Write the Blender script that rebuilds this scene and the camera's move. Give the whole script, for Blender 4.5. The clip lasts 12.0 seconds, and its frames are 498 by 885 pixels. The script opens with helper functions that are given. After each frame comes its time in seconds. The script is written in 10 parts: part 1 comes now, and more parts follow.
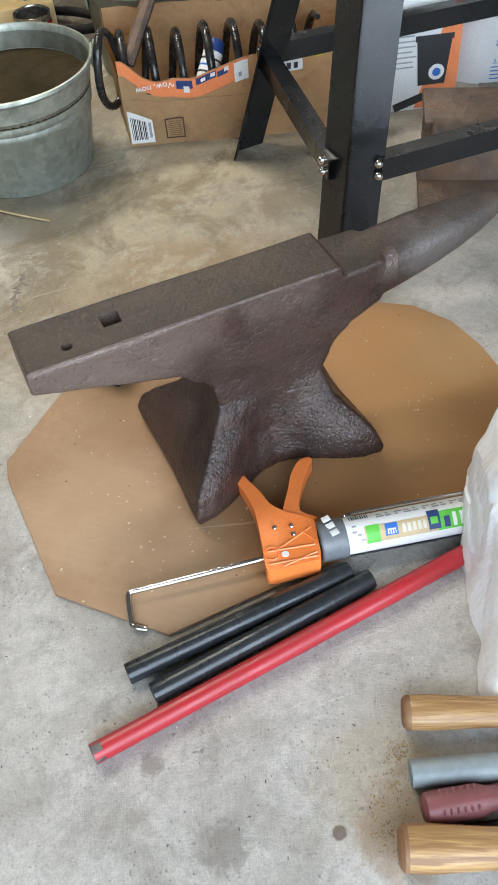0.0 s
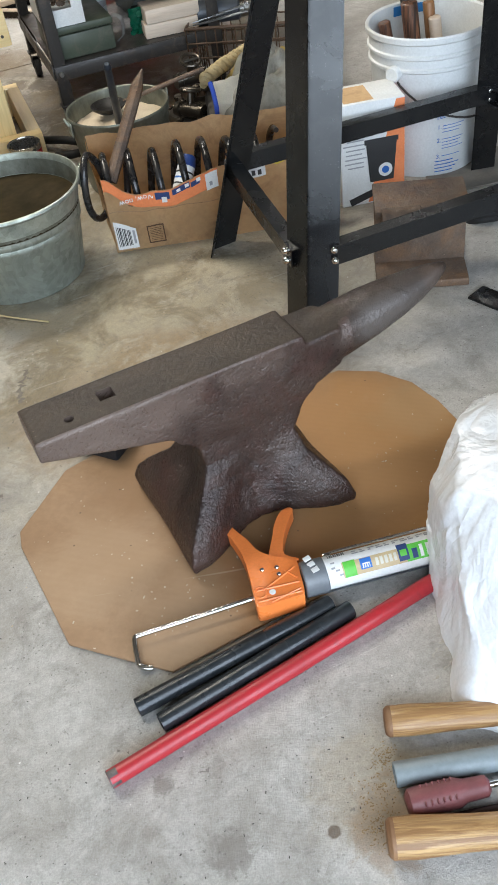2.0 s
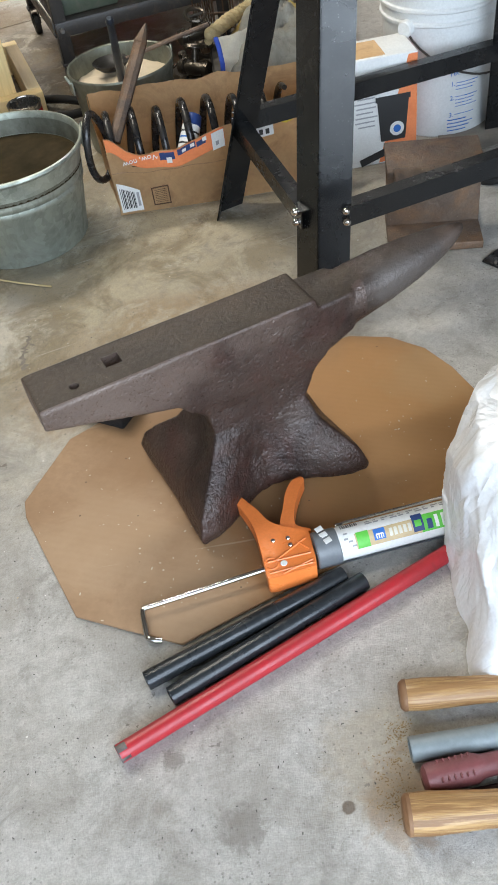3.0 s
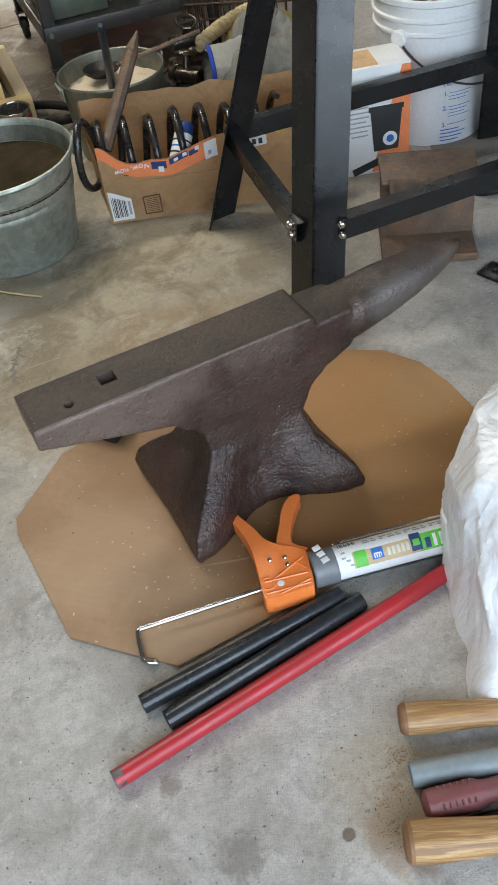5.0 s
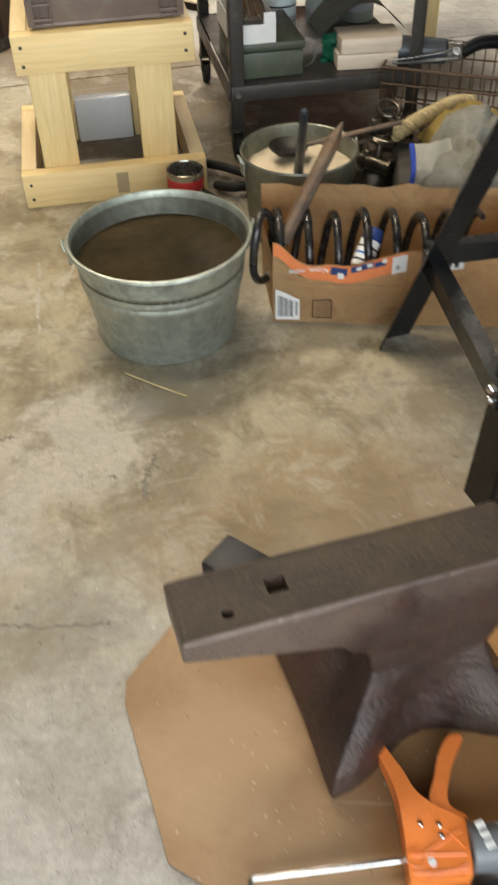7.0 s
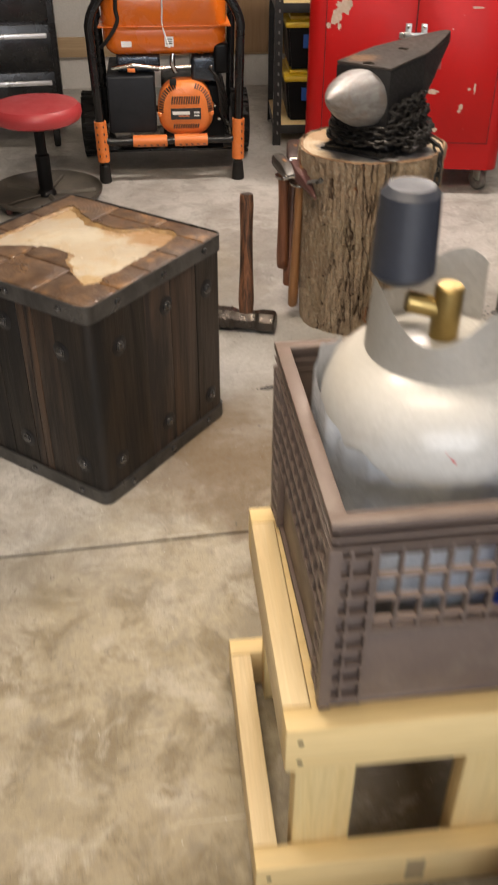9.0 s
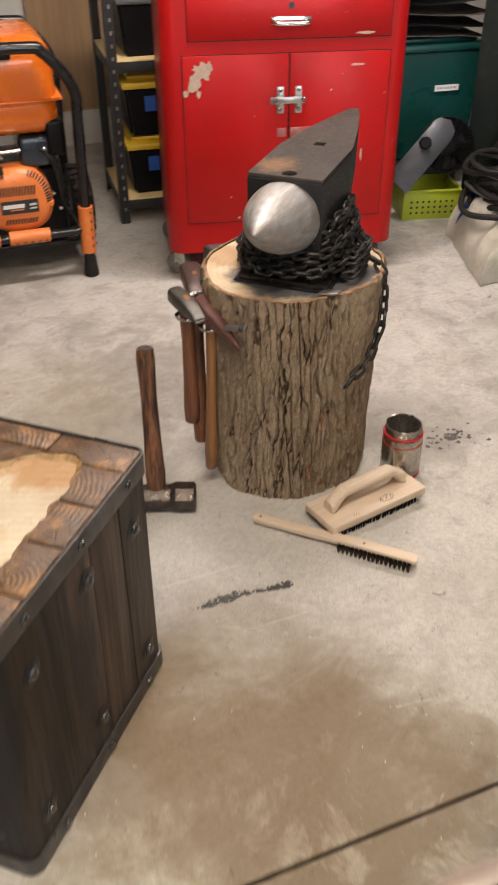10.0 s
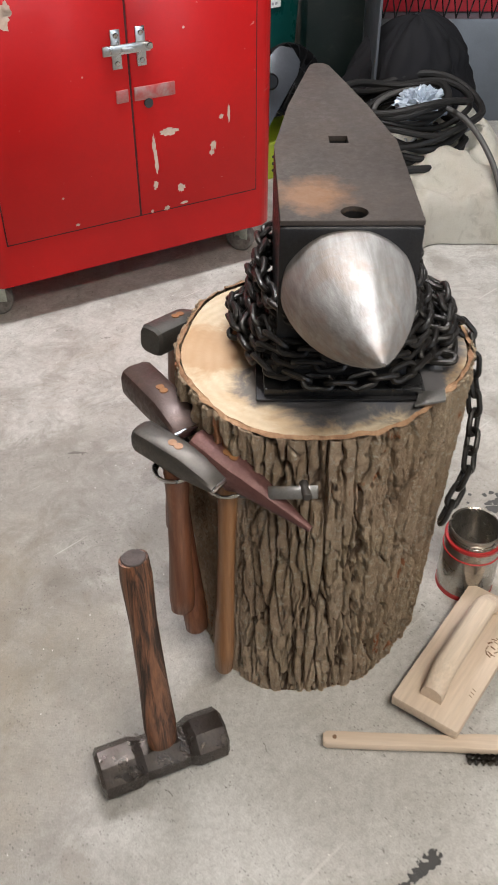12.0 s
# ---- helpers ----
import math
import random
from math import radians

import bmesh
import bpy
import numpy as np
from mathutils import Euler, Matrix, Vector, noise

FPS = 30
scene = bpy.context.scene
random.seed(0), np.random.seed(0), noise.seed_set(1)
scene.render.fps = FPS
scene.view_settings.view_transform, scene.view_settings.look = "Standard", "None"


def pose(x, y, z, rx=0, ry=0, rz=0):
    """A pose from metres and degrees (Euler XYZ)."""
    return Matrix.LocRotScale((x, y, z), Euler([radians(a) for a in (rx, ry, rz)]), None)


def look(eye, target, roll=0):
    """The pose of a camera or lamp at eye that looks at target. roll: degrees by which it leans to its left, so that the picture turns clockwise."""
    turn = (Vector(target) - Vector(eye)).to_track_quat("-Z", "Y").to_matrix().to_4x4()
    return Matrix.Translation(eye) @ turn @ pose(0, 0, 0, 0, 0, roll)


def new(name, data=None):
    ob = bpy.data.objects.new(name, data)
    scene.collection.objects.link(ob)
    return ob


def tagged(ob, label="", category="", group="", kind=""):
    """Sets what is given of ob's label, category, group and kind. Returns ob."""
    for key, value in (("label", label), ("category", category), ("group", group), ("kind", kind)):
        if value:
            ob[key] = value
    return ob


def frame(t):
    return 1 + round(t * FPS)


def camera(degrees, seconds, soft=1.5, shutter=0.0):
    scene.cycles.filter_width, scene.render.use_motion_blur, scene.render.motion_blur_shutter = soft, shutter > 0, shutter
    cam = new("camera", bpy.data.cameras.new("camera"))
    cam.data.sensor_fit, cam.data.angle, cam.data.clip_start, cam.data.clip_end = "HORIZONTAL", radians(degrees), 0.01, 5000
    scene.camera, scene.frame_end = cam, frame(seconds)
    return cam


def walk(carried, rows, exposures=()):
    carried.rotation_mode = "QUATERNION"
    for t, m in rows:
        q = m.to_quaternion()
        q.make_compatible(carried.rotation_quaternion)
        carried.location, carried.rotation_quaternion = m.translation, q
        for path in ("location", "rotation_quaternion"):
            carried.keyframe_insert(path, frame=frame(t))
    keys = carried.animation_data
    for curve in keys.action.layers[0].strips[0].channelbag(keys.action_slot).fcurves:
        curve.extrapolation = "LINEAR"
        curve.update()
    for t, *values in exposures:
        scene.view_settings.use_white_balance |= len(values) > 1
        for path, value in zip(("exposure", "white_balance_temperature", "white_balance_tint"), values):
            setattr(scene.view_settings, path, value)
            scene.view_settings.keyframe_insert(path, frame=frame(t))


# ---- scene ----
cam = camera(31.7, 12.0, 1.3, 0.35)
PATH = [
    (0, (-0.007, 0.061, 0.992), (-0.045, 1.384, -0.508), -5.5),
    (0.5, (0.011, -0.024, 1.026), (-0.022, 1.366, -0.412), -5.4),
    (1, (0.02, -0.081, 1.059), (0.003, 1.391, -0.295), -7.0),
    (1.5, (0.021, -0.099, 1.07), (0.004, 1.389, -0.266), -8.0),
    (2, (0.019, -0.089, 1.059), (-0.003, 1.39, -0.288), -8.9),
    (2.5, (0.009, -0.074, 1.052), (-0.023, 1.374, -0.328), -9.4),
    (3, (0.007, -0.061, 1.035), (-0.031, 1.368, -0.363), -9.4),
    (3.2, (0.005, -0.05, 1.031), (-0.034, 1.368, -0.379), -9.4),
    (4.8, (0.006, -0.031, 1.043), (0.005, 1.395, -0.36), -8.4),
    (5, (-0.006, -0.031, 1.044), (-0.01, 1.396, -0.358), -8.4),
    (5.5, (-0.026, -0.023, 1.044), (-0.041, 1.408, -0.354), -7.5),
    (6, (-0.051, 0.031, 1.046), (-0.072, 1.462, -0.35), -5.8),
    (6.5, (-0.063, 0.125, 1.051), (-0.108, 1.56, -0.341), -4.1),
    (7, (-0.143, 0.278, 1.085), (-0.302, 1.733, -0.278), -1.7),
    (7.5, (-0.316, 0.504, 1.155), (-0.502, 1.981, -0.18), -2.2),
    (7.7, (-0.375, 0.616, 1.181), (-0.579, 2.119, -0.123), -2.4),
    (9.3, (-0.92, 1.829, 1.411), (-1.194, 3.44, 0.257), 0.4),
    (9.5, (-0.99, 1.988, 1.42), (-1.239, 3.605, 0.27), 0.5),
    (10, (-1.118, 2.369, 1.422), (-1.021, 4.004, 0.273), -0.3),
    (10.5, (-1.216, 2.729, 1.387), (-1.052, 4.357, 0.238), -0.6),
    (11, (-1.323, 3.007, 1.357), (-0.974, 4.58, 0.173), 0.1),
    (11.5, (-1.403, 3.225, 1.301), (-0.852, 4.691, 0.058), 0.2),
    (12, (-1.431, 3.401, 1.272), (-0.796, 4.794, -0.015), 0.1),
]
walk(cam, [(t, look(eye, target, roll)) for t, eye, target, roll in PATH], [(0, 0.44, 5950, 10), (0.6, 0.44, 5950, 10), (1, 0.30, 5950, 10), (1.5, 0.27, 5950, 10), (3, 0.32, 5950, 10), (5, 0.02, 5950, 10), (5.5, 0.18, 5950, 10), (6, 0.21, 6050, 10), (6.5, 0.30, 6300, 10), (7, 0.26, 6750, 10), (7.5, -0.02, 6950, 10), (9.3, 0.04, 6850, 18), (10.5, 0.14, 6600, 17), (12, 0.19, 5950, 13)])

# ---------- world and light ----------
world = bpy.data.worlds.new("world")
scene.world = world
world.use_nodes = True
wn = world.node_tree.nodes
sky = wn.new("ShaderNodeTexSky")
sky.sky_type = 'NISHITA'
sky.sun_disc = False
sky.sun_elevation, sky.sun_rotation = radians(58), radians(0)
world.node_tree.links.new(sky.outputs[0], wn["Background"].inputs[0])
wn["Background"].inputs[1].default_value = 0.12


def lamp(name, kind, m, energy, color, size=1.0, size_y=None, angle=None):
    data = bpy.data.lights.new(name, kind)
    data.energy, data.color = energy, color
    if kind == 'AREA':
        data.shape, data.size, data.size_y = 'RECTANGLE', size, size_y or size
    if angle is not None:
        data.angle = radians(angle)
    ob = new(name, data)
    ob.matrix_world = m
    return ob


lamp("sun", 'SUN', look((0, 6.25, 10), (0, 0, 0)), 3.5, (1.0, 0.95, 0.88), angle=0.5)
# the sky's light in the big door opening behind, and unseen ceiling tubes added as fill
lamp("door_daylight", 'AREA', look((0.75, -1.55, 1.35), (0.2, 1.8, 0.4)), 155, (0.86, 0.94, 1.0), 4.2, 2.1)
for lx, ly, le, lc in ((-0.95, 1.75, 22, (1.0, 0.89, 0.68)), (-1.15, 2.90, 52, (1.0, 0.90, 0.73)), (-0.72, 5.25, 71, (1.0, 0.94, 0.85)), (1.15, 4.4, 9, (1.0, 0.92, 0.80))):
    lamp("unseen_tube_fill", 'AREA', pose(lx, ly, 2.58, 0, 0, 15), le, lc, 1.25, 0.30)

# ---------- building helpers ----------


def thing(name, label, category, at=(0, 0, 0), rz=0.0, group="", m=None, kind=""):
    ob = new(name)
    ob.empty_display_size = 0.05
    ob.matrix_world = m if m is not None else pose(*at, 0, 0, rz)
    return tagged(ob, label, category, group, kind)


def finish(bm, name, material, angle=38):
    bmesh.ops.recalc_face_normals(bm, faces=bm.faces)
    me = bpy.data.meshes.new(name)
    bm.to_mesh(me)
    bm.free()
    for mt in (material if isinstance(material, (list, tuple)) else [material]):
        me.materials.append(mt)
    me.shade_smooth()
    me.set_sharp_from_angle(angle=radians(angle))
    return me


def part(name, bm, material, parent, label="", angle=38, m=None, kind=""):
    ob = new(name, finish(bm, name, material, angle))
    ob.parent = parent
    if m is not None:
        ob.matrix_local = m
    return tagged(ob, label, kind=kind)


def single(name, bm, material, label, category, group="", m=None, angle=38, kind=""):
    ob = new(name, finish(bm, name, material, angle))
    if m is not None:
        ob.matrix_world = m
    return tagged(ob, label, category, group, kind)


def piece(name, me, parent, m, label=""):
    ob = new(name, me)
    ob.parent = parent
    ob.matrix_local = m
    return tagged(ob, label)


def B():
    return bmesh.new()


def box(bm, c, s, bev=0.0, m=None, seg=2):
    """A box of size s about c, with rounded edges."""
    r = bmesh.ops.create_cube(bm, size=1.0)
    vs = r["verts"]
    mm = Matrix.Translation(c) @ Matrix.Diagonal((*s, 1))
    bmesh.ops.transform(bm, matrix=(m @ mm) if m is not None else mm, verts=vs)
    if bev:
        es = list({e for v in vs for e in v.link_edges})
        bmesh.ops.bevel(bm, geom=es, offset=bev, segments=seg, profile=0.5, affect='EDGES', clamp_overlap=True)
    return bm


def along(p, q):
    p, q = Vector(p), Vector(q)
    return Matrix.Translation(p) @ (q - p).to_track_quat('Z', 'Y').to_matrix().to_4x4(), (q - p).length


def cyl(bm, p, q, r, r2=None, seg=24, bev=0.0):
    m, n = along(p, q)
    r2 = r if r2 is None else r2
    prof = [(0, 0), (r - bev, 0), (r, bev), (r2, n - bev), (r2 - bev, n), (0, n)] if bev else [(0, 0), (r, 0), (r2, n), (0, n)]
    return lathe(bm, prof, seg, m)


def lathe(bm, prof, seg=40, m=None, wob=None):
    rings = []
    for r, z in prof:
        if r < 1e-6:
            v = Vector((0, 0, z))
            rings.append([bm.verts.new(m @ v if m is not None else v)])
            continue
        ring = []
        for i in range(seg):
            a = 2 * math.pi * i / seg
            k = 1.0 if wob is None else wob(a, z)
            v = Vector((r * k * math.cos(a), r * k * math.sin(a), z))
            ring.append(bm.verts.new(m @ v if m is not None else v))
        rings.append(ring)
    for a, b in zip(rings, rings[1:]):
        if len(a) == 1 and len(b) == 1:
            continue
        for i in range(seg):
            j = (i + 1) % seg
            if len(a) == 1:
                bm.faces.new((a[0], b[j], b[i]))
            elif len(b) == 1:
                bm.faces.new((a[i], a[j], b[0]))
            else:
                bm.faces.new((a[i], a[j], b[j], b[i]))
    return bm


def curve_pts(pts, n=8, closed=False):
    """Catmull-Rom through pts."""
    ps = [Vector(p) for p in pts]
    out = []
    k = len(ps)
    last = k if closed else k - 1
    for i in range(last):
        if closed:
            a, b, c, d = ps[i - 1], ps[i], ps[(i + 1) % k], ps[(i + 2) % k]
        else:
            a, b, c, d = ps[max(i - 1, 0)], ps[i], ps[i + 1], ps[min(i + 2, k - 1)]
        for j in range(n):
            t = j / n
            out.append(0.5 * ((2 * b) + (c - a) * t + (2 * a - 5 * b + 4 * c - d) * t * t + (3 * b - a - 3 * c + d) * t ** 3))
    if not closed:
        out.append(ps[-1])
    return out


def tube(bm, pts, r, seg=10, closed=False, flat=1.0):
    """A round bar swept along pts; r may be a function of 0..1."""
    ps = [Vector(p) for p in pts]
    n = len(ps)
    up = None
    rings = []
    for i, p in enumerate(ps):
        a = ps[i - 1] if (i or closed) else p
        b = ps[(i + 1) % n] if (i < n - 1 or closed) else p
        t = (b - a).normalized()
        if up is None:
            up = t.orthogonal().normalized()
        up = (up - t * up.dot(t))
        up = up.normalized() if up.length > 1e-6 else t.orthogonal().normalized()
        side = t.cross(up)
        rr = r(i / max(n - 1, 1)) if callable(r) else r
        rings.append([bm.verts.new(p + rr * (math.cos(w) * up + flat * math.sin(w) * side)) for w in (2 * math.pi * k / seg for k in range(seg))])
    pairs = list(zip(rings, rings[1:])) + ([(rings[-1], rings[0])] if closed else [])
    for a, b in pairs:
        for k in range(seg):
            bm.faces.new((a[k], a[(k + 1) % seg], b[(k + 1) % seg], b[k]))
    if not closed:
        bm.faces.new(rings[0])
        bm.faces.new(rings[-1])
    return bm


def prism(bm, pts, z0, z1, bev=0.0, m=None):
    """An upright prism over an outline in x and y."""
    lo = [bm.verts.new((x, y, z0)) for x, y in pts]
    hi = [bm.verts.new((x, y, z1)) for x, y in pts]
    n = len(pts)
    fs = [bm.faces.new(lo[::-1]), bm.faces.new(hi)]
    for i in range(n):
        fs.append(bm.faces.new((lo[i], lo[(i + 1) % n], hi[(i + 1) % n], hi[i])))
    vs = lo + hi
    if bev:
        es = list({e for f in fs for e in f.edges})
        r = bmesh.ops.bevel(bm, geom=es, offset=bev, segments=2, profile=0.5, affect='EDGES', clamp_overlap=True)
        vs = list({v for v in r["verts"]} | {v for v in vs if v.is_valid})
    if m is not None:
        bmesh.ops.transform(bm, matrix=m, verts=vs)
    return bm


def loft(bm, rings, cap=True):
    rr = [[bm.verts.new(p) for p in ring] for ring in rings]
    for a, b in zip(rr, rr[1:]):
        n = len(a)
        for i in range(n):
            bm.faces.new((a[i], a[(i + 1) % n], b[(i + 1) % n], b[i]))
    if cap:
        bm.faces.new(rr[0])
        bm.faces.new(rr[-1])
    return bm


def sheet(bm, nx, ny, f):
    """A surface from f(u, v), u and v in 0..1."""
    g = [[bm.verts.new(f(i / nx, j / ny)) for j in range(ny + 1)] for i in range(nx + 1)]
    for i in range(nx):
        for j in range(ny):
            bm.faces.new((g[i][j], g[i + 1][j], g[i + 1][j + 1], g[i][j + 1]))
    return bm


def solid(bm, t):
    """Gives an open sheet a thickness."""
    bmesh.ops.solidify(bm, geom=list(bm.faces), thickness=t)
    return bm


def N(x, y, z, s=1.0):
    return noise.noise(Vector((x * s, y * s, z * s)))


def baked(bm, voxel, smooth=3, cut=None):
    """One skin over overlapping solids, with holes cut by a second bmesh."""
    me = bpy.data.meshes.new("raw")
    bmesh.ops.recalc_face_normals(bm, faces=bm.faces)
    bm.to_mesh(me)
    bm.free()
    ob = new("raw", me)
    md = ob.modifiers.new("skin", 'REMESH')
    md.mode, md.voxel_size = 'VOXEL', voxel
    if smooth:
        ms = ob.modifiers.new("soft", 'SMOOTH')
        ms.factor, ms.iterations = 0.5, smooth
    cutter = None
    if cut is not None:
        cme = bpy.data.meshes.new("cut")
        bmesh.ops.recalc_face_normals(cut, faces=cut.faces)
        cut.to_mesh(cme)
        cut.free()
        cutter = new("cut", cme)
        mb = ob.modifiers.new("holes", 'BOOLEAN')
        mb.operation, mb.object, mb.solver = 'DIFFERENCE', cutter, 'EXACT'
    dg = bpy.context.evaluated_depsgraph_get()
    res = bpy.data.meshes.new_from_object(ob.evaluated_get(dg))
    out = bmesh.new()
    out.from_mesh(res)
    for o in (ob, cutter):
        if o is not None:
            bpy.data.objects.remove(o)
    return out


# ---------- materials ----------


def nodes_of(name):
    mt = bpy.data.materials.new(name)
    mt.use_nodes = True
    nt = mt.node_tree
    return mt, nt, nt.nodes["Principled BSDF"]


def nd(nt, kind, **kw):
    n = nt.nodes.new(kind)
    for k, v in kw.items():
        n.inputs[k].default_value = v
    return n


def coords(nt, scale=(1, 1, 1), rot=(0, 0, 0), space="Object"):
    tc, mp = nt.nodes.new("ShaderNodeTexCoord"), nt.nodes.new("ShaderNodeMapping")
    mp.inputs["Scale"].default_value = scale
    mp.inputs["Rotation"].default_value = rot
    nt.links.new(tc.outputs[space], mp.inputs[0])
    return mp.outputs[0]


def rnoise(nt, vec, scale, detail=4.0, rough=0.6, lo=0.35, hi=0.65, dist=0.0):
    n = nd(nt, "ShaderNodeTexNoise", Scale=scale, Detail=detail, Roughness=rough, Distortion=dist)
    nt.links.new(vec, n.inputs["Vector"])
    r = nt.nodes.new("ShaderNodeMapRange")
    r.inputs[1].default_value, r.inputs[2].default_value = lo, hi
    nt.links.new(n.outputs[0], r.inputs[0])
    return r.outputs[0]


def mix(nt, fac, a, b, mode='MIX'):
    m = nt.nodes.new("ShaderNodeMix")
    m.data_type, m.blend_type = 'RGBA', mode
    for sock, val in ((m.inputs[0], fac), (m.inputs[6], a), (m.inputs[7], b)):
        if isinstance(val, (int, float)):
            sock.default_value = val
        elif isinstance(val, tuple):
            sock.default_value = (*val, 1)
        else:
            nt.links.new(val, sock)
    return m.outputs[2]


def fmath(nt, op, a, b=0.0, c=None):
    m = nt.nodes.new("ShaderNodeMath")
    m.operation = op
    for i, val in enumerate((a, b) if c is None else (a, b, c)):
        if isinstance(val, (int, float)):
            m.inputs[i].default_value = val
        else:
            nt.links.new(val, m.inputs[i])
    return m.outputs[0]


def bumped(nt, bs, height, strength=0.3, dist=0.002):
    b = nd(nt, "ShaderNodeBump", Strength=strength, Distance=dist)
    nt.links.new(height, b.inputs["Height"])
    nt.links.new(b.outputs[0], bs.inputs["Normal"])


def setr(nt, bs, fac, lo, hi):
    r = nt.nodes.new("ShaderNodeMapRange")
    r.inputs[3].default_value, r.inputs[4].default_value = lo, hi
    nt.links.new(fac, r.inputs[0])
    nt.links.new(r.outputs[0], bs.inputs["Roughness"])


def plain(name, c1, c2=None, rough=0.5, metal=0.0, big=9.0, fine=160.0, bump=0.15, dist=0.001, rvar=0.12, spec=0.5, coat=0.0, dirt=None, dirt_amt=0.5, vary=0.0, lo=0.35, hi=0.65):
    """Paint, plastic, metal: two scales of change in colour, a fine relief and some dirt."""
    mt, nt, bs = nodes_of(name)
    c2 = c2 or tuple(v * 0.8 for v in c1)
    v = coords(nt)
    a = rnoise(nt, v, big, 5, 0.62, lo, hi, 0.4)
    f = rnoise(nt, v, fine, 3, 0.6, 0.3, 0.7)
    col = mix(nt, a, c1, c2)
    col = mix(nt, fmath(nt, 'MULTIPLY', f, 0.35), col, tuple(x * 0.72 for x in c2))
    if dirt:
        d = rnoise(nt, v, big * 2.6, 6, 0.7, 0.52, 0.68, 1.0)
        col = mix(nt, fmath(nt, 'MULTIPLY', d, dirt_amt), col, dirt)
    if vary:
        oi = nt.nodes.new("ShaderNodeObjectInfo")
        hs = nt.nodes.new("ShaderNodeHueSaturation")
        r = nt.nodes.new("ShaderNodeMapRange")
        r.inputs[3].default_value, r.inputs[4].default_value = 1 - vary, 1 + vary
        nt.links.new(oi.outputs["Random"], r.inputs[0])
        nt.links.new(r.outputs[0], hs.inputs["Value"])
        nt.links.new(col, hs.inputs["Color"])
        col = hs.outputs[0]
    nt.links.new(col, bs.inputs["Base Color"])
    bs.inputs["Metallic"].default_value = metal
    bs.inputs["Specular IOR Level"].default_value = spec
    bs.inputs["Coat Weight"].default_value = coat
    setr(nt, bs, a, max(0.03, rough - rvar), min(1, rough + rvar))
    if bump:
        bumped(nt, bs, f, bump, dist)
    return mt


def wood(name, c1, c2, axis=0, scale=30.0, rough=0.55, dark=None, bump=0.2, coat=0.0, stretch=0.06, vary=0.0, knots=None, sharp=0.3):
    """Sawn or turned wood with grain along one axis."""
    mt, nt, bs = nodes_of(name)
    sc = [1.0, 1.0, 1.0]
    sc[axis] = stretch
    v = coords(nt, tuple(sc))
    oi = nt.nodes.new("ShaderNodeObjectInfo")
    ad = nt.nodes.new("ShaderNodeVectorMath")
    ad.operation = 'ADD'
    cx = nt.nodes.new("ShaderNodeCombineXYZ")
    rs = fmath(nt, 'MULTIPLY', oi.outputs["Random"], 7.0)
    for i in range(3):
        nt.links.new(rs, cx.inputs[i])
    nt.links.new(v, ad.inputs[0])
    nt.links.new(cx.outputs[0], ad.inputs[1])
    v = ad.outputs[0]
    g = rnoise(nt, v, scale, 6, 0.65, sharp, 1 - sharp, 1.6)
    g2 = rnoise(nt, v, scale * 5, 3, 0.6, 0.3, 0.7, 0.4)
    big = rnoise(nt, v, scale * 0.25, 3, 0.5, max(sharp, 0.35), min(1 - sharp, 0.65), 0.5)
    col = mix(nt, g, c1, c2)
    col = mix(nt, fmath(nt, 'MULTIPLY', g2, 0.45), col, tuple(x * 0.6 for x in c2))
    col = mix(nt, fmath(nt, 'MULTIPLY', big, 0.5), col, dark or tuple(x * 0.75 for x in c2))
    if knots:
        kn = nd(nt, "ShaderNodeTexVoronoi", Scale=knots)
        nt.links.new(v, kn.inputs["Vector"])
        r = nt.nodes.new("ShaderNodeMapRange")
        r.inputs[1].default_value, r.inputs[2].default_value, r.inputs[3].default_value, r.inputs[4].default_value = 0.05, 0.16, 1, 0
        nt.links.new(kn.outputs["Distance"], r.inputs[0])
        col = mix(nt, fmath(nt, 'MULTIPLY', r.outputs[0], 0.6), col, tuple(x * 0.35 for x in c2))
    if vary:
        hs = nt.nodes.new("ShaderNodeHueSaturation")
        r = nt.nodes.new("ShaderNodeMapRange")
        r.inputs[3].default_value, r.inputs[4].default_value = 1 - vary, 1 + vary
        nt.links.new(oi.outputs["Random"], r.inputs[0])
        nt.links.new(r.outputs[0], hs.inputs["Value"])
        nt.links.new(col, hs.inputs["Color"])
        col = hs.outputs[0]
    nt.links.new(col, bs.inputs["Base Color"])
    bs.inputs["Coat Weight"].default_value = coat
    setr(nt, bs, g, rough - 0.1, rough + 0.12)
    bumped(nt, bs, g2, bump, 0.0015)
    return mt


def stain(nt, vec, col, at, radius, colour, amount, ragged=0.6, soft=0.7):
    """One mark of its own shape on a surface; also carries painted shade and highlights."""
    vm = nt.nodes.new("ShaderNodeVectorMath")
    vm.operation = 'DISTANCE'
    vm.inputs[1].default_value = at
    nt.links.new(vec, vm.inputs[0])
    w = rnoise(nt, vec, 1.3 / radius, 6, 0.68, 0.25, 0.75, 0.6)
    d = fmath(nt, 'SUBTRACT', vm.outputs["Value"], fmath(nt, 'MULTIPLY', w, ragged * radius))
    r = nt.nodes.new("ShaderNodeMapRange")
    r.interpolation_type = 'SMOOTHSTEP'
    r.inputs[1].default_value, r.inputs[2].default_value, r.inputs[3].default_value, r.inputs[4].default_value = radius * (0.75 - soft), radius * 0.75, amount, 0
    nt.links.new(d, r.inputs[0])
    return mix(nt, r.outputs[0], col, colour)


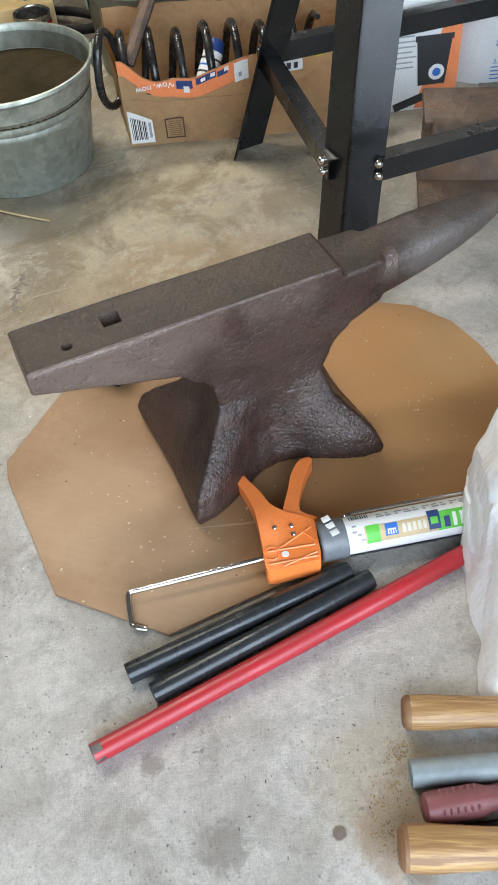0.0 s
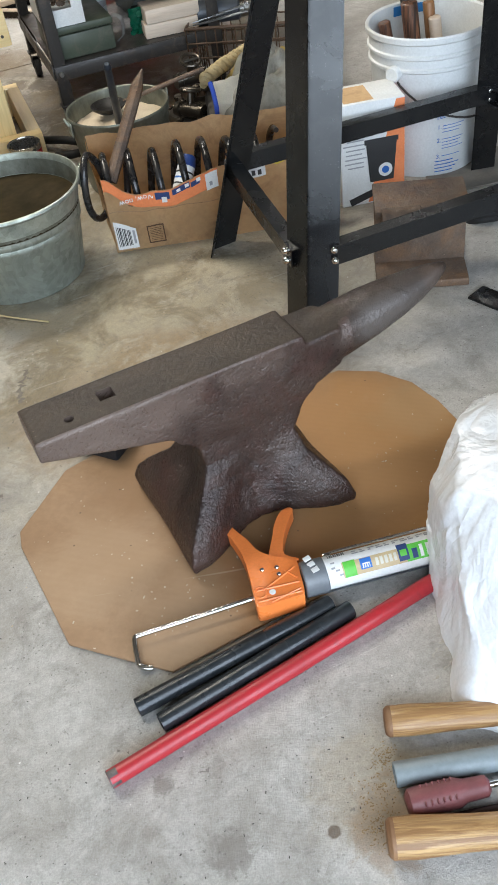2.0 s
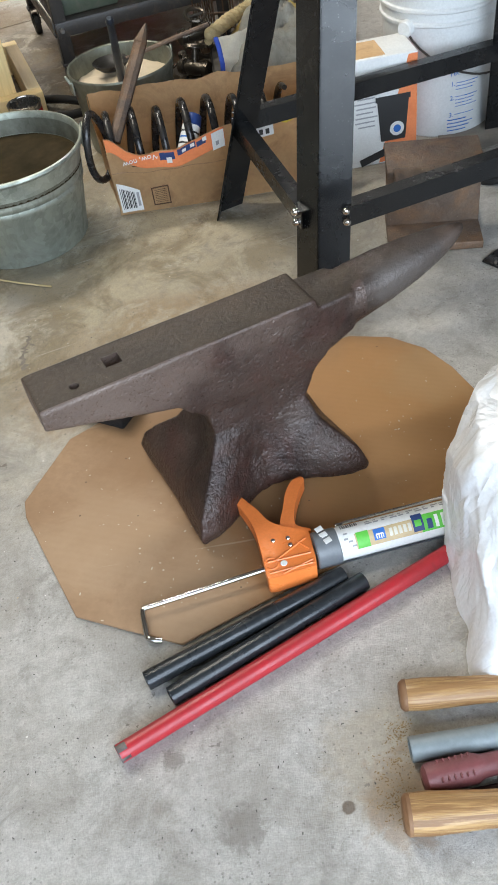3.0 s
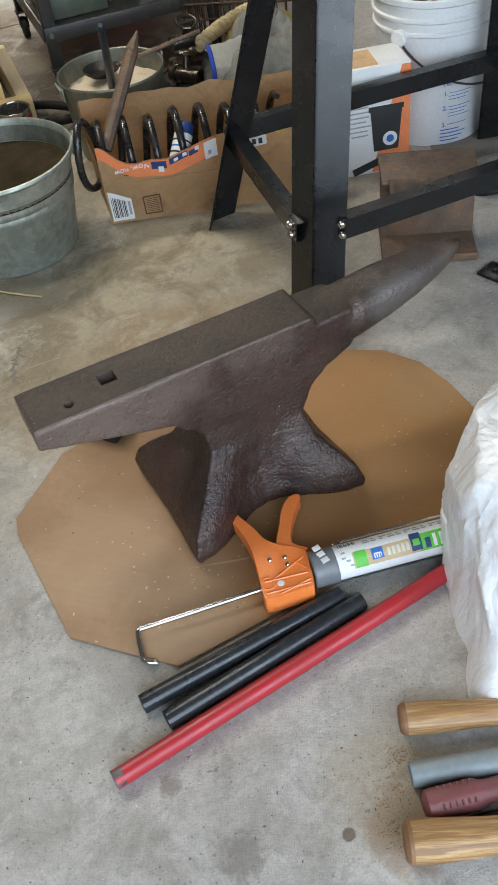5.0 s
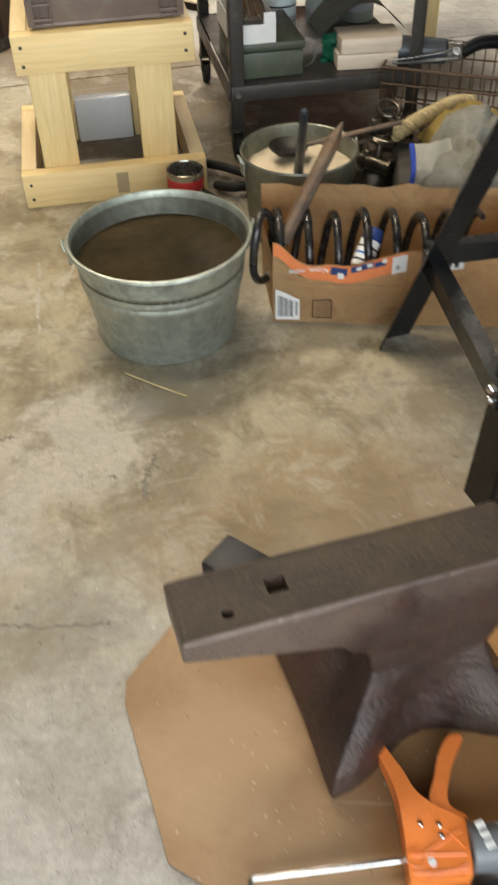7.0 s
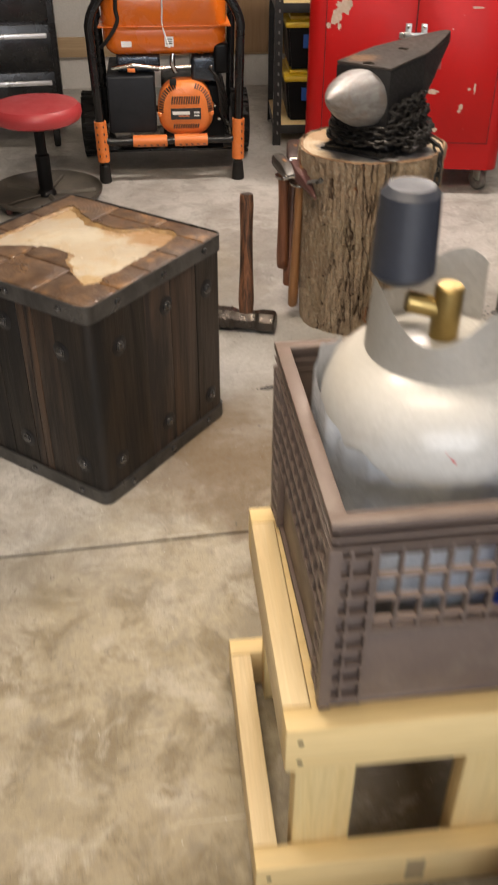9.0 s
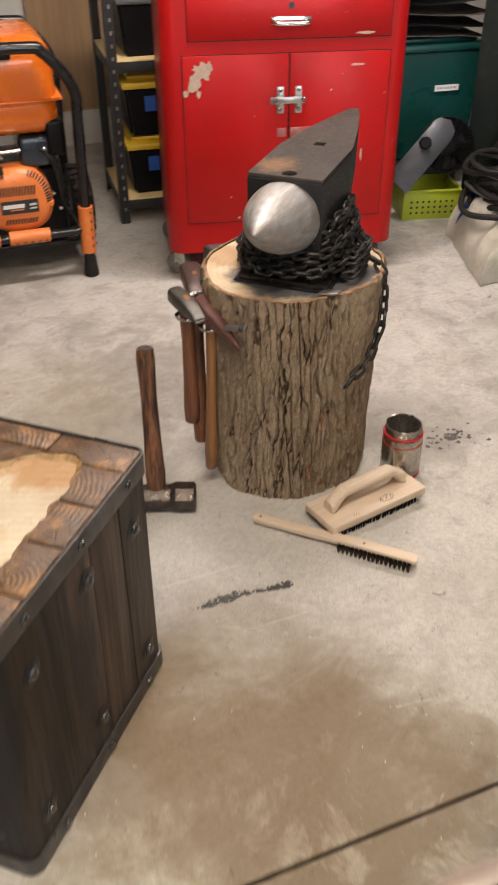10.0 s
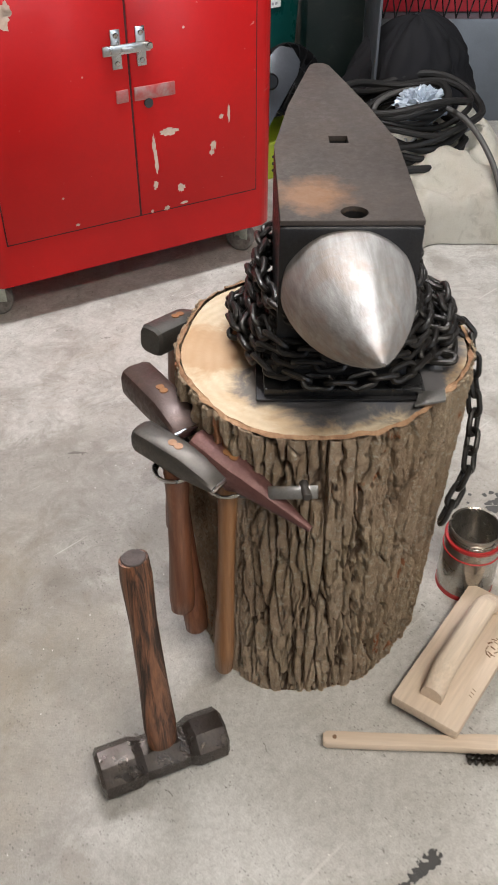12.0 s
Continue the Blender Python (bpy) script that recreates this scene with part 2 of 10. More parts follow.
def specks(nt, v, scale, size, share):
    """Crisp round specks in a share of the cells of a scatter."""
    vor = nd(nt, "ShaderNodeTexVoronoi", Scale=scale)
    nt.links.new(v, vor.inputs["Vector"])
    r = nt.nodes.new("ShaderNodeMapRange")
    r.inputs[1].default_value, r.inputs[2].default_value, r.inputs[3].default_value, r.inputs[4].default_value = size * 0.6, size, 1, 0
    nt.links.new(vor.outputs["Distance"], r.inputs[0])
    bw = nt.nodes.new("ShaderNodeSeparateColor")
    nt.links.new(vor.outputs["Color"], bw.inputs[0])
    return fmath(nt, 'MULTIPLY', r.outputs[0], fmath(nt, 'LESS_THAN', bw.outputs[0], share))


def concrete(name, stains_and_shade=(), zone=(0, 0, 0)):
    mt, nt, bs = nodes_of(name)
    v = coords(nt)
    cloud = rnoise(nt, v, 1.6, 8, 0.62, 0.40, 0.60, 0.6)
    mid = rnoise(nt, v, 8.0, 14, 0.76, 0.42, 0.58, 0.5)
    fine = rnoise(nt, v, 70.0, 8, 0.8, 0.42, 0.60, 0.2)
    grit = rnoise(nt, v, 330.0, 3, 0.75, 0.42, 0.60)
    col = mix(nt, cloud, (0.525, 0.505, 0.465), (0.335, 0.317, 0.285))
    col = mix(nt, fmath(nt, 'MULTIPLY', mid, 0.70), col, (0.62, 0.605, 0.575))
    # the yellow-brown stretch in the middle of the floor
    vm = nt.nodes.new("ShaderNodeVectorMath")
    vm.operation = 'DISTANCE'
    vm.inputs[1].default_value = zone
    nt.links.new(v, vm.inputs[0])
    zr = nt.nodes.new("ShaderNodeMapRange")
    zr.interpolation_type = 'SMOOTHSTEP'
    zr.inputs[1].default_value, zr.inputs[2].default_value, zr.inputs[3].default_value, zr.inputs[4].default_value = 0.95, 1.60, 1, 0
    nt.links.new(fmath(nt, 'ADD', vm.outputs["Value"], fmath(nt, 'MULTIPLY', rnoise(nt, v, 3.0, 6, 0.7, 0.3, 0.7), 0.35)), zr.inputs[0])
    zn = zr.outputs[0]
    col = mix(nt, fmath(nt, 'MULTIPLY', zn, 0.72), col, (0.44, 0.365, 0.215))
    blot = rnoise(nt, v, 12.0, 14, 0.78, 0.50, 0.64, 0.8)
    col = mix(nt, fmath(nt, 'MULTIPLY', blot, 0.55), col, (0.21, 0.195, 0.17))
    for at, radius, colour, amount, ragged, soft in stains_and_shade:
        col = stain(nt, v, col, at, radius, colour, amount, ragged, soft)
    ybr = rnoise(nt, v, 5.5, 12, 0.74, 0.47, 0.58, 0.5)
    col = mix(nt, fmath(nt, 'MULTIPLY', fmath(nt, 'MULTIPLY', ybr, zn), 0.74), col, (0.185, 0.140, 0.072))
    ypl = rnoise(nt, v, 6.5, 12, 0.74, 0.52, 0.61, 0.5)
    col = mix(nt, fmath(nt, 'MULTIPLY', fmath(nt, 'MULTIPLY', ypl, zn), 0.62), col, (0.62, 0.575, 0.48))
    col = mix(nt, fmath(nt, 'MULTIPLY', fine, 0.32), col, (0.235, 0.22, 0.195))
    col = mix(nt, fmath(nt, 'MULTIPLY', grit, 0.22), col, (0.18, 0.165, 0.145))
    st = rnoise(nt, v, 2.7, 9, 0.72, 0.56, 0.70, 1.2)
    col = mix(nt, fmath(nt, 'MULTIPLY', st, 0.30), col, (0.27, 0.225, 0.165))
    sp = rnoise(nt, v, 21.0, 6, 0.7, 0.66, 0.70, 0.6)
    col = mix(nt, fmath(nt, 'MULTIPLY', sp, 0.65), col, (0.10, 0.09, 0.08))
    nick = fmath(nt, 'MULTIPLY', rnoise(nt, v, 55.0, 5, 0.7, 0.64, 0.67, 0.9), rnoise(nt, v, 3.3, 4, 0.6, 0.42, 0.60))
    col = mix(nt, fmath(nt, 'MULTIPLY', nick, 0.75), col, (0.12, 0.105, 0.09))
    pale = rnoise(nt, v, 6.0, 10, 0.8, 0.61, 0.74, 3.0)
    col = mix(nt, fmath(nt, 'MULTIPLY', pale, 0.5), col, (0.74, 0.72, 0.69))
    # small pits and specks, gathered in clouds
    gather = rnoise(nt, v, 5.0, 5, 0.7, 0.40, 0.60)
    pits = fmath(nt, 'MULTIPLY', specks(nt, v, 170.0, 0.32, 0.30), gather)
    big_pits = specks(nt, v, 42.0, 0.085, 0.045)
    pits = fmath(nt, 'MAXIMUM', pits, big_pits)
    col = mix(nt, fmath(nt, 'MULTIPLY', pits, 0.50), col, (0.075, 0.066, 0.058))
    col = mix(nt, fmath(nt, 'MULTIPLY', specks(nt, coords(nt, (1, 1, 1), (0, 0, 1)), 60.0, 0.10, 0.10), 0.8), col, (0.80, 0.78, 0.74))
    # hairline scratches
    for ang, off in ((25, 0.0), (-52, 3.0)):
        sv = coords(nt, (1.0, 26.0, 1.0), (0, 0, radians(ang)))
        sc = rnoise(nt, sv, 2.2, 3, 0.5, 0.715, 0.73, 0.3)
        col = mix(nt, fmath(nt, 'MULTIPLY', sc, 0.30), col, (0.72, 0.70, 0.66))
    nt.links.new(col, bs.inputs["Base Color"])
    setr(nt, bs, mid, 0.48, 0.76)
    bs.inputs["Specular IOR Level"].default_value = 0.4
    h = fmath(nt, 'ADD', fmath(nt, 'MULTIPLY', fine, 0.6), fmath(nt, 'MULTIPLY', grit, 0.4))
    bumped(nt, bs, fmath(nt, 'SUBTRACT', h, fmath(nt, 'MULTIPLY', pits, 0.8)), 0.45, 0.0018)
    return mt


def cast_iron(name, c1, c2, rust, bump=0.5, rough=0.5, metal=0.55, scale=60.0, rust_amt=0.5, spec=0.5, flecks=0.0, marks=(), patchy=0.0):
    mt, nt, bs = nodes_of(name)
    v = coords(nt)
    a = rnoise(nt, v, 7.0, 6, 0.65, 0.35, 0.65, 0.8)
    p = rnoise(nt, v, scale, 5, 0.62, 0.32, 0.68, 0.5)
    f = rnoise(nt, v, 300.0, 3, 0.6, 0.3, 0.7)
    ru = rnoise(nt, v, 11.0, 6, 0.7, 0.46, 0.68, 1.0)
    col = mix(nt, a, c1, c2)
    col = mix(nt, fmath(nt, 'MULTIPLY', ru, rust_amt), col, rust)
    col = mix(nt, fmath(nt, 'MULTIPLY', f, 0.4), col, tuple(x * 0.55 for x in c2))
    for at, radius, colour, amount in marks:
        col = stain(nt, v, col, at, radius, colour, amount, 0.7, 0.75)
    if flecks:
        fl = fmath(nt, 'MULTIPLY', specks(nt, v, 150.0, 0.20, 0.22), rnoise(nt, v, 12.0, 4, 0.7, 0.42, 0.6))
        col = mix(nt, fmath(nt, 'MULTIPLY', fl, flecks), col, tuple(min(1, x * 2.6 + 0.03) for x in c1))
    nt.links.new(col, bs.inputs["Base Color"])
    bs.inputs["Metallic"].default_value = metal
    bs.inputs["Specular IOR Level"].default_value = spec
    setr(nt, bs, p, rough - 0.12, rough + 0.16)
    h = p
    if patchy:                          # pitted here, rubbed smooth there
        pt = rnoise(nt, v, 16.0, 4, 0.6, 0.36, 0.62, 0.4)
        vo = nd(nt, "ShaderNodeTexVoronoi", Scale=scale * 0.75)
        nt.links.new(v, vo.inputs["Vector"])
        crater = nt.nodes.new("ShaderNodeMapRange")
        crater.interpolation_type = 'SMOOTHSTEP'
        crater.inputs[1].default_value, crater.inputs[2].default_value, crater.inputs[3].default_value, crater.inputs[4].default_value = 0.05, 0.42, 0, 1
        nt.links.new(vo.outputs["Distance"], crater.inputs[0])
        h = fmath(nt, 'MULTIPLY', fmath(nt, 'ADD', p, fmath(nt, 'MULTIPLY', crater.outputs[0], 0.9)), fmath(nt, 'ADD', fmath(nt, 'MULTIPLY', pt, patchy), 1 - patchy))
    bumped(nt, bs, fmath(nt, 'ADD', h, fmath(nt, 'MULTIPLY', f, 0.25)), bump, 0.004)
    return mt


def galvanised(name, k=1.0):
    mt, nt, bs = nodes_of(name)
    v = coords(nt)
    vo = nd(nt, "ShaderNodeTexVoronoi", Scale=70.0)
    nt.links.new(v, vo.inputs["Vector"])
    a = rnoise(nt, v, 8.0, 6, 0.7, 0.35, 0.65, 0.8)
    col = mix(nt, a, (0.38, 0.405, 0.345), (0.20, 0.220, 0.180))
    bw = nt.nodes.new("ShaderNodeRGBToBW")
    nt.links.new(vo.outputs["Color"], bw.inputs[0])
    col = mix(nt, fmath(nt, 'MULTIPLY', bw.outputs[0], 0.35), col, (0.60, 0.63, 0.56))
    d = rnoise(nt, v, 26.0, 6, 0.7, 0.55, 0.72, 0.6)
    col = mix(nt, fmath(nt, 'MULTIPLY', d, 0.5), col, (0.20, 0.20, 0.18))
    if k < 1:
        film = rnoise(nt, v, 12.0, 6, 0.7, 0.3, 0.6, 0.5)
        col = mix(nt, fmath(nt, 'MULTIPLY', film, 1 - k), col, (0.07, 0.06, 0.04))
        col = mix(nt, 0.45, col, (0.09, 0.085, 0.06))
    nt.links.new(col, bs.inputs["Base Color"])
    bs.inputs["Metallic"].default_value = 0.7
    setr(nt, bs, a, 0.36, 0.62)
    bumped(nt, bs, rnoise(nt, v, 30.0, 4), 0.12, 0.002)
    return mt


def chipped_red(name):
    """Old red enamel with worn spots that show the pale undercoat."""
    mt, nt, bs = nodes_of(name)
    v = coords(nt)
    a = rnoise(nt, v, 3.0, 5, 0.6, 0.3, 0.7, 0.4)
    f = rnoise(nt, v, 90.0, 4, 0.65, 0.3, 0.7)
    col = mix(nt, a, (0.52, 0.010, 0.009), (0.40, 0.007, 0.007))
    col = mix(nt, fmath(nt, 'MULTIPLY', f, 0.25), col, (0.34, 0.012, 0.012))
    tiny = rnoise(nt, v, 34.0, 5, 0.7, 0.69, 0.73, 0.5)
    col = mix(nt, fmath(nt, 'MULTIPLY', tiny, 0.7), col, (0.55, 0.26, 0.22))
    sc = rnoise(nt, coords(nt, (2, 2, 30)), 6.0, 3, 0.7, 0.69, 0.72)
    col = mix(nt, fmath(nt, 'MULTIPLY', sc, 0.35), col, (0.30, 0.02, 0.02))
    nt.links.new(col, bs.inputs["Base Color"])
    setr(nt, bs, a, 0.30, 0.46)
    bs.inputs["Specular IOR Level"].default_value = 0.20
    bs.inputs["Coat Weight"].default_value = 0.03
    bumped(nt, bs, rnoise(nt, v, 14.0, 4), 0.06, 0.003)
    return mt


def bark(name):
    mt, nt, bs = nodes_of(name)
    v = coords(nt, (1, 1, 0.35))
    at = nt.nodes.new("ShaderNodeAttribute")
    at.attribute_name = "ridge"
    big = rnoise(nt, v, 9.0, 6, 0.65, 0.38, 0.62)
    g = rnoise(nt, v, 80.0, 8, 0.8, 0.38, 0.62, 0.8)
    flake = rnoise(nt, coords(nt, (1, 1, 0.7)), 45.0, 6, 0.75, 0.45, 0.58, 1.2)
    moss = rnoise(nt, coords(nt), 6.0, 7, 0.65, 0.46, 0.60)
    col = mix(nt, big, (0.68, 0.525, 0.375), (0.52, 0.375, 0.255))
    col = mix(nt, fmath(nt, 'MULTIPLY', moss, 0.15), col, (0.46, 0.41, 0.22))
    col = mix(nt, fmath(nt, 'MULTIPLY', flake, 0.34), col, (0.30, 0.21, 0.135))
    col = mix(nt, fmath(nt, 'MULTIPLY', g, 0.28), col, (0.13, 0.10, 0.068))
    lich = rnoise(nt, coords(nt), 95.0, 5, 0.75, 0.54, 0.62)
    col = mix(nt, fmath(nt, 'MULTIPLY', lich, 0.60), col, (0.62, 0.58, 0.46))
    raw = rnoise(nt, coords(nt, (1, 1, 0.6)), 14.0, 5, 0.6, 0.635, 0.66)
    col = mix(nt, fmath(nt, 'MULTIPLY', raw, 0.85), col, (0.42, 0.16, 0.07))
    # furrows: their own brown, plus shade painted in where the ridge value is low
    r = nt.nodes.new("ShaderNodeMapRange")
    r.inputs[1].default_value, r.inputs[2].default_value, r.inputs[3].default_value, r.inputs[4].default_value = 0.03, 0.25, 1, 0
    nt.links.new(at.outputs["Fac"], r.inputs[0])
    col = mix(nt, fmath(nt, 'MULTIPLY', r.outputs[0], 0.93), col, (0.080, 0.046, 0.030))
    nt.links.new(col, bs.inputs["Base Color"])
    bs.inputs["Roughness"].default_value = 0.9
    bs.inputs["Specular IOR Level"].default_value = 0.2
    bumped(nt, bs, fmath(nt, 'ADD', g, fmath(nt, 'MULTIPLY', flake, 0.8)), 0.9, 0.005)
    return mt


def end_grain(name, c1, c2, rings=45.0, rough=0.6, centre=(0, 0, 0), dark=(0.2, 0.1, 0.05), coat=0.0, dark_amt=0.5, burn=0.0, apart=0.0, warm=None, marks=(), cracks=0.0):
    mt, nt, bs = nodes_of(name)
    tc = nt.nodes.new("ShaderNodeTexCoord")
    mp = nt.nodes.new("ShaderNodeMapping")
    mp.inputs["Location"].default_value = centre
    nt.links.new(tc.outputs["Object"], mp.inputs[0])
    v = mp.outputs[0]
    if apart:
        oi = nt.nodes.new("ShaderNodeObjectInfo")
        wn3 = nt.nodes.new("ShaderNodeTexWhiteNoise")
        wn3.noise_dimensions = '1D'
        nt.links.new(oi.outputs["Random"], wn3.inputs["W"])
        sc3 = nt.nodes.new("ShaderNodeVectorMath")
        sc3.operation = 'MULTIPLY_ADD'
        sc3.inputs[1].default_value = (apart, apart, 3.0)
        nt.links.new(wn3.outputs["Color"], sc3.inputs[0])
        nt.links.new(v, sc3.inputs[2])
        v = sc3.outputs[0]
    wv = nd(nt, "ShaderNodeTexWave", Scale=rings / 6.0, Distortion=3.0, Detail=3.0)
    wv.inputs["Detail Scale"].default_value = 1.2
    wv.wave_type, wv.rings_direction = 'RINGS', 'Z'
    nt.links.new(v, wv.inputs["Vector"])
    a = rnoise(nt, v, 5.0, 5, 0.6, 0.35, 0.65, 0.5)
    f = rnoise(nt, v, 140.0, 4, 0.65, 0.3, 0.7)
    col = mix(nt, wv.outputs["Fac"], c1, c2)
    col = mix(nt, fmath(nt, 'MULTIPLY', a, dark_amt), col, dark)
    col = mix(nt, fmath(nt, 'MULTIPLY', f, 0.25), col, tuple(x * 0.6 for x in c2))
    if warm:
        wm = rnoise(nt, v, 11.0, 6, 0.65, 0.5, 0.66, 0.8)
        col = mix(nt, fmath(nt, 'MULTIPLY', wm, 0.6), col, warm)
    if burn:
        b = rnoise(nt, v, 9.0, 6, 0.7, 0.40, 0.64, 1.0)
        col = mix(nt, fmath(nt, 'MULTIPLY', b, burn), col, (0.05, 0.028, 0.016))
    h = fmath(nt, 'ADD', wv.outputs["Fac"], f)
    if cracks:                          # drying checks, burnt black
        vo = nd(nt, "ShaderNodeTexVoronoi", Scale=22.0)
        vo.feature = 'DISTANCE_TO_EDGE'
        wp = nt.nodes.new("ShaderNodeVectorMath")
        wp.operation = 'MULTIPLY_ADD'
        wp.inputs[1].default_value = (0.05, 0.05, 0.05)
        nz = nd(nt, "ShaderNodeTexNoise", Scale=28.0, Detail=6.0)
        nt.links.new(v, nz.inputs["Vector"])
        nt.links.new(nz.outputs["Color"], wp.inputs[0])
        nt.links.new(v, wp.inputs[2])
        nt.links.new(wp.outputs[0], vo.inputs["Vector"])
        cr = nt.nodes.new("ShaderNodeMapRange")
        cr.inputs[1].default_value, cr.inputs[2].default_value, cr.inputs[3].default_value, cr.inputs[4].default_value = 0.012, 0.05, 1, 0
        nt.links.new(vo.outputs["Distance"], cr.inputs[0])
        ck = fmath(nt, 'MULTIPLY', cr.outputs[0], rnoise(nt, v, 13.0, 4, 0.6, 0.42, 0.62))
        col = mix(nt, fmath(nt, 'MULTIPLY', ck, cracks), col, (0.025, 0.016, 0.011))
        blotch = rnoise(nt, v, 26.0, 8, 0.75, 0.46, 0.62, 1.4)
        col = mix(nt, fmath(nt, 'MULTIPLY', blotch, 0.65), col, (0.060, 0.036, 0.024))
        h = fmath(nt, 'SUBTRACT', h, fmath(nt, 'MULTIPLY', ck, 2.5))
    for at, radius, colour, amount in marks:
        col = stain(nt, tc.outputs["Object"], col, at, radius, colour, amount, 0.8, 0.5)
    nt.links.new(col, bs.inputs["Base Color"])
    setr(nt, bs, a, rough - 0.1, rough + 0.12)
    bs.inputs["Coat Weight"].default_value = coat
    bumped(nt, bs, h, 0.3, 0.0015)
    return mt


def oiled_card(name):
    """Flattened cardboard with creases, dust and one half dark with oil."""
    mt = plain(name, (0.355, 0.228, 0.130), (0.285, 0.175, 0.095), 0.6, 0, 4.0, 70, 0.15, dirt=(0.22, 0.13, 0.065), dirt_amt=0.45, spec=0.3)
    nt = mt.node_tree
    bs = nt.nodes["Principled BSDF"]
    col = bs.inputs["Base Color"].links[0].from_socket
    v = coords(nt)
    for at, rad, c, amt, soft in (((0.20, 0.98, 0), 0.34, (0.42, 0.225, 0.088), 0.85, 0.55), ((0.05, 0.80, 0), 0.20, (0.31, 0.16, 0.062), 0.8, 0.6), ((-0.12, 0.93, 0), 0.24, (0.25, 0.145, 0.07), 0.6, 0.6),
                                  ((-0.27, 0.84, 0), 0.13, (0.40, 0.275, 0.165), 0.45, 0.6), ((-0.12, 0.70, 0), 0.11, (0.38, 0.255, 0.15), 0.4, 0.6), ((0.31, 1.10, 0), 0.10, (0.40, 0.26, 0.13), 0.5, 0.6)):
        col = stain(nt, v, col, at, rad, c, amt, 0.7, soft)
    # corrugation and creases
    rib = nd(nt, "ShaderNodeTexWave", Scale=26.0, Distortion=0.3)
    rib.bands_direction = 'X'
    nt.links.new(coords(nt, (1, 1, 1), (0, 0, radians(-68))), rib.inputs["Vector"])
    col = mix(nt, fmath(nt, 'MULTIPLY', rib.outputs["Fac"], 0.045), col, (0.22, 0.13, 0.06))
    cr = rnoise(nt, coords(nt, (1.0, 18.0, 1.0), (0, 0, radians(-20))), 1.6, 3, 0.5, 0.68, 0.70, 0.2)
    col = mix(nt, fmath(nt, 'MULTIPLY', cr, 0.45), col, (0.52, 0.40, 0.27))
    dust = specks(nt, v, 70.0, 0.10, 0.22)
    col = mix(nt, fmath(nt, 'MULTIPLY', dust, 0.8), col, (0.66, 0.56, 0.42))
    dk = specks(nt, coords(nt, (1, 1, 1), (0, 0, 1.3)), 45.0, 0.09, 0.18)
    col = mix(nt, fmath(nt, 'MULTIPLY', dk, 0.75), col, (0.09, 0.06, 0.035))
    nt.links.new(col, bs.inputs["Base Color"])
    return mt


def ground_steel(name):
    """Steel with long grinding marks, grey smears and a brown bloom."""
    mt, nt, bs = nodes_of(name)
    v = coords(nt, (2.0, 22.0, 22.0))
    a = rnoise(nt, v, 3.0, 6, 0.7, 0.36, 0.64, 0.3)
    f = rnoise(nt, coords(nt, (6.0, 120.0, 120.0)), 3.0, 4, 0.7, 0.35, 0.65)
    ru = rnoise(nt, coords(nt), 14.0, 6, 0.7, 0.48, 0.62, 0.8)
    col = mix(nt, a, (0.46, 0.455, 0.45), (0.27, 0.26, 0.25))
    col = mix(nt, fmath(nt, 'MULTIPLY', f, 0.30), col, (0.28, 0.27, 0.26))
    col = mix(nt, fmath(nt, 'MULTIPLY', ru, 0.40), col, (0.30, 0.20, 0.14))
    nt.links.new(col, bs.inputs["Base Color"])
    bs.inputs["Metallic"].default_value = 0.7
    setr(nt, bs, rnoise(nt, coords(nt, (2.0, 9.0, 9.0)), 4.0, 5, 0.7, 0.36, 0.64, 0.6), 0.46, 0.70)
    bumped(nt, bs, fmath(nt, 'ADD', a, f), 0.15, 0.002)
    return mt


def film_white(name, base, trans=0.25, rough=0.4):
    mt = plain(name, base, tuple(x * 0.93 for x in base), rough, bump=0.1, big=6)
    bs = mt.node_tree.nodes["Principled BSDF"]
    nt = mt.node_tree
    cr = rnoise(nt, coords(nt, (1.0, 1.0, 0.55)), 11.0, 3, 0.45, 0.30, 0.70, 1.2)
    cr2 = rnoise(nt, coords(nt, (1.0, 1.0, 0.8)), 38.0, 3, 0.5, 0.3, 0.7, 1.0)
    ridge_ = fmath(nt, 'ABSOLUTE', fmath(nt, 'SUBTRACT', cr, 0.5))
    ridge2 = fmath(nt, 'ABSOLUTE', fmath(nt, 'SUBTRACT', cr2, 0.5))
    bumped(nt, bs, fmath(nt, 'ADD', ridge_, fmath(nt, 'MULTIPLY', ridge2, 0.12)), 0.30, 0.02)
    bs.inputs["Subsurface Weight"].default_value = trans
    bs.inputs["Subsurface Radius"].default_value = (0.02, 0.02, 0.02)
    return mt


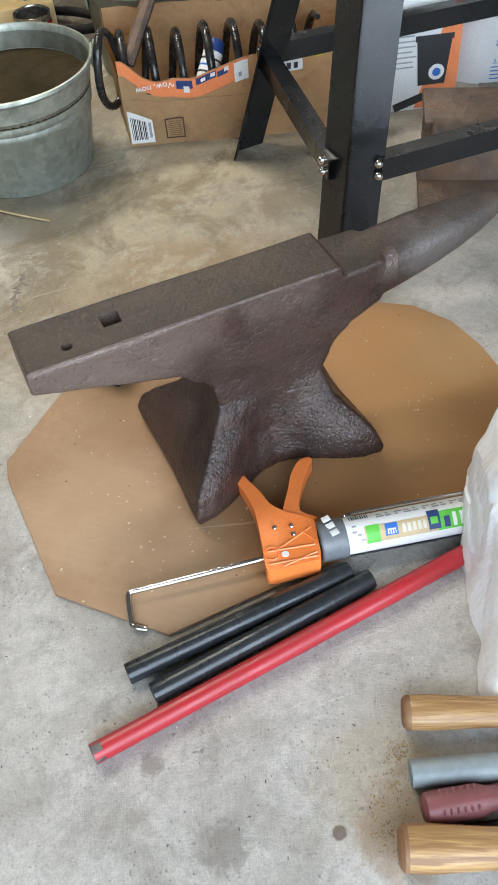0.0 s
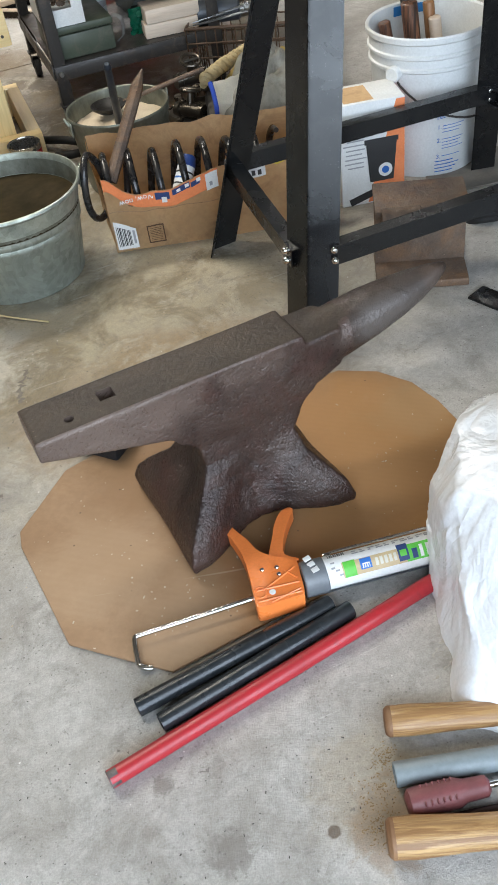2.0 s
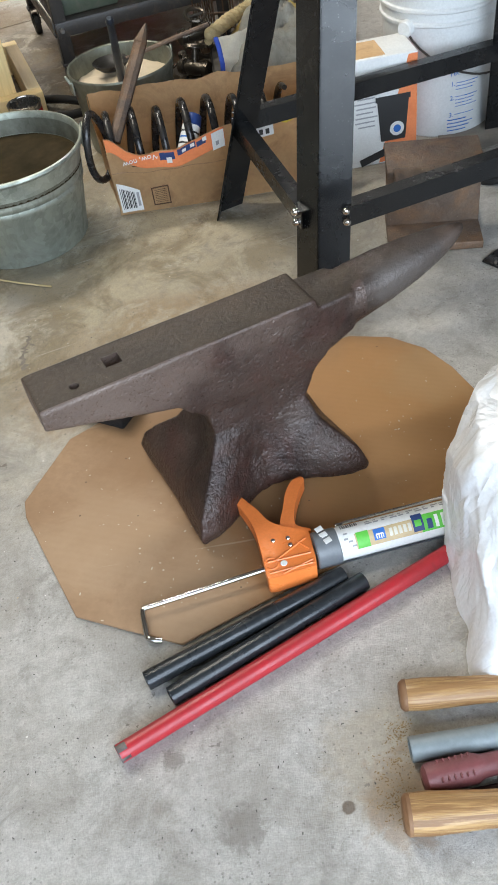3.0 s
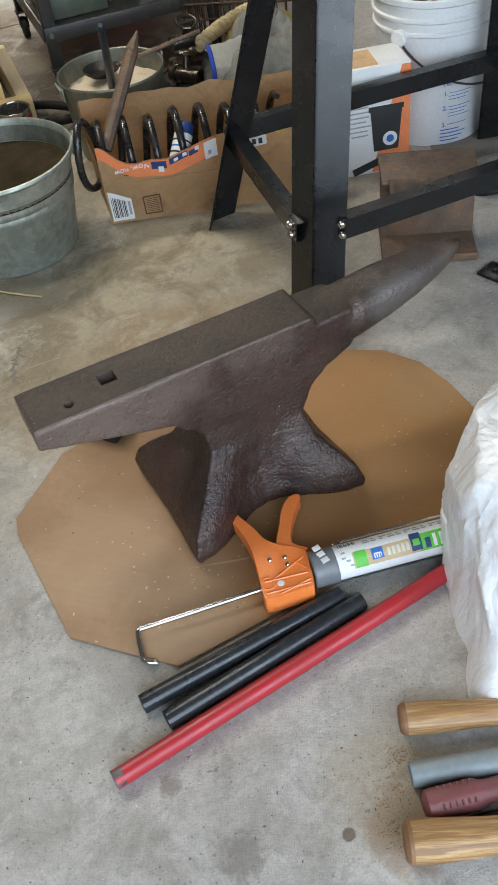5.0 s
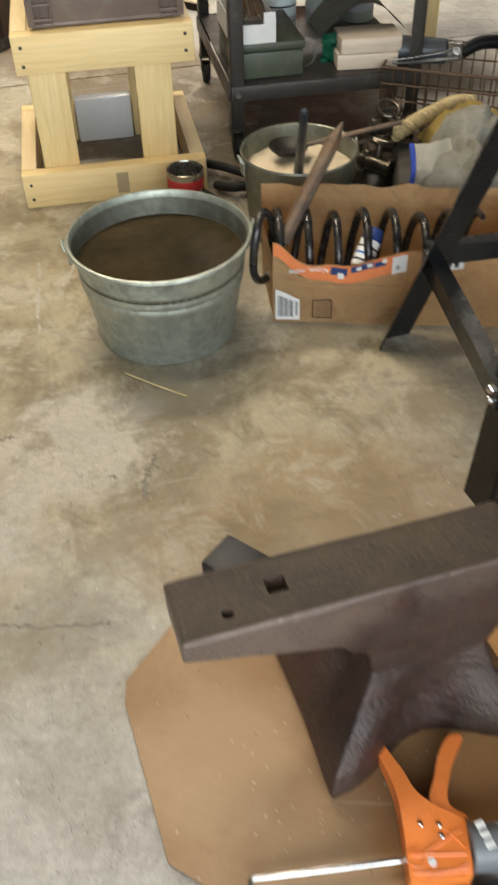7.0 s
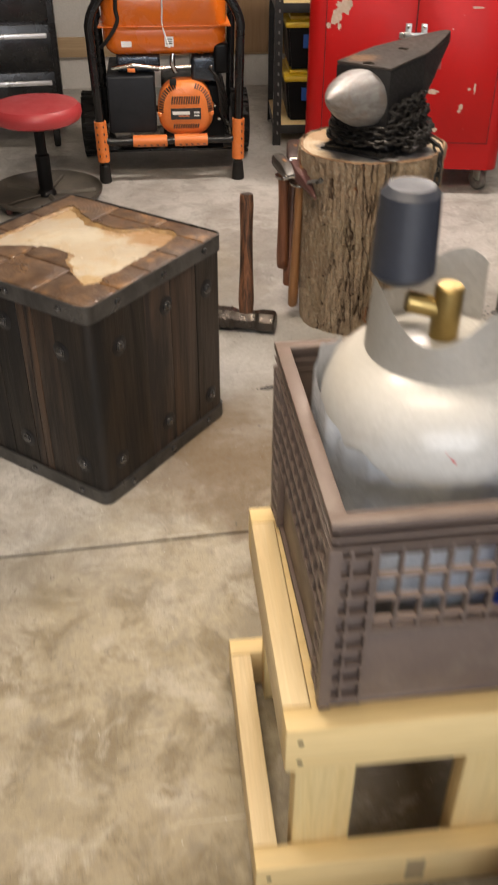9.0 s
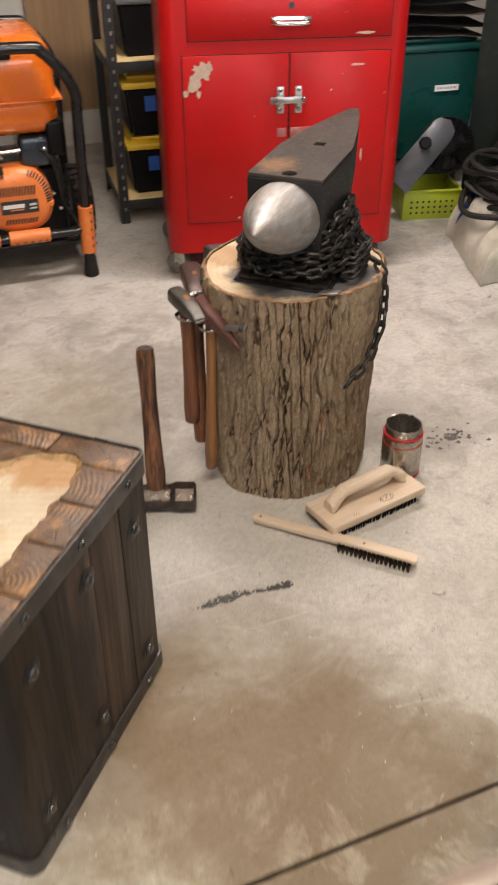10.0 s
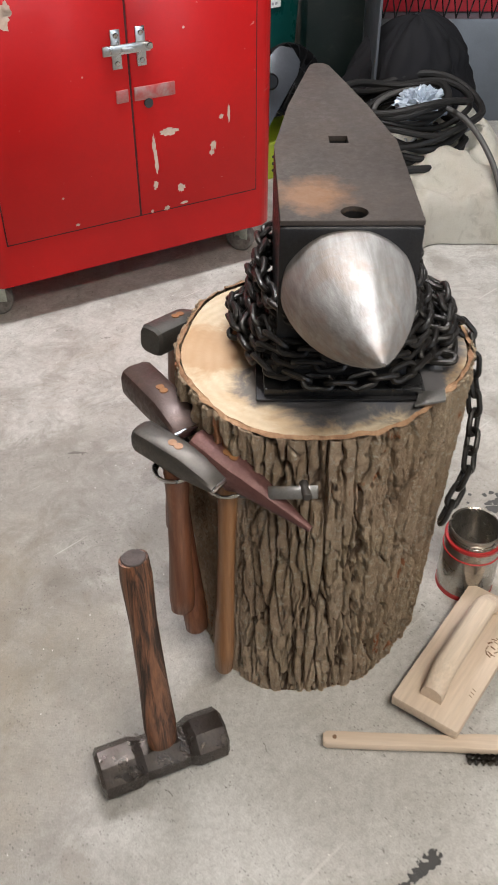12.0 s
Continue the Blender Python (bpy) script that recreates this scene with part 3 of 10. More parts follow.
def dusty_enamel(name):
    """Satin black paint with dust, rubbed streaks and small bare chips."""
    mt = plain(name, (0.011, 0.0115, 0.012), (0.007, 0.007, 0.0075), 0.27, 0.0, 10, 500, 0.08, 0.0006, 0.08, spec=0.5, dirt=(0.04, 0.037, 0.033), dirt_amt=0.15)
    nt = mt.node_tree
    bs = nt.nodes["Principled BSDF"]
    col = bs.inputs["Base Color"].links[0].from_socket
    v = coords(nt)
    dust = fmath(nt, 'MULTIPLY', specks(nt, v, 240.0, 0.22, 0.20), rnoise(nt, v, 9.0, 5, 0.65, 0.45, 0.60))
    col = mix(nt, fmath(nt, 'MULTIPLY', dust, 0.55), col, (0.16, 0.16, 0.15))
    film = rnoise(nt, v, 18.0, 9, 0.75, 0.50, 0.70, 0.8)
    col = mix(nt, fmath(nt, 'MULTIPLY', film, 0.15), col, (0.060, 0.055, 0.048))
    chip = rnoise(nt, coords(nt, (1.0, 1.0, 0.5)), 38.0, 4, 0.6, 0.735, 0.75, 0.5)
    col = mix(nt, fmath(nt, 'MULTIPLY', chip, 0.8), col, (0.34, 0.33, 0.31))
    nt.links.new(col, bs.inputs["Base Color"])
    return mt


# grey spots: rubbed horn metal, and a highlight painted in one foot's hollow
RUBBED_LIT, DUSTY = (0.120, 0.103, 0.092), (0.150, 0.110, 0.088)
IRON = cast_iron("old_anvil_iron", (0.080, 0.053, 0.041), (0.030, 0.019, 0.016), (0.085, 0.036, 0.028), 0.34, 0.34, 0.28, 160.0, 0.55, 0.5, 0.5,
                 [((0.03, -0.046, 0.272), 0.14, DUSTY, 0.80), ((0.12, -0.046, 0.262), 0.12, DUSTY, 0.65), ((0.20, -0.046, 0.285), 0.07, DUSTY, 0.5), ((0.33, -0.045, 0.292), 0.07, DUSTY, 0.45),
                  ((0.555, -0.036, 0.275), 0.055, RUBBED_LIT, 0.7), ((0.62, -0.020, 0.285), 0.05, RUBBED_LIT, 0.4), ((0.50, -0.030, 0.288), 0.05, DUSTY, 0.3), ((0.375, -0.090, 0.050), 0.045, RUBBED_LIT, 0.25)], 0.8)
HORNIRON = cast_iron("worn_horn_iron", (0.078, 0.056, 0.043), (0.034, 0.024, 0.019), (0.086, 0.050, 0.034), 0.22, 0.42, 0.3, 130.0, 0.5, 0.4, 0.5,
                     [((0.555, -0.036, 0.275), 0.060, RUBBED_LIT, 0.8), ((0.62, -0.020, 0.285), 0.06, RUBBED_LIT, 0.5), ((0.66, -0.010, 0.285), 0.03, DUSTY, 0.5)])
IRONFACE = cast_iron("anvil_face_steel", (0.068, 0.050, 0.036), (0.030, 0.022, 0.016), (0.090, 0.063, 0.040), 0.25, 0.52, 0.1, 140.0, 0.5, 0.3, 0.6)
STEELTOP = cast_iron("brushed_anvil_steel", (0.070, 0.059, 0.053), (0.050, 0.042, 0.038), (0.085, 0.058, 0.038), 0.08, 0.62, 0.0, 90.0, 0.25, 0.15)
STEELDARK = cast_iron("dark_forged_steel", (0.034, 0.034, 0.036), (0.020, 0.020, 0.022), (0.034, 0.030, 0.027), 0.12, 0.46, 0.5, 120.0, 0.3)
HORN = ground_steel("ground_bright_steel")
CHAIN = plain("black_oiled_chain", (0.034, 0.031, 0.029), (0.016, 0.015, 0.014), 0.42, 0.45, 30, 200, 0.3)
BLACKPAINT = dusty_enamel("black_enamel_steel")
BLACKPLASTIC = plain("black_plastic", (0.006, 0.006, 0.0065), (0.004, 0.004, 0.0045), 0.42, 0.0, 12, 240, 0.1, spec=0.18)
RUBBER = plain("black_rubber", (0.010, 0.0095, 0.009), (0.016, 0.015, 0.014), 0.6, 0, 14, 200, 0.3, spec=0.3)
DARKSTEEL = plain("grey_brown_painted_steel", (0.058, 0.052, 0.047), (0.042, 0.037, 0.033), 0.45, 0.2, 9, 240, 0.15, dirt=(0.14, 0.10, 0.07), dirt_amt=0.4)
CHROME = plain("chrome", (0.75, 0.74, 0.72), (0.6, 0.59, 0.57), 0.16, 1.0, 20, 200, 0.03, rvar=0.08)
ZINC = plain("zinc_plated_steel", (0.60, 0.60, 0.58), (0.45, 0.45, 0.43), 0.3, 1.0, 20, 200, 0.05)
GALV = galvanised("galvanised_steel")
GALVOLD = galvanised("dull_galvanised_steel", 0.75)
RUSTY = cast_iron("rusty_plate", (0.21, 0.150, 0.105), (0.070, 0.050, 0.040), (0.25, 0.135, 0.065), 0.5, 0.55, 0.3, 45, 0.75, 0.5, 0.5)
CARD = plain("brown_cardboard", (0.62, 0.42, 0.225), (0.54, 0.35, 0.175), 0.8, 0, 5, 90, 0.15, dirt=(0.27, 0.16, 0.08), dirt_amt=0.45, spec=0.25)
CARDOIL = oiled_card("oily_cardboard")
CARDEDGE = plain("cardboard_edge", (0.50, 0.34, 0.19), (0.33, 0.21, 0.11), 0.85, 0, 60, 300, 0.4)
PINE = wood("pine", (0.86, 0.68, 0.36), (0.79, 0.57, 0.25), 0, 26, 0.55, (0.74, 0.56, 0.29), 0.12, vary=0.08, knots=1.8)
PINEV = wood("pine_upright", (0.83, 0.66, 0.34), (0.74, 0.54, 0.23), 2, 26, 0.55, (0.64, 0.46, 0.22), 0.12, vary=0.08)
BEECH = wood("raw_beech", (0.78, 0.66, 0.53), (0.70, 0.57, 0.44), 0, 45, 0.6, (0.60, 0.47, 0.36), 0.15, sharp=0.36)
HANDLE = wood("red_brown_handle", (0.24, 0.095, 0.045), (0.13, 0.048, 0.025), 2, 50, 0.42, (0.16, 0.06, 0.03), 0.12, coat=0.15, sharp=0.38)
HANDLEY = wood("honey_handle", (0.38, 0.19, 0.075), (0.25, 0.11, 0.04), 2, 50, 0.42, None, 0.1, coat=0.15, sharp=0.38)
CHARH = wood("scorched_handle", (0.27, 0.115, 0.055), (0.035, 0.018, 0.012), 2, 60, 0.45, (0.045, 0.02, 0.014), 0.25, sharp=0.42)
CHAR = wood("charred_fir", (0.072, 0.040, 0.024), (0.012, 0.009, 0.008), 2, 9, 0.52, (0.013, 0.010, 0.009), 0.6, coat=0.0, stretch=0.09, vary=0.65, sharp=0.40)
RED = chipped_red("old_red_enamel")
CHIP = plain("bare_primer", (0.62, 0.50, 0.40), (0.50, 0.36, 0.27), 0.6, 0, 40, 200, 0.2)
ORANGE = plain("orange_plastic", (0.84, 0.235, 0.055), (0.76, 0.20, 0.042), 0.36, 0, 10, 240, 0.05)
ORANGEM = plain("orange_enamel", (0.74, 0.165, 0.015), (0.66, 0.135, 0.012), 0.25, 0, 8, 240, 0.03, coat=0.3)
WHITEP = plain("white_plastic", (0.74, 0.75, 0.74), (0.66, 0.67, 0.66), 0.38, 0, 7, 200, 0.06, dirt=(0.45, 0.42, 0.36), dirt_amt=0.15)
# for walls and ceiling out of view, kept dark to cut bounced light
WALLD = plain("unseen_dark_wall", (0.115, 0.095, 0.072), (0.085, 0.070, 0.053), 0.85, 0, 2.5, 60, 0.2, dirt=(0.06, 0.05, 0.038), dirt_amt=0.4)
WALLW = plain("white_wall_paint", (0.68, 0.66, 0.62), (0.58, 0.56, 0.52), 0.75, 0, 2.5, 90, 0.1, dirt=(0.42, 0.39, 0.34), dirt_amt=0.3)
PLY = wood("plywood", (0.46, 0.30, 0.17), (0.36, 0.22, 0.115), 2, 12, 0.65, None, 0.1)
BAG = film_white("white_bin_bag", (0.80, 0.81, 0.82), 0.12, 0.30)
PAPER = plain("white_paper", (0.78, 0.78, 0.76), (0.70, 0.70, 0.68), 0.6, 0, 10, 200, 0.05)
INK = plain("black_print", (0.02, 0.02, 0.022), (0.03, 0.03, 0.03), 0.5, 0, 20, 200, 0.02)
INKGREY = plain("grey_print", (0.35, 0.35, 0.36), (0.30, 0.30, 0.31), 0.55, 0, 20, 200, 0.02)
BLUEINK = plain("blue_print", (0.03, 0.16, 0.52), (0.03, 0.13, 0.45), 0.5, 0, 20, 200, 0.02)
NAVY = plain("navy_print", (0.02, 0.05, 0.17), (0.02, 0.04, 0.13), 0.5, 0, 20, 200, 0.02)
ORANGEINK = plain("orange_print", (0.80, 0.25, 0.09), (0.72, 0.21, 0.07), 0.6, 0, 20, 200, 0.05)
GREENINK = plain("green_print", (0.13, 0.52, 0.06), (0.11, 0.46, 0.05), 0.5, 0, 20, 200, 0.02)
TAN = plain("tan_print", (0.55, 0.43, 0.24), (0.50, 0.38, 0.21), 0.5, 0, 20, 200, 0.02)
WATER = plain("dirty_quench_water", (0.060, 0.044, 0.024), (0.022, 0.019, 0.012), 0.22, 0, 4, 40, 0.02, 0.0008, 0.02, spec=0.006)
SAND = plain("fine_tan_sand", (0.76, 0.65, 0.49), (0.64, 0.53, 0.38), 0.95, 0, 14, 500, 0.6, 0.002)

# ---------- the room ----------
ROOM = pose(0, 0, 0, 0, 0, 15)        # the walls and the floor joint stand at 15 degrees to the path


RX0, RX1, RY0, RY1, RH = -2.3, 4.2, -1.9, 7.5, 2.75
FLOOR = pose(0, 0, 0, 0, 0, 18.8)      # the slab lies a little skew to the walls
JY = 3.31                              # the sawn joint across the slab, in its own coordinates
BROWN, YELLOWISH, RUSTY_, MARK_SHADE, PALEM = (0.175, 0.118, 0.062), (0.38, 0.305, 0.19), (0.30, 0.195, 0.105), (0.13, 0.11, 0.09), (0.62, 0.61, 0.585)
# dark patches round the cart, y 2.4 to 3.1, paint in its shade
MARKS_AND_SHADE = [(-0.80, 3.05, 0.28, MARK_SHADE, 0.5, 0.9, 0.6), (-0.45, 2.48, 0.20, MARK_SHADE, 0.6, 0.9, 0.6), (-0.10, 1.30, 0.20, (0.30, 0.20, 0.09), 0.7, 0.9, 0.6), (-0.30, 1.18, 0.12, (0.30, 0.20, 0.09), 0.55, 0.9, 0.6), (-0.55, 1.42, 0.16, PALEM, 0.5, 0.9, 0.5), (-0.72, 1.20, 0.12, PALEM, 0.5, 0.9, 0.5), (-0.42, 1.55, 0.12, MARK_SHADE, 0.4, 0.9, 0.6), (-0.52, 2.72, 0.40, MARK_SHADE, 0.75, 0.8, 0.6), (-0.35, 2.05, 0.16, MARK_SHADE, 0.5, 0.9, 0.6), (-0.30, 2.45, 0.35, MARK_SHADE, 0.5, 0.9, 0.6), (0.0, 2.95, 0.60, MARK_SHADE, 0.65, 0.8, 0.6), (-0.45, 3.1, 0.30, MARK_SHADE, 0.5, 0.9, 0.6), (-1.10, 3.48, 0.34, BROWN, 0.80, 0.9, 0.5), (-0.94, 3.32, 0.30, BROWN, 0.75, 0.9, 0.5), (-1.05, 3.60, 0.20, BROWN, 0.8, 1.0, 0.5), (-1.20, 3.50, 0.16, BROWN, 0.9, 1.0, 0.5), (-0.68, 3.38, 0.10, BROWN, 0.6, 1.0, 0.5), (-0.57, 3.08, 0.12, MARK_SHADE, 0.5, 1.0, 0.5), (-0.95, 2.85, 0.10, MARK_SHADE, 0.4, 1.0, 0.5), (-1.0, 4.02, 0.50, PALEM, 0.6, 0.8, 0.7), (-1.35, 4.0, 0.25, PALEM, 0.5, 0.9, 0.7), (-0.55, 3.75, 0.35, PALEM, 0.3, 0.9, 0.7),
         (0.02, 1.22, 0.22, RUSTY_, 0.5, 0.9, 0.7), (-0.32, 1.22, 0.16, RUSTY_, 0.4, 0.9, 0.7),
         (0.10, 0.42, 0.09, YELLOWISH, 0.5, 0.9, 0.7), (0.11, 0.365, 0.05, RUSTY_, 0.6, 1.2, 0.6), (0.041, 0.367, 0.011, (0.13, 0.09, 0.06), 0.9, 0.3, 0.3), (-0.085, 0.36, 0.028, MARK_SHADE, 0.55, 1.0, 0.6), (-0.165, 0.455, 0.014, MARK_SHADE, 0.6, 0.9, 0.5),
         (-0.52, 1.02, 0.10, MARK_SHADE, 0.3, 1.0, 0.7), (-0.62, 2.05, 0.16, RUSTY_, 0.4, 1.0, 0.7), (-1.05, 2.0, 0.4, YELLOWISH, 0.35, 0.9, 0.7), (-1.45, 4.35, 0.28, MARK_SHADE, 0.40, 1.0, 0.6), (-1.62, 3.95, 0.24, MARK_SHADE, 0.35, 1.0, 0.6), (-1.25, 4.75, 0.26, MARK_SHADE, 0.35, 1.0, 0.6), (-1.05, 4.55, 0.12, MARK_SHADE, 0.35, 1.0, 0.6), (-0.50, 4.45, 0.20, MARK_SHADE, 0.35, 1.0, 0.6), (-1.75, 4.5, 0.5, YELLOWISH, 0.3, 0.9, 0.7)]
INV = FLOOR.inverted()
CONC = concrete("worn_concrete", [(tuple(INV @ Vector((x, y, 0))), r, c, a, rag, sf) for x, y, r, c, a, rag, sf in MARKS_AND_SHADE], tuple(INV @ Vector((-0.72, 2.15, 0))))
bm = B()
box(bm, ((RX0 + RX1) / 2, (RY0 + RY1) / 2 - 8, -0.09), (RX1 - RX0 + 24, RY1 - RY0 + 20, 0.13))
floor = single("floor", bm, plain("joint_dirt", (0.05, 0.045, 0.04), None, 0.9), "worn grey concrete garage floor with a sawn joint", "floor", m=FLOOR, kind="structure")
for y0, y1 in ((RY0 - 14.0, JY - 0.004), (JY + 0.004, RY1 + 1.0)):
    bm = B()
    box(bm, ((RX0 + RX1) / 2, (y0 + y1) / 2, -0.0125), (RX1 - RX0 + 2.4, y1 - y0, 0.025), 0.003)
    part("slab", bm, CONC, floor)
SCUFF = plain("pale_scuffed_concrete", (0.54, 0.51, 0.445), (0.40, 0.37, 0.315), 0.8, 0, 60, 400, 0.3, lo=0.3, hi=0.6)
TAR = plain("dark_ground_in_dirt", (0.16, 0.14, 0.115), (0.24, 0.21, 0.175), 0.75, 0, 70, 400, 0.3)


def scuff(name, pts, w, mt, seed, broken=0.35):
    """A broken scrape along a line on the floor."""
    rnd = random.Random(seed)
    ps = curve_pts([INV @ Vector((x, y, 0)) for x, y in pts], 14)
    bm = B()
    run = []
    for a, b in zip(ps, ps[1:] + [None]):
        gone = N(a.x * 1.0, a.y * 1.0, seed, 38) < -0.62 + broken
        if not gone and b is not None:
            d = (b - a).normalized()
            s = Vector((-d.y, d.x, 0))
            ww = w * rnd.uniform(0.25, 1.0)
            j = rnd.uniform(-0.4, 0.4) * w
            run.append((bm.verts.new(a + s * (j - ww / 2) + Vector((0, 0, 0.0004))), bm.verts.new(a + s * (j + ww / 2) + Vector((0, 0, 0.0004)))))
        if gone or b is None:
            run = []
        elif len(run) > 1:
            bm.faces.new((run[-2][0], run[-1][0], run[-1][1], run[-2][1]))
    return part(name, bm, mt, floor)


scuff("scratch", [(-0.818, 2.022), (-0.79, 1.933), (-0.771, 1.833), (-0.74, 1.746)], 0.009, SCUFF, 1)
scuff("scratch", [(-0.802, 2.251), (-0.754, 2.146), (-0.733, 2.01), (-0.737, 1.923)], 0.007, SCUFF, 2)
scuff("scratch", [(-0.973, 1.826), (-0.974, 1.755), (-0.903, 1.723), (-0.872, 1.668), (-0.845, 1.615)], 0.012, SCUFF, 3)
scuff("scratch", [(-0.932, 1.932), (-0.908, 1.979)], 0.012, SCUFF, 4, 0.2)
scuff("scratch", [(-1.114, 3.703), (-1.008, 3.684), (-0.878, 3.65)], 0.005, SCUFF, 5, 0.4)
scuff("scratch", [(-0.765, 3.466), (-0.621, 3.492)], 0.005, SCUFF, 6)
scuff("scratch", [(0.212, 0.585), (0.236, 0.612)], 0.006, SCUFF, 7, 0.1)
scuff("scratch", [(0.205, 0.548), (0.242, 0.578)], 0.004, SCUFF, 8, 0.1)
scuff("dark_scrape", [(-0.796, 1.393), (-0.744, 1.405), (-0.704, 1.426)], 0.012, TAR, 9, 0.3)
scuff("dark_scrape", [(-0.62, 1.012), (-0.52, 1.016), (-0.437, 1.03)], 0.008, TAR, 11, 0.2)
scuff("dark_scrape", [(-0.434, 1.394), (-0.440, 1.34), (-0.435, 1.282)], 0.014, TAR, 12, 0.4)
scuff("dark_scrape", [(-1.1, 1.999), (-0.983, 1.983)], 0.007, TAR, 10, 0.2)


def wall(name, x0, x1, y0, y1, z0=0.0, z1=RH, label="plain painted garage wall", mt=None):
    bm = B()
    box(bm, ((x0 + x1) / 2, (y0 + y1) / 2, (z0 + z1) / 2), (x1 - x0, y1 - y0, z1 - z0))
    return single(name, bm, mt or WALLW, label, "wall", m=ROOM, kind="structure")


wall("wall_north", RX0 - 0.15, RX1 + 0.15, RY1, RY1 + 0.15)
wall("wall_west", RX0 - 0.15, RX0, RY0, RY1, mt=WALLD, label="plain dark garage wall out of view")
wall("wall_east", RX1, RX1 + 0.15, RY0, RY1, mt=WALLD, label="plain dark garage wall out of view")
wall("wall_south_1", RX0 - 0.15, -1.6, RY0 - 0.15, RY0, mt=WALLD)
wall("wall_south_2", 3.4, RX1 + 0.15, RY0 - 0.15, RY0, mt=WALLD)
wall("wall_south_3", -1.6, 3.4, RY0 - 0.15, RY0, 2.3, RH, mt=WALLD)
bm = B()
box(bm, ((RX0 + RX1) / 2, (RY0 + RY1) / 2, RH + 0.06), (RX1 - RX0 + 0.4, RY1 - RY0 + 0.4, 0.12))
single("ceiling", bm, WALLD, "plain dark garage ceiling out of view", "ceiling", m=ROOM, kind="structure")
bm = B()
box(bm, ((RX0 + RX1) / 2, RY1 - 0.012, 0.24), (RX1 - RX0, 0.022, 0.11), 0.003)
single("trim", bm, wood("wall_trim", (0.55, 0.40, 0.24), (0.46, 0.32, 0.18), 0, 14), "pale wooden rail along the foot of the wall", "trim", m=ROOM, kind="structure")
bm = B()
box(bm, (0.25, RY1 - 0.03, 1.3), (0.5, 0.018, 2.2), 0.002)
single("wall_panel", bm, PLY, "brown plywood sheet fixed to the wall", "wall panel", m=ROOM, kind="structure")

# ---------- the old anvil on its cardboard ----------


def rect_ring(hx, hy, z, cx=0.0, dent=0.0, n=10, dentx=None):
    """A rectangle with its four sides drawn in towards the middle."""
    out = []
    dentx = dent if dentx is None else dentx
    cs = [(-hx, -hy), (hx, -hy), (hx, hy), (-hx, hy)]
    for k in range(4):
        a, b = cs[k], cs[(k + 1) % 4]
        for i in range(n):
            t = i / n
            x, y = a[0] + (b[0] - a[0]) * t, a[1] + (b[1] - a[1]) * t
            w = math.sin(math.pi * t) ** 2.4
            x *= 1 - (dentx * w if k in (1, 3) else 0)
            y *= 1 - (dent * w if k in (0, 2) else 0)
            out.append((cx + x, y, z))
    return out


AN_DIR = 22.1
bm = B()
# feet and waist
loft(bm, [rect_ring(0.145, 0.123, 0.004, 0.297, 0.42, 10, 0.02), rect_ring(0.147, 0.125, 0.020, 0.297, 0.44, 10, 0.02), rect_ring(0.139, 0.117, 0.046, 0.297, 0.48, 10, 0.05),
          rect_ring(0.122, 0.099, 0.068, 0.297, 0.46, 10, 0.08), rect_ring(0.094, 0.067, 0.098, 0.300, 0.28, 10, 0.12), rect_ring(0.078, 0.047, 0.135, 0.306, 0.06, 10, 0.04),
          rect_ring(0.090, 0.0425, 0.170, 0.314, 0.02), rect_ring(0.115, 0.0435, 0.195, 0.312, 0.0), rect_ring(0.140, 0.0435, 0.235, 0.300, 0.0)])
# body from heel to step


def body_ring(x, hw, z0, z1):
    k = 0.004
    return [(x, -hw + k, z0), (x, hw - k, z0), (x, hw, z0 + k), (x, hw, z1 - k * 0.4), (x, hw - k * 0.4, z1), (x, -hw + k * 0.4, z1), (x, -hw, z1 - k * 0.4), (x, -hw, z0 + k)]


loft(bm, [body_ring(0.0, 0.0455, 0.262, 0.298), body_ring(0.06, 0.0455, 0.245, 0.298), body_ring(0.14, 0.0455, 0.221, 0.298), body_ring(0.20, 0.0445, 0.203, 0.298),
          body_ring(0.26, 0.0435, 0.178, 0.298), body_ring(0.36, 0.0435, 0.178, 0.298), body_ring(0.414, 0.0445, 0.196, 0.298)])
loft(bm, [body_ring(0.40, 0.0438, 0.188, 0.283), body_ring(0.44, 0.0428, 0.200, 0.283), body_ring(0.478, 0.040, 0.214, 0.283)])


def horn_ring(x, hw, z0, z1, n=20):
    cz, hz = (z0 + z1) / 2, (z1 - z0) / 2
    out = []
    for i in range(n):
        a = 2 * math.pi * i / n
        s, c = math.sin(a), math.cos(a)
        out.append((x, hw * (abs(c) ** 0.85) * (1 if c > 0 else -1), cz + hz * (abs(s) ** 0.8) * (1 if s > 0 else -1)))
    return out


loft(bm, [horn_ring(0.440, 0.041, 0.196, 0.284), horn_ring(0.50, 0.043, 0.212, 0.292), horn_ring(0.55, 0.041, 0.224, 0.297), horn_ring(0.60, 0.035, 0.238, 0.299),
          horn_ring(0.64, 0.027, 0.252, 0.299), horn_ring(0.67, 0.018, 0.265, 0.298), horn_ring(0.690, 0.009, 0.277, 0.297), horn_ring(0.698, 0.004, 0.284, 0.294)])
cut = B()
box(cut, (0.120, 0.004, 0.27), (0.024, 0.024, 0.2))
cyl(cut, (0.058, -0.019, 0.18), (0.058, -0.019, 0.35), 0.0072, seg=16)
bm = baked(bm, 0.0036, 3, cut)
anvil_m = pose(-0.294, 0.8365, 0.005, 0, 0, AN_DIR)
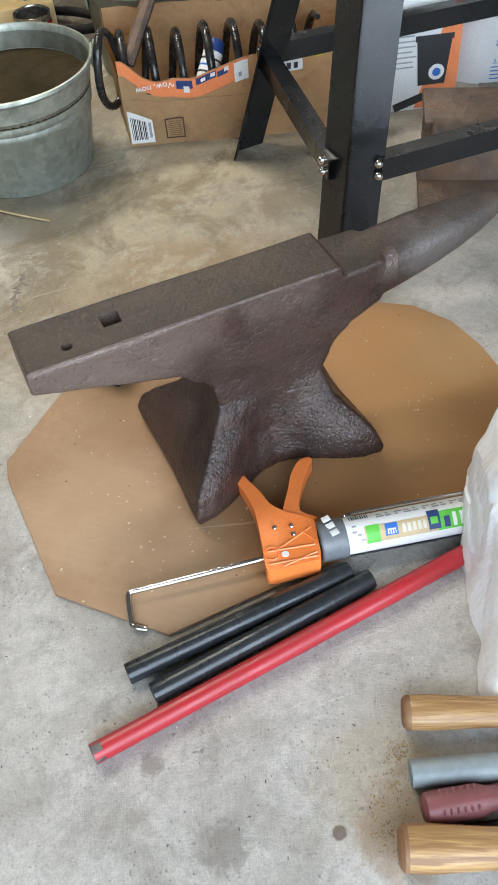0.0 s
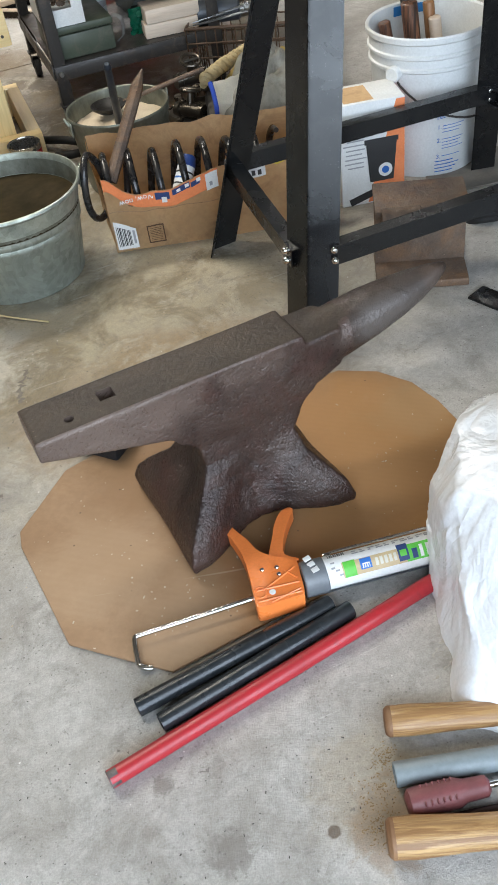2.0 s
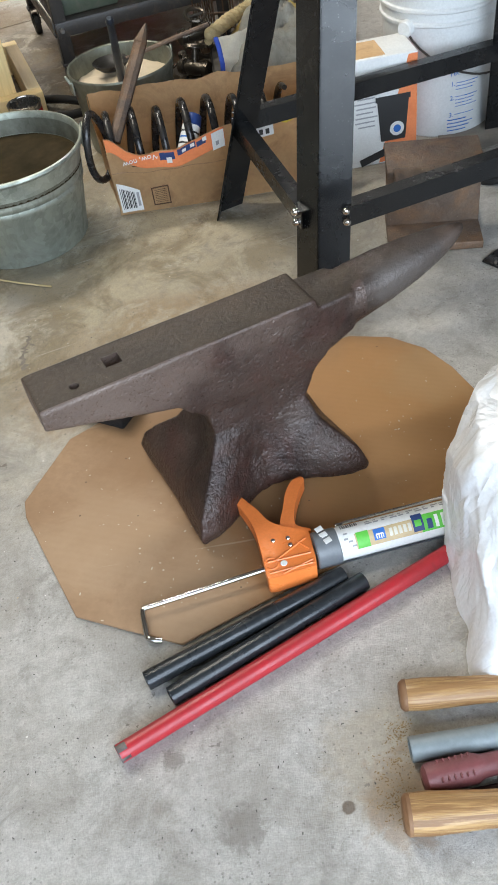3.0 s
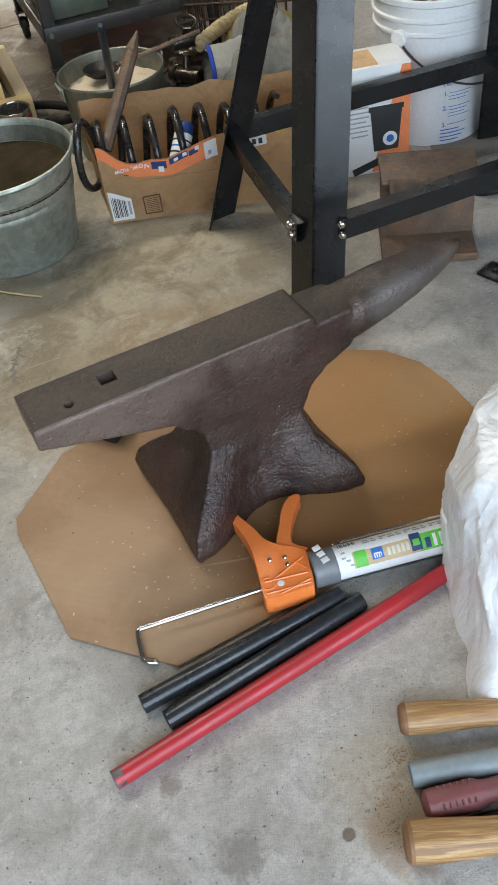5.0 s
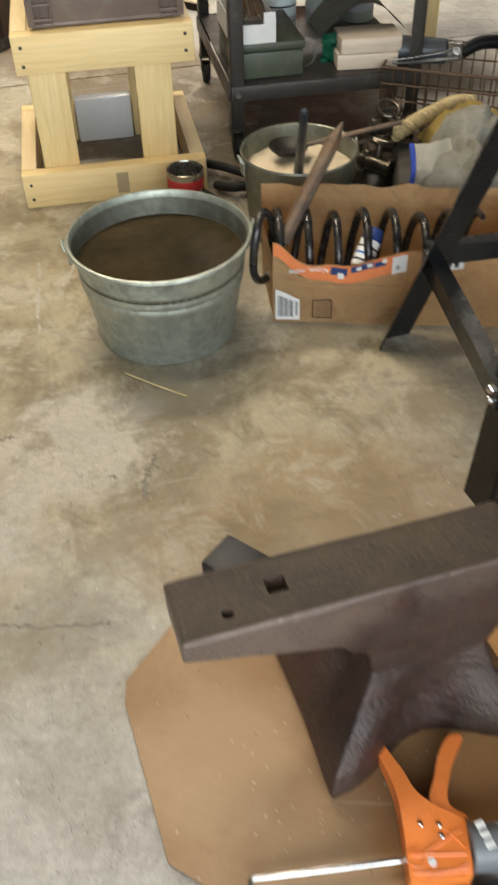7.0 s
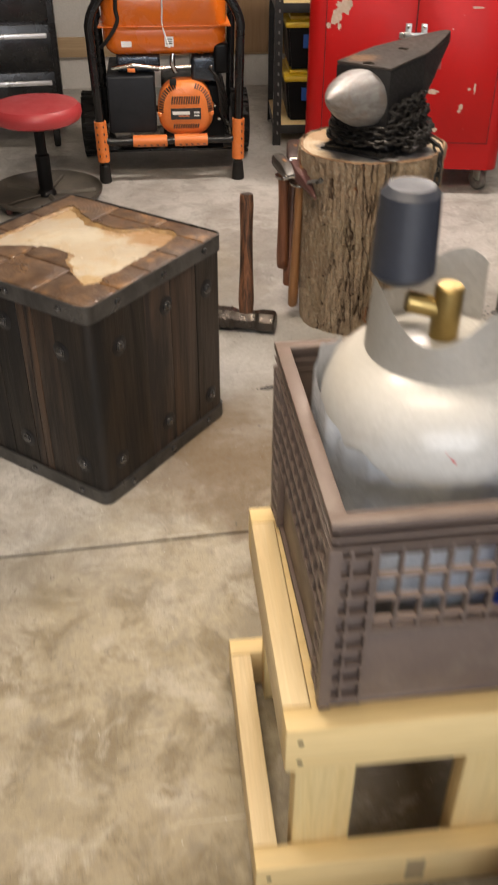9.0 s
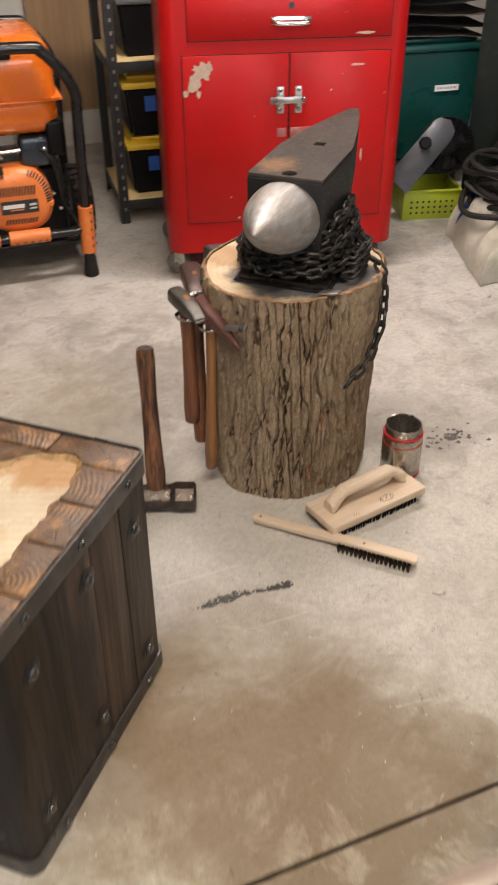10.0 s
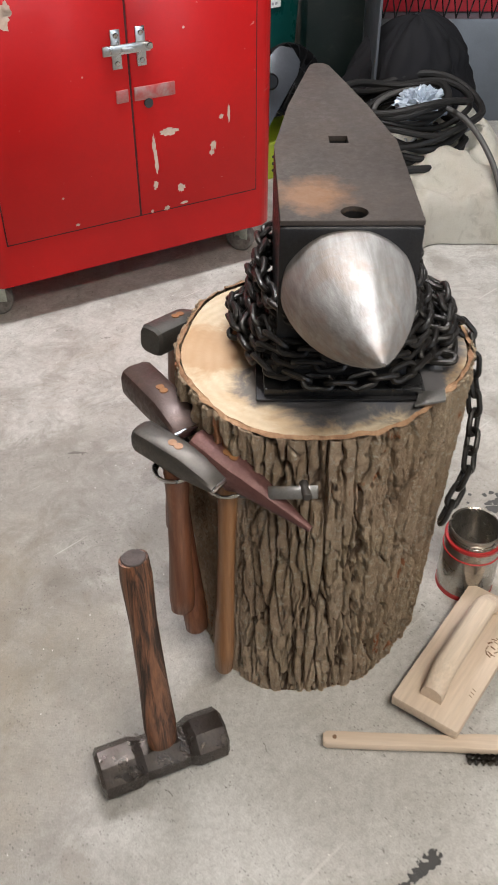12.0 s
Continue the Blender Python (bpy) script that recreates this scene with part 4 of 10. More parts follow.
for v in bm.verts:                      # hammered, pitted skin
    x, y, z = v.co
    if z < 0.292 and v.normal.z < 0.7 and x < 0.47:
        pit = max(0.0, 0.6 + N(x, y, z, 9))
        v.co += v.normal * (0.0006 * N(x, y, z, 40) + pit * (0.0006 * N(x, y, z, 130) + 0.0006 * N(x + 3, y, z, 240)))
for f in bm.faces:
    c = f.calc_center_median()
    f.material_index = 1 if f.normal.z > 0.9 and c.z > 0.275 and c.x < 0.5 else 0
old_anvil = thing("anvil", "old dark rusty iron anvil standing on a cardboard sheet", "anvil", m=anvil_m)


def taken(src, keep):
    """The faces of one skin that belong to one part."""
    out = src.copy()
    out.normal_update()
    bmesh.ops.delete(out, geom=[f for f in out.faces if not keep(f)], context='FACES')
    return out


def is_face(f):
    return f.material_index == 1 and f.calc_center_median().x < 0.416


def is_horn(f):
    return f.calc_center_median().x > 0.500


part("horn", taken(bm, is_horn), [HORNIRON, IRONFACE], old_anvil, "worn tapering horn", angle=60)
part("face_plate", taken(bm, is_face), [IRON, IRONFACE], old_anvil, "flat worn brown face with two holes", angle=60)
part("anvil_body", taken(bm, lambda f: not is_face(f) and not is_horn(f)), [IRON, IRONFACE], old_anvil, "pitted purple-brown iron body with spread feet", angle=60)
bm.free()

# the sheet of cardboard under it, cut with clipped corners
bm = B()
outline = [(-0.30, 0.690), (-0.147, 0.618), (0.02, 0.690), (0.16, 0.745), (0.30, 0.80), (0.385, 0.90), (0.392, 0.985), (0.352, 1.105), (0.318, 1.168), (0.262, 1.215), (0.19, 1.235), (0.04, 1.190),
           (-0.13, 1.150), (-0.258, 1.110), (-0.33, 1.065), (-0.398, 0.930), (-0.392, 0.895)]
prism(bm, outline, 0.0005, 0.0055, 0.001)
single("cardboard_sheet", bm, CARDOIL, "oily brown cardboard sheet with clipped corners under the anvil", "cardboard")

# ---------- caulking gun lying on its side ----------
gun = thing("caulking_gun", "orange and grey caulking gun loaded with a sealant tube", "caulking gun", (0.0495, 0.7255, 0.0), 8.0)
# local x runs along the barrel; the grip points to +y
GR = 0.0262
bm = B()
cyl(bm, (0.004, 0, GR + 0.002), (0.04, 0, GR + 0.002), GR + 0.001, seg=40, bev=0.002)
part("end_cap", bm, plain("grey_gun_plastic", (0.16, 0.17, 0.18), (0.13, 0.14, 0.15), 0.4), gun, "grey plastic collar")
bm = B()
n = 22
prof = []
for k in range(n + 1):
    a = radians(-168 + 186 * k / n)
    prof.append((math.cos(a) * (GR + 0.001), math.sin(a) * (GR + 0.001)))
bm2 = [[(x, p[0], p[1] + GR + 0.002) for p in prof] for x in (0.038, 0.235)]
ra, rb = [[bm.verts.new(p) for p in ring] for ring in bm2]
for i in range(n):
    bm.faces.new((ra[i], ra[i + 1], rb[i + 1], rb[i]))
solid(bm, 0.0012)
part("cradle", bm, plain("grey_steel_cradle", (0.30, 0.32, 0.34), (0.24, 0.26, 0.28), 0.35, 0.4), gun, "grey steel half-barrel")
bm = B()
cyl(bm, (0.036, 0, GR + 0.003), (0.232, 0, GR + 0.003), GR - 0.0012, seg=40, bev=0.001)
tube_ob = part("sealant_tube", bm, PAPER, gun, "white sealant tube with printed label")


def wrap(x0, x1, a0, a1, mt, name, r=GR - 0.0008, parent=tube_ob, seg=8):
    bm = B()
    sheet(bm, 1, seg, lambda u, v: (x0 + (x1 - x0) * u, -math.cos(radians(a0 + (a1 - a0) * v)) * r, GR + 0.003 + math.sin(radians(a0 + (a1 - a0) * v)) * r))
    return part(name, bm, mt, parent)


wrap(0.062, 0.226, 22, 74, TAN, "label_band")
wrap(0.064, 0.082, 22, 76, GREENINK, "label_patch", GR - 0.0004)
wrap(0.159, 0.226, 22, 80, GREENINK, "label_patch", GR - 0.0004)
wrap(0.147, 0.163, 30, 86, NAVY, "label_patch", GR + 0.0001)
wrap(0.150, 0.160, 46, 66, GREENINK, "label_patch", GR + 0.0005)
wrap(0.168, 0.176, 30, 62, NAVY, "label_patch", GR + 0.0001)
wrap(0.180, 0.185, 30, 70, PAPER, "label_mark", GR + 0.0001)
wrap(0.190, 0.195, 30, 70, PAPER, "label_mark", GR + 0.0001)
wrap(0.089, 0.106, 36, 72, BLUEINK, "label_patch", GR - 0.0004)
wrap(0.092, 0.103, 40, 56, PAPER, "label_patch", GR + 0.0001)
for k in range(3):
    wrap(0.0935 + 0.0034 * k, 0.0953 + 0.0034 * k, 40, 52, BLUEINK, "label_mark", GR + 0.0004)
for k in range(5):
    wrap(0.112 + k * 0.007, 0.1165 + k * 0.007, 38, 64, plain("pale_print", (0.75, 0.72, 0.6)) if k == 0 else bpy.data.materials["pale_print"], "label_mark", GR - 0.0004)
for k in range(9):
    wrap(0.046 + k * 0.0030, 0.0474 + k * 0.0030 + 0.0006 * (k % 2), 104, 126, INK, "bar_mark", GR - 0.0004)
for k in range(11):
    for w in range(2):
        wrap(0.082 + k * 0.0125, 0.082 + k * 0.0125 + 0.0105 - 0.003 * ((k + w) % 3), 97 + w * 10, 103 + w * 10, INKGREY, "print_line", GR - 0.0004)
for x, a0 in ((0.046, 60), (0.052, 50), (0.047, 78), (0.056, 34)):
    wrap(x, x + 0.006, a0, a0 + 6, INKGREY, "print_line", GR - 0.0004)
# retaining rod beside the barrel
bm = B()
tube(bm, [(0.045, 0.019, 0.046), (0.055, 0.022, 0.048), (0.235, 0.022, 0.048)], 0.0022, 8)
box(bm, (0.047, 0.019, 0.048), (0.012, 0.006, 0.007), 0.002)
part("retainer_wire", bm, CHROME, gun)


def rounded(pts, n=3):
    return [(p.x, p.y) for p in curve_pts([(x, y, 0) for x, y in pts], n, True)]


# body of the grip: a flat housing with a handle and a trigger
bm = B()
housing = [(0.003, 0.030), (0.002, 0.0), (-0.001, -0.034), (-0.010, -0.036), (-0.045, -0.038), (-0.066, -0.039), (-0.073, -0.036), (-0.073, -0.022), (-0.071, 0.020), (-0.071, 0.058), (-0.076, 0.088), (-0.087, 0.124), (-0.101, 0.150), (-0.107, 0.160), (-0.104, 0.167), (-0.095, 0.165),
           (-0.083, 0.150), (-0.070, 0.121), (-0.057, 0.094), (-0.050, 0.073), (-0.040, 0.058), (-0.018, 0.040)]
prism(bm, rounded(housing), 0.010, 0.044, 0.008)
for v in bm.verts:                      # the handle is slimmer than the housing
    v.co.z = 0.027 + (v.co.z - 0.027) * (1 - 0.5 * min(1.0, max(0.0, v.co.y - 0.04) / 0.09))
grip = part("handle", bm, ORANGE, gun)
bm = B()
for pts in ([(-0.004, 0.016), (-0.058, -0.012)], [(-0.004, -0.012), (-0.066, -0.010)], [(-0.004, -0.024), (-0.050, -0.036)], [(-0.018, 0.014), (-0.004, -0.004)], [(-0.068, -0.030), (-0.004, -0.030)]):
    tube(bm, [(pts[0][0], pts[0][1], 0.0440), (pts[1][0], pts[1][1], 0.0440)], 0.0017, 6)
tube(bm, [(-0.062 + 0.009 * math.cos(w), -0.014 + 0.010 * math.sin(w), 0.0440) for w in (radians(-150 + 300 * k / 14) for k in range(15))], 0.0015, 6)
part("rib", bm, ORANGE, grip)
bm = B()
trig = [(-0.034, 0.048), (-0.028, 0.068), (-0.019, 0.088), (-0.010, 0.112), (0.002, 0.131), (0.014, 0.140), (0.023, 0.140), (0.026, 0.133), (0.015, 0.116), (0.002, 0.092), (-0.008, 0.066), (-0.011, 0.052), (-0.006, 0.044), (0.008, 0.036), (0.006, 0.031), (-0.008, 0.034), (-0.026, 0.030)]
prism(bm, rounded(trig), 0.016, 0.038, 0.0045)
part("trigger", bm, ORANGE, gun)
for x, y in ((-0.050, 0.025), (-0.028, 0.010), (-0.028, 0.023)):
    bm = B()
    cyl(bm, (x, y, 0.040), (x, y, 0.0465), 0.0034, seg=12, bev=0.001)
    part("rivet", bm, CHROME, gun)
bm = B()
cyl(bm, (-0.045, -0.019, 0.0442), (-0.045, -0.019, 0.0455), 0.005, seg=16, bev=0.0005)
part("logo_disc", bm, WHITEP, gun)
bm = B()
tube(bm, curve_pts([(0.02, 0.000, 0.026), (-0.13, -0.011, 0.025), (-0.238, -0.016, 0.022), (-0.249, -0.016, 0.021), (-0.254, -0.022, 0.019), (-0.2545, -0.052, 0.009), (-0.252, -0.059, 0.008), (-0.246, -0.063, 0.007), (-0.236, -0.066, 0.006)], 6), 0.0042, 10)
part("push_rod", bm, CHROME, gun)

# ---------- pipes ----------


def pipe(name, p, q, r, mt, label, inner=0.75, end=None):
    p, q = Vector(p), Vector(q)
    m, n = along(p, q)
    bm = B()
    lathe(bm, [(r * inner, 0.05), (r * inner, 0.0), (r * 0.95, 0.0), (r, 0.0015), (r, n - 0.0015), (r * 0.95, n), (r * inner, n), (r * inner, n - 0.05)], 28, None)
    if end is not None:                 # the paint is knocked off round the end
        bmesh.ops.subdivide_edges(bm, edges=[e for e in bm.edges if e.calc_length() > 0.2], cuts=60)
        for f in bm.faces:
            c = f.calc_center_median()
            f.material_index = 1 if c.z < 0.006 + 0.006 * N(c.x, c.y, 0, 120) else 0
        mt = [mt, end]
    return single(name, bm, mt, label, "pipe", "pipes on the floor", m=m, angle=50)


BLKTUBE = plain("black_coated_pipe", (0.030, 0.034, 0.038), (0.020, 0.023, 0.026), 0.30, 0.2, 12, 200, 0.08, dirt=(0.10, 0.10, 0.10), dirt_amt=0.3)
REDPIPE = plain("red_painted_pipe", (0.40, 0.022, 0.030), (0.33, 0.017, 0.022), 0.40, 0, 12, 200, 0.06, dirt=(0.16, 0.03, 0.03), dirt_amt=0.4)
pipe("black_pipe", (-0.196, 0.563, 0.0135), (0.090, 0.688, 0.0135), 0.0135, BLKTUBE, "short black steel pipe lying on the concrete")
pipe("black_pipe", (-0.164, 0.535, 0.0135), (0.116, 0.674, 0.0135), 0.0135, BLKTUBE, "short black steel pipe lying on the concrete")
pipe("red_pipe", (-0.232, 0.466, 0.0125), (0.420, 0.790, 0.0125), 0.0125, REDPIPE, "long red painted pipe with a worn end on the concrete", 0.75, plain("scuffed_pipe_end", (0.05, 0.04, 0.04), (0.16, 0.14, 0.13), 0.5, 0.3, 60, 300, 0.4))
pipe("grey_pipe", (0.125, 0.419, 0.0155), (0.44, 0.424, 0.0155), 0.0155, plain("grey_pvc", (0.22, 0.255, 0.265), (0.17, 0.20, 0.21), 0.5), "grey pipe lying beside hammer handles")


def hammer_handle(p, q, label, k=1.0):
    m, n = along(p, q)
    bm = B()
    rings = []
    for s, a, b in ((0.0, 0.0135, 0.012), (0.004, 0.0165, 0.0145), (0.03, 0.0175, 0.0150), (0.09, 0.0150, 0.0130), (0.16, 0.0140, 0.0125), (0.24, 0.0155, 0.013), (n, 0.0155, 0.013)):
        rings.append([(k * a * math.cos(2 * math.pi * i / 24), k * b * math.sin(2 * math.pi * i / 24), s) for i in range(24)])
    loft(bm, rings)
    # the grain runs along the handle, so lay it along x
    ob = thing("wooden_hammer", label, "hammer", m=m)
    part("grip", bm, HICK_Z, ob)
    bm = B()
    loft(bm, [[(k * g * a * math.cos(2 * math.pi * i / 24), k * g * b * math.sin(2 * math.pi * i / 24), z) for i in range(24)] for z, a, b, g in ((-0.0006, 0.0128, 0.0112, 1.0), (-0.0002, 0.0135, 0.012, 1.02), (0.004, 0.0165, 0.0145, 1.015), (0.008, 0.0167, 0.0146, 1.012), (0.0085, 0.0166, 0.0145, 0.98))])
    part("end_face", bm, wood("dark_handle_end", (0.34, 0.19, 0.085), (0.20, 0.10, 0.045), 0) if "dark_handle_end" not in bpy.data.materials else bpy.data.materials["dark_handle_end"], ob, "dark stained butt")
    return ob


HICK_Z = wood("varnished_hickory_long", (0.50, 0.315, 0.13), (0.23, 0.115, 0.040), 2, 70, 0.42, (0.30, 0.165, 0.06), 0.3, coat=0.15, stretch=0.05, sharp=0.43)
hammer_handle((0.127, 0.488, 0.0200), (0.45, 0.468, 0.0175), "hammer with a varnished wooden handle lying on the concrete", 1.2)
hammer_handle((0.100, 0.340, 0.0240), (0.42, 0.322, 0.0210), "hammer with a thick varnished wooden handle lying on the concrete", 1.42)
# screwdriver and a thin dark rod between them
MAROON = plain("maroon_plastic", (0.20, 0.062, 0.062), (0.15, 0.046, 0.046), 0.46, 0, 40, 200, 0.2)
sd = thing("screwdriver", "maroon handled screwdriver with a bright shaft", "screwdriver", (0.131, 0.379, 0.018), 5.5)
bm = B()
rings = []
for x, r in ((0.0, 0.011), (0.004, 0.0168), (0.012, 0.018), (0.062, 0.018), (0.072, 0.0138), (0.098, 0.013), (0.102, 0.009)):
    rings.append([(x, r * math.cos(2 * math.pi * k / 18), r * math.sin(2 * math.pi * k / 18)) for k in range(18)])
loft(bm, rings)
hd = part("handle", bm, MAROON, sd)
for k in range(6):
    for sgn in (-1, 1):
        bm = B()
        box(bm, (0.020 + k * 0.0075, sgn * 0.0108, 0.0138), (0.0025, 0.006, 0.005), 0.001)
        part("grip_rib", bm, MAROON, hd)
bm = B()
cyl(bm, (0.10, 0, 0), (0.27, 0, 0.0), 0.0045, seg=14)
part("shaft", bm, CHROME, sd)
pipe("steel_rod", (0.128, 0.3585, 0.005), (0.43, 0.3780, 0.005), 0.0050, plain("dark_rod", (0.05, 0.028, 0.028), None, 0.5, 0.4), "thin dark steel rod beside the screwdriver", 0.2)

# ---------- the bin bag ----------


brnd = random.Random(31)
FACETS = [(2 * math.pi * (k + brnd.uniform(-0.35, 0.35)) / 26, brnd.uniform(0.02, 0.25), radians(brnd.uniform(-22, 26)), brnd.uniform(0.001, 0.010)) for k in range(26)]


def bag_pt(u, v):
    a = 2 * math.pi * u
    c, t = math.cos(a), math.sin(a)
    z = 0.262 * min(1.0, v / 0.82)
    r = 0.172 / (abs(c) ** 3.2 + abs(t) ** 3.2) ** (1 / 3.2)
    r *= 1.0 - 0.05 * abs(v - 0.45)
    if v < 0.34:
        r *= 1.0 + 0.02 * max(0.0, -c)
    if v > 0.72:
        k = (v - 0.72) / 0.28
        r *= max(0.012, 1 - k ** 1.7)
        z = 0.262 * (0.72 / 0.82) + 0.050 * math.sin(k * math.pi / 2)
    body = 1.0 if v < 0.9 else max(0.0, (1 - v) * 10)
    wx = 0.5 * N(c * 2, t * 2, v * 2)
    # taut flat facets that meet in crisp folds
    for p, h, e, d in FACETS:
        k = math.cos(a - p)
        if k > 0.25:
            cp, sp = abs(math.cos(p)), abs(math.sin(p))
            rp = 0.172 / (cp ** 3.2 + sp ** 3.2) ** (1 / 3.2) - d
            off = -math.tan(e) * (z - h)
            r = min(r, (rp + (off * 0.12 if z < h and off < 0 else off)) / k)
    pinch = 0.0045 * max(0.0, 1 - 5.0 * abs(N(1.5 * c + wx, 1.5 * t, v * 0.9)))
    for q in range(5):
        pinch += 0.0013 * max(0.0, 1 - 10.0 * abs(N((2.2 + q) * c + 3 * q, (2.2 + q) * t + 0.6 * wx, v * (1.0 + 0.5 * q) + (q - 2) * 0.8 * t)))
    hem = max(0.0, 0.26 - v) / 0.26
    pinch += 0.010 * hem * (1 - abs(math.sin(4.5 * a + 2.5 * wx)) * 1.4)
    r = max(0.002, r + body * (0.004 - pinch))
    if v < 0.30:                        # the slack bottom spreads over the floor
        r *= 1.0 + 0.22 * max(0.0, -c) * min(1.0, 2.0 * max(0.0, -t)) * ((0.30 - v) / 0.30) ** 1.4
    drape = 0.065 * max(0.0, -t) ** 0.6 * max(0.0, 0.48 - v) / 0.48
    return (0.414 + r * c, 0.672 + r * t - drape, max(0.002, z + 0.004 * body * N(4 * c, 4 * t, v * 6)))


bm = B()
sheet(bm, 240, 100, bag_pt)
bmesh.ops.remove_doubles(bm, verts=bm.verts, dist=0.0008)
single("plastic_bag", bm, BAG, "full white plastic bin bag standing on the concrete", "plastic bag", angle=30)

# ---------- black steel stand ----------
stand = thing("steel_stand", "black enamelled steel machine stand with splayed legs", "steel stand")


def angle_leg(foot, top, ax, ay, wx=0.062, wy=0.052, t=0.0035):
    """A leg of bent sheet: two flanges that meet in an edge. ax, ay: the ways of the flanges."""
    bm = B()
    foot, top = Vector(foot), Vector(top)
    ax, ay = Vector(ax).normalized(), Vector(ay).normalized()
    for d, e, w in ((ax, ay, wx), (ay, ax, wy)):
        lo = [foot, foot + d * w, foot + d * w + e * t, foot + e * t]
        hi = [top, top + d * w, top + d * w + e * t, top + e * t]
        a = [bm.verts.new(p) for p in lo]
        b = [bm.verts.new(p) for p in hi]
        bm.faces.new(a)
        bm.faces.new(b)
        for i in range(4):
            bm.faces.new((a[i], a[(i + 1) % 4], b[(i + 1) % 4], b[i]))
    return part("leg", bm, BLACKPAINT, stand, angle=20)


TOPZ = 0.80


def on_leg(foot, slope, z):
    return Vector((foot[0] + slope[0] * z, foot[1] + slope[1] * z, z))


L1, S1 = (0.136, 1.279, 0), (0.10, 0.20)
L2, S2 = (-0.020, 1.768, 0), (0.26, -0.21)
L3, S3 = (0.650, 1.96, 0), (-0.05, -0.21)
L4, S4 = (0.86, 1.50, 0), (-0.12, 0.20)
angle_leg(L1, on_leg(L1, S1, TOPZ), (1, -0.16, 0), (-0.45, 0.9, 0), 0.058, 0.068)
angle_leg(L2, on_leg(L2, S2, TOPZ), (1, 0.45, 0), (-0.25, -1, 0), 0.060, 0.042)
angle_leg(L3, on_leg(L3, S3, TOPZ), (1, 0.05, 0), (0.3, 1, 0), 0.060, 0.050)
angle_leg(L4, on_leg(L4, S4, TOPZ), (-1, 0.1, 0), (0.1, 1, 0), 0.065, 0.055)


def rail(p, q, h=0.038, d=0.030, name="rail"):
    """A channel between two legs."""
    p, q = Vector(p), Vector(q)
    x = (q - p).normalized()
    y = Vector((0, 0, 1)).cross(x).normalized()
    z = x.cross(y)
    bm = B()
    e = 0.003
    prof = ((0, 0), (d, 0), (d, e), (e, e), (e, h - e), (d, h - e), (d, h), (0, h))
    loft(bm, [[end + y * a + z * (b - h / 2) for a, b in prof] for end in (p, q)])
    return part(name, bm, BLACKPAINT, stand, angle=20)


rail((0.212, 1.306, 0.213), (0.835, 1.520, 0.207))
rail((0.032, 1.725, 0.218), (0.128, 1.345, 0.196))
rail((0.045, 1.735, 0.213), (0.680, 1.903, 0.216))
rail((0.820, 1.56, 0.205), (0.690, 1.93, 0.21))
for p, d in (((0.205, 1.305, 0.226), (0.1, -1, 0.1)), ((0.205, 1.302, 0.206), (0.1, -1, 0.1)), ((0.120, 1.362, 0.206), (-1, -0.3, 0.1)), ((0.120, 1.358, 0.187), (-1, -0.3, 0.1)), ((0.052, 1.716, 0.215), (0, -1, 0.1)),
             ((0.665, 1.905, 0.225), (0, -1, 0.1)), ((0.665, 1.905, 0.205), (0, -1, 0.1))):
    bm = B()
    p, d = Vector(p), Vector(d).normalized()
    m, _ = along(p - d * 0.004, p + d * 0.006)
    lathe(bm, [(0, 0), (0.0075, 0), (0.0075, 0.005), (0.0062, 0.0085), (0.0035, 0.0105), (0, 0.011)], 14, m)
    part("bolt", bm, CHROME, stand)
bm = B()
box(bm, (0.44, 1.64, TOPZ + 0.012), (0.62, 0.46, 0.024), 0.004)
part("top_plate", bm, BLACKPAINT, stand)
bm = B()
box(bm, (0, 0, 0.004), (0.052, 0.11, 0.006), 0.001)
cyl(bm, (0, 0.03, 0.007), (0, 0.03, 0.010), 0.006, seg=12)
single("flat_bar", bm, BLACKPAINT, "short black flat steel bar on the concrete", "steel bar", m=pose(0.545, 1.385, 0, 0, 0, 38))


# ---------- grit and chips ----------


def flecks(name, label, category, spots, mt, n, seed, size, z):
    rnd = random.Random(seed)
    bm = B()
    for k in range(n):
        cx, cy, sx, sy = spots[k % len(spots)]
        x, y, r, a = rnd.gauss(cx, sx), rnd.gauss(cy, sy), size * rnd.uniform(0.3, 1.0), rnd.uniform(0, 3.14)
        box(bm, (0, 0, 0), (r * rnd.uniform(1, 3), r, r * 0.5), 0, pose(x, y, z + r * 0.25, rnd.uniform(-12, 12), 0, math.degrees(a)))
    return single(name, bm, mt, label, category, kind="stuff")


flecks("brown_grit", "brown sawdust and grit on the concrete", "grit", ((0.100, 0.405, 0.016, 0.022), (0.092, 0.365, 0.012, 0.012), (0.118, 0.452, 0.008, 0.010)), plain("brown_sawdust", (0.36, 0.25, 0.12), (0.20, 0.13, 0.06), 0.9, 0, 90, 300, 0.2), 420, 21, 0.0013, 0.0002)
flecks("pale_chips", "small pale chips lying on the cardboard", "chips", ((-0.20, 0.86, 0.10, 0.08), (0.10, 0.99, 0.12, 0.08), (-0.13, 0.73, 0.07, 0.04), (0.25, 0.95, 0.06, 0.08)), plain("pale_chip", (0.62, 0.52, 0.38), (0.45, 0.36, 0.25), 0.8, 0, 90, 300, 0.2), 110, 22, 0.0020, 0.0057)
flecks("dark_grit", "dark scale and grit scattered on the concrete", "grit", ((-0.10, 0.38, 0.16, 0.05), (-0.25, 0.50, 0.09, 0.06), (0.02, 0.45, 0.10, 0.05), (-0.45, 0.75, 0.08, 0.14), (-0.30, 1.30, 0.22, 0.12)), plain("dark_scale", (0.04, 0.035, 0.03), (0.08, 0.07, 0.06), 0.7, 0, 90, 300, 0.2), 200, 23, 0.0013, 0.0001)

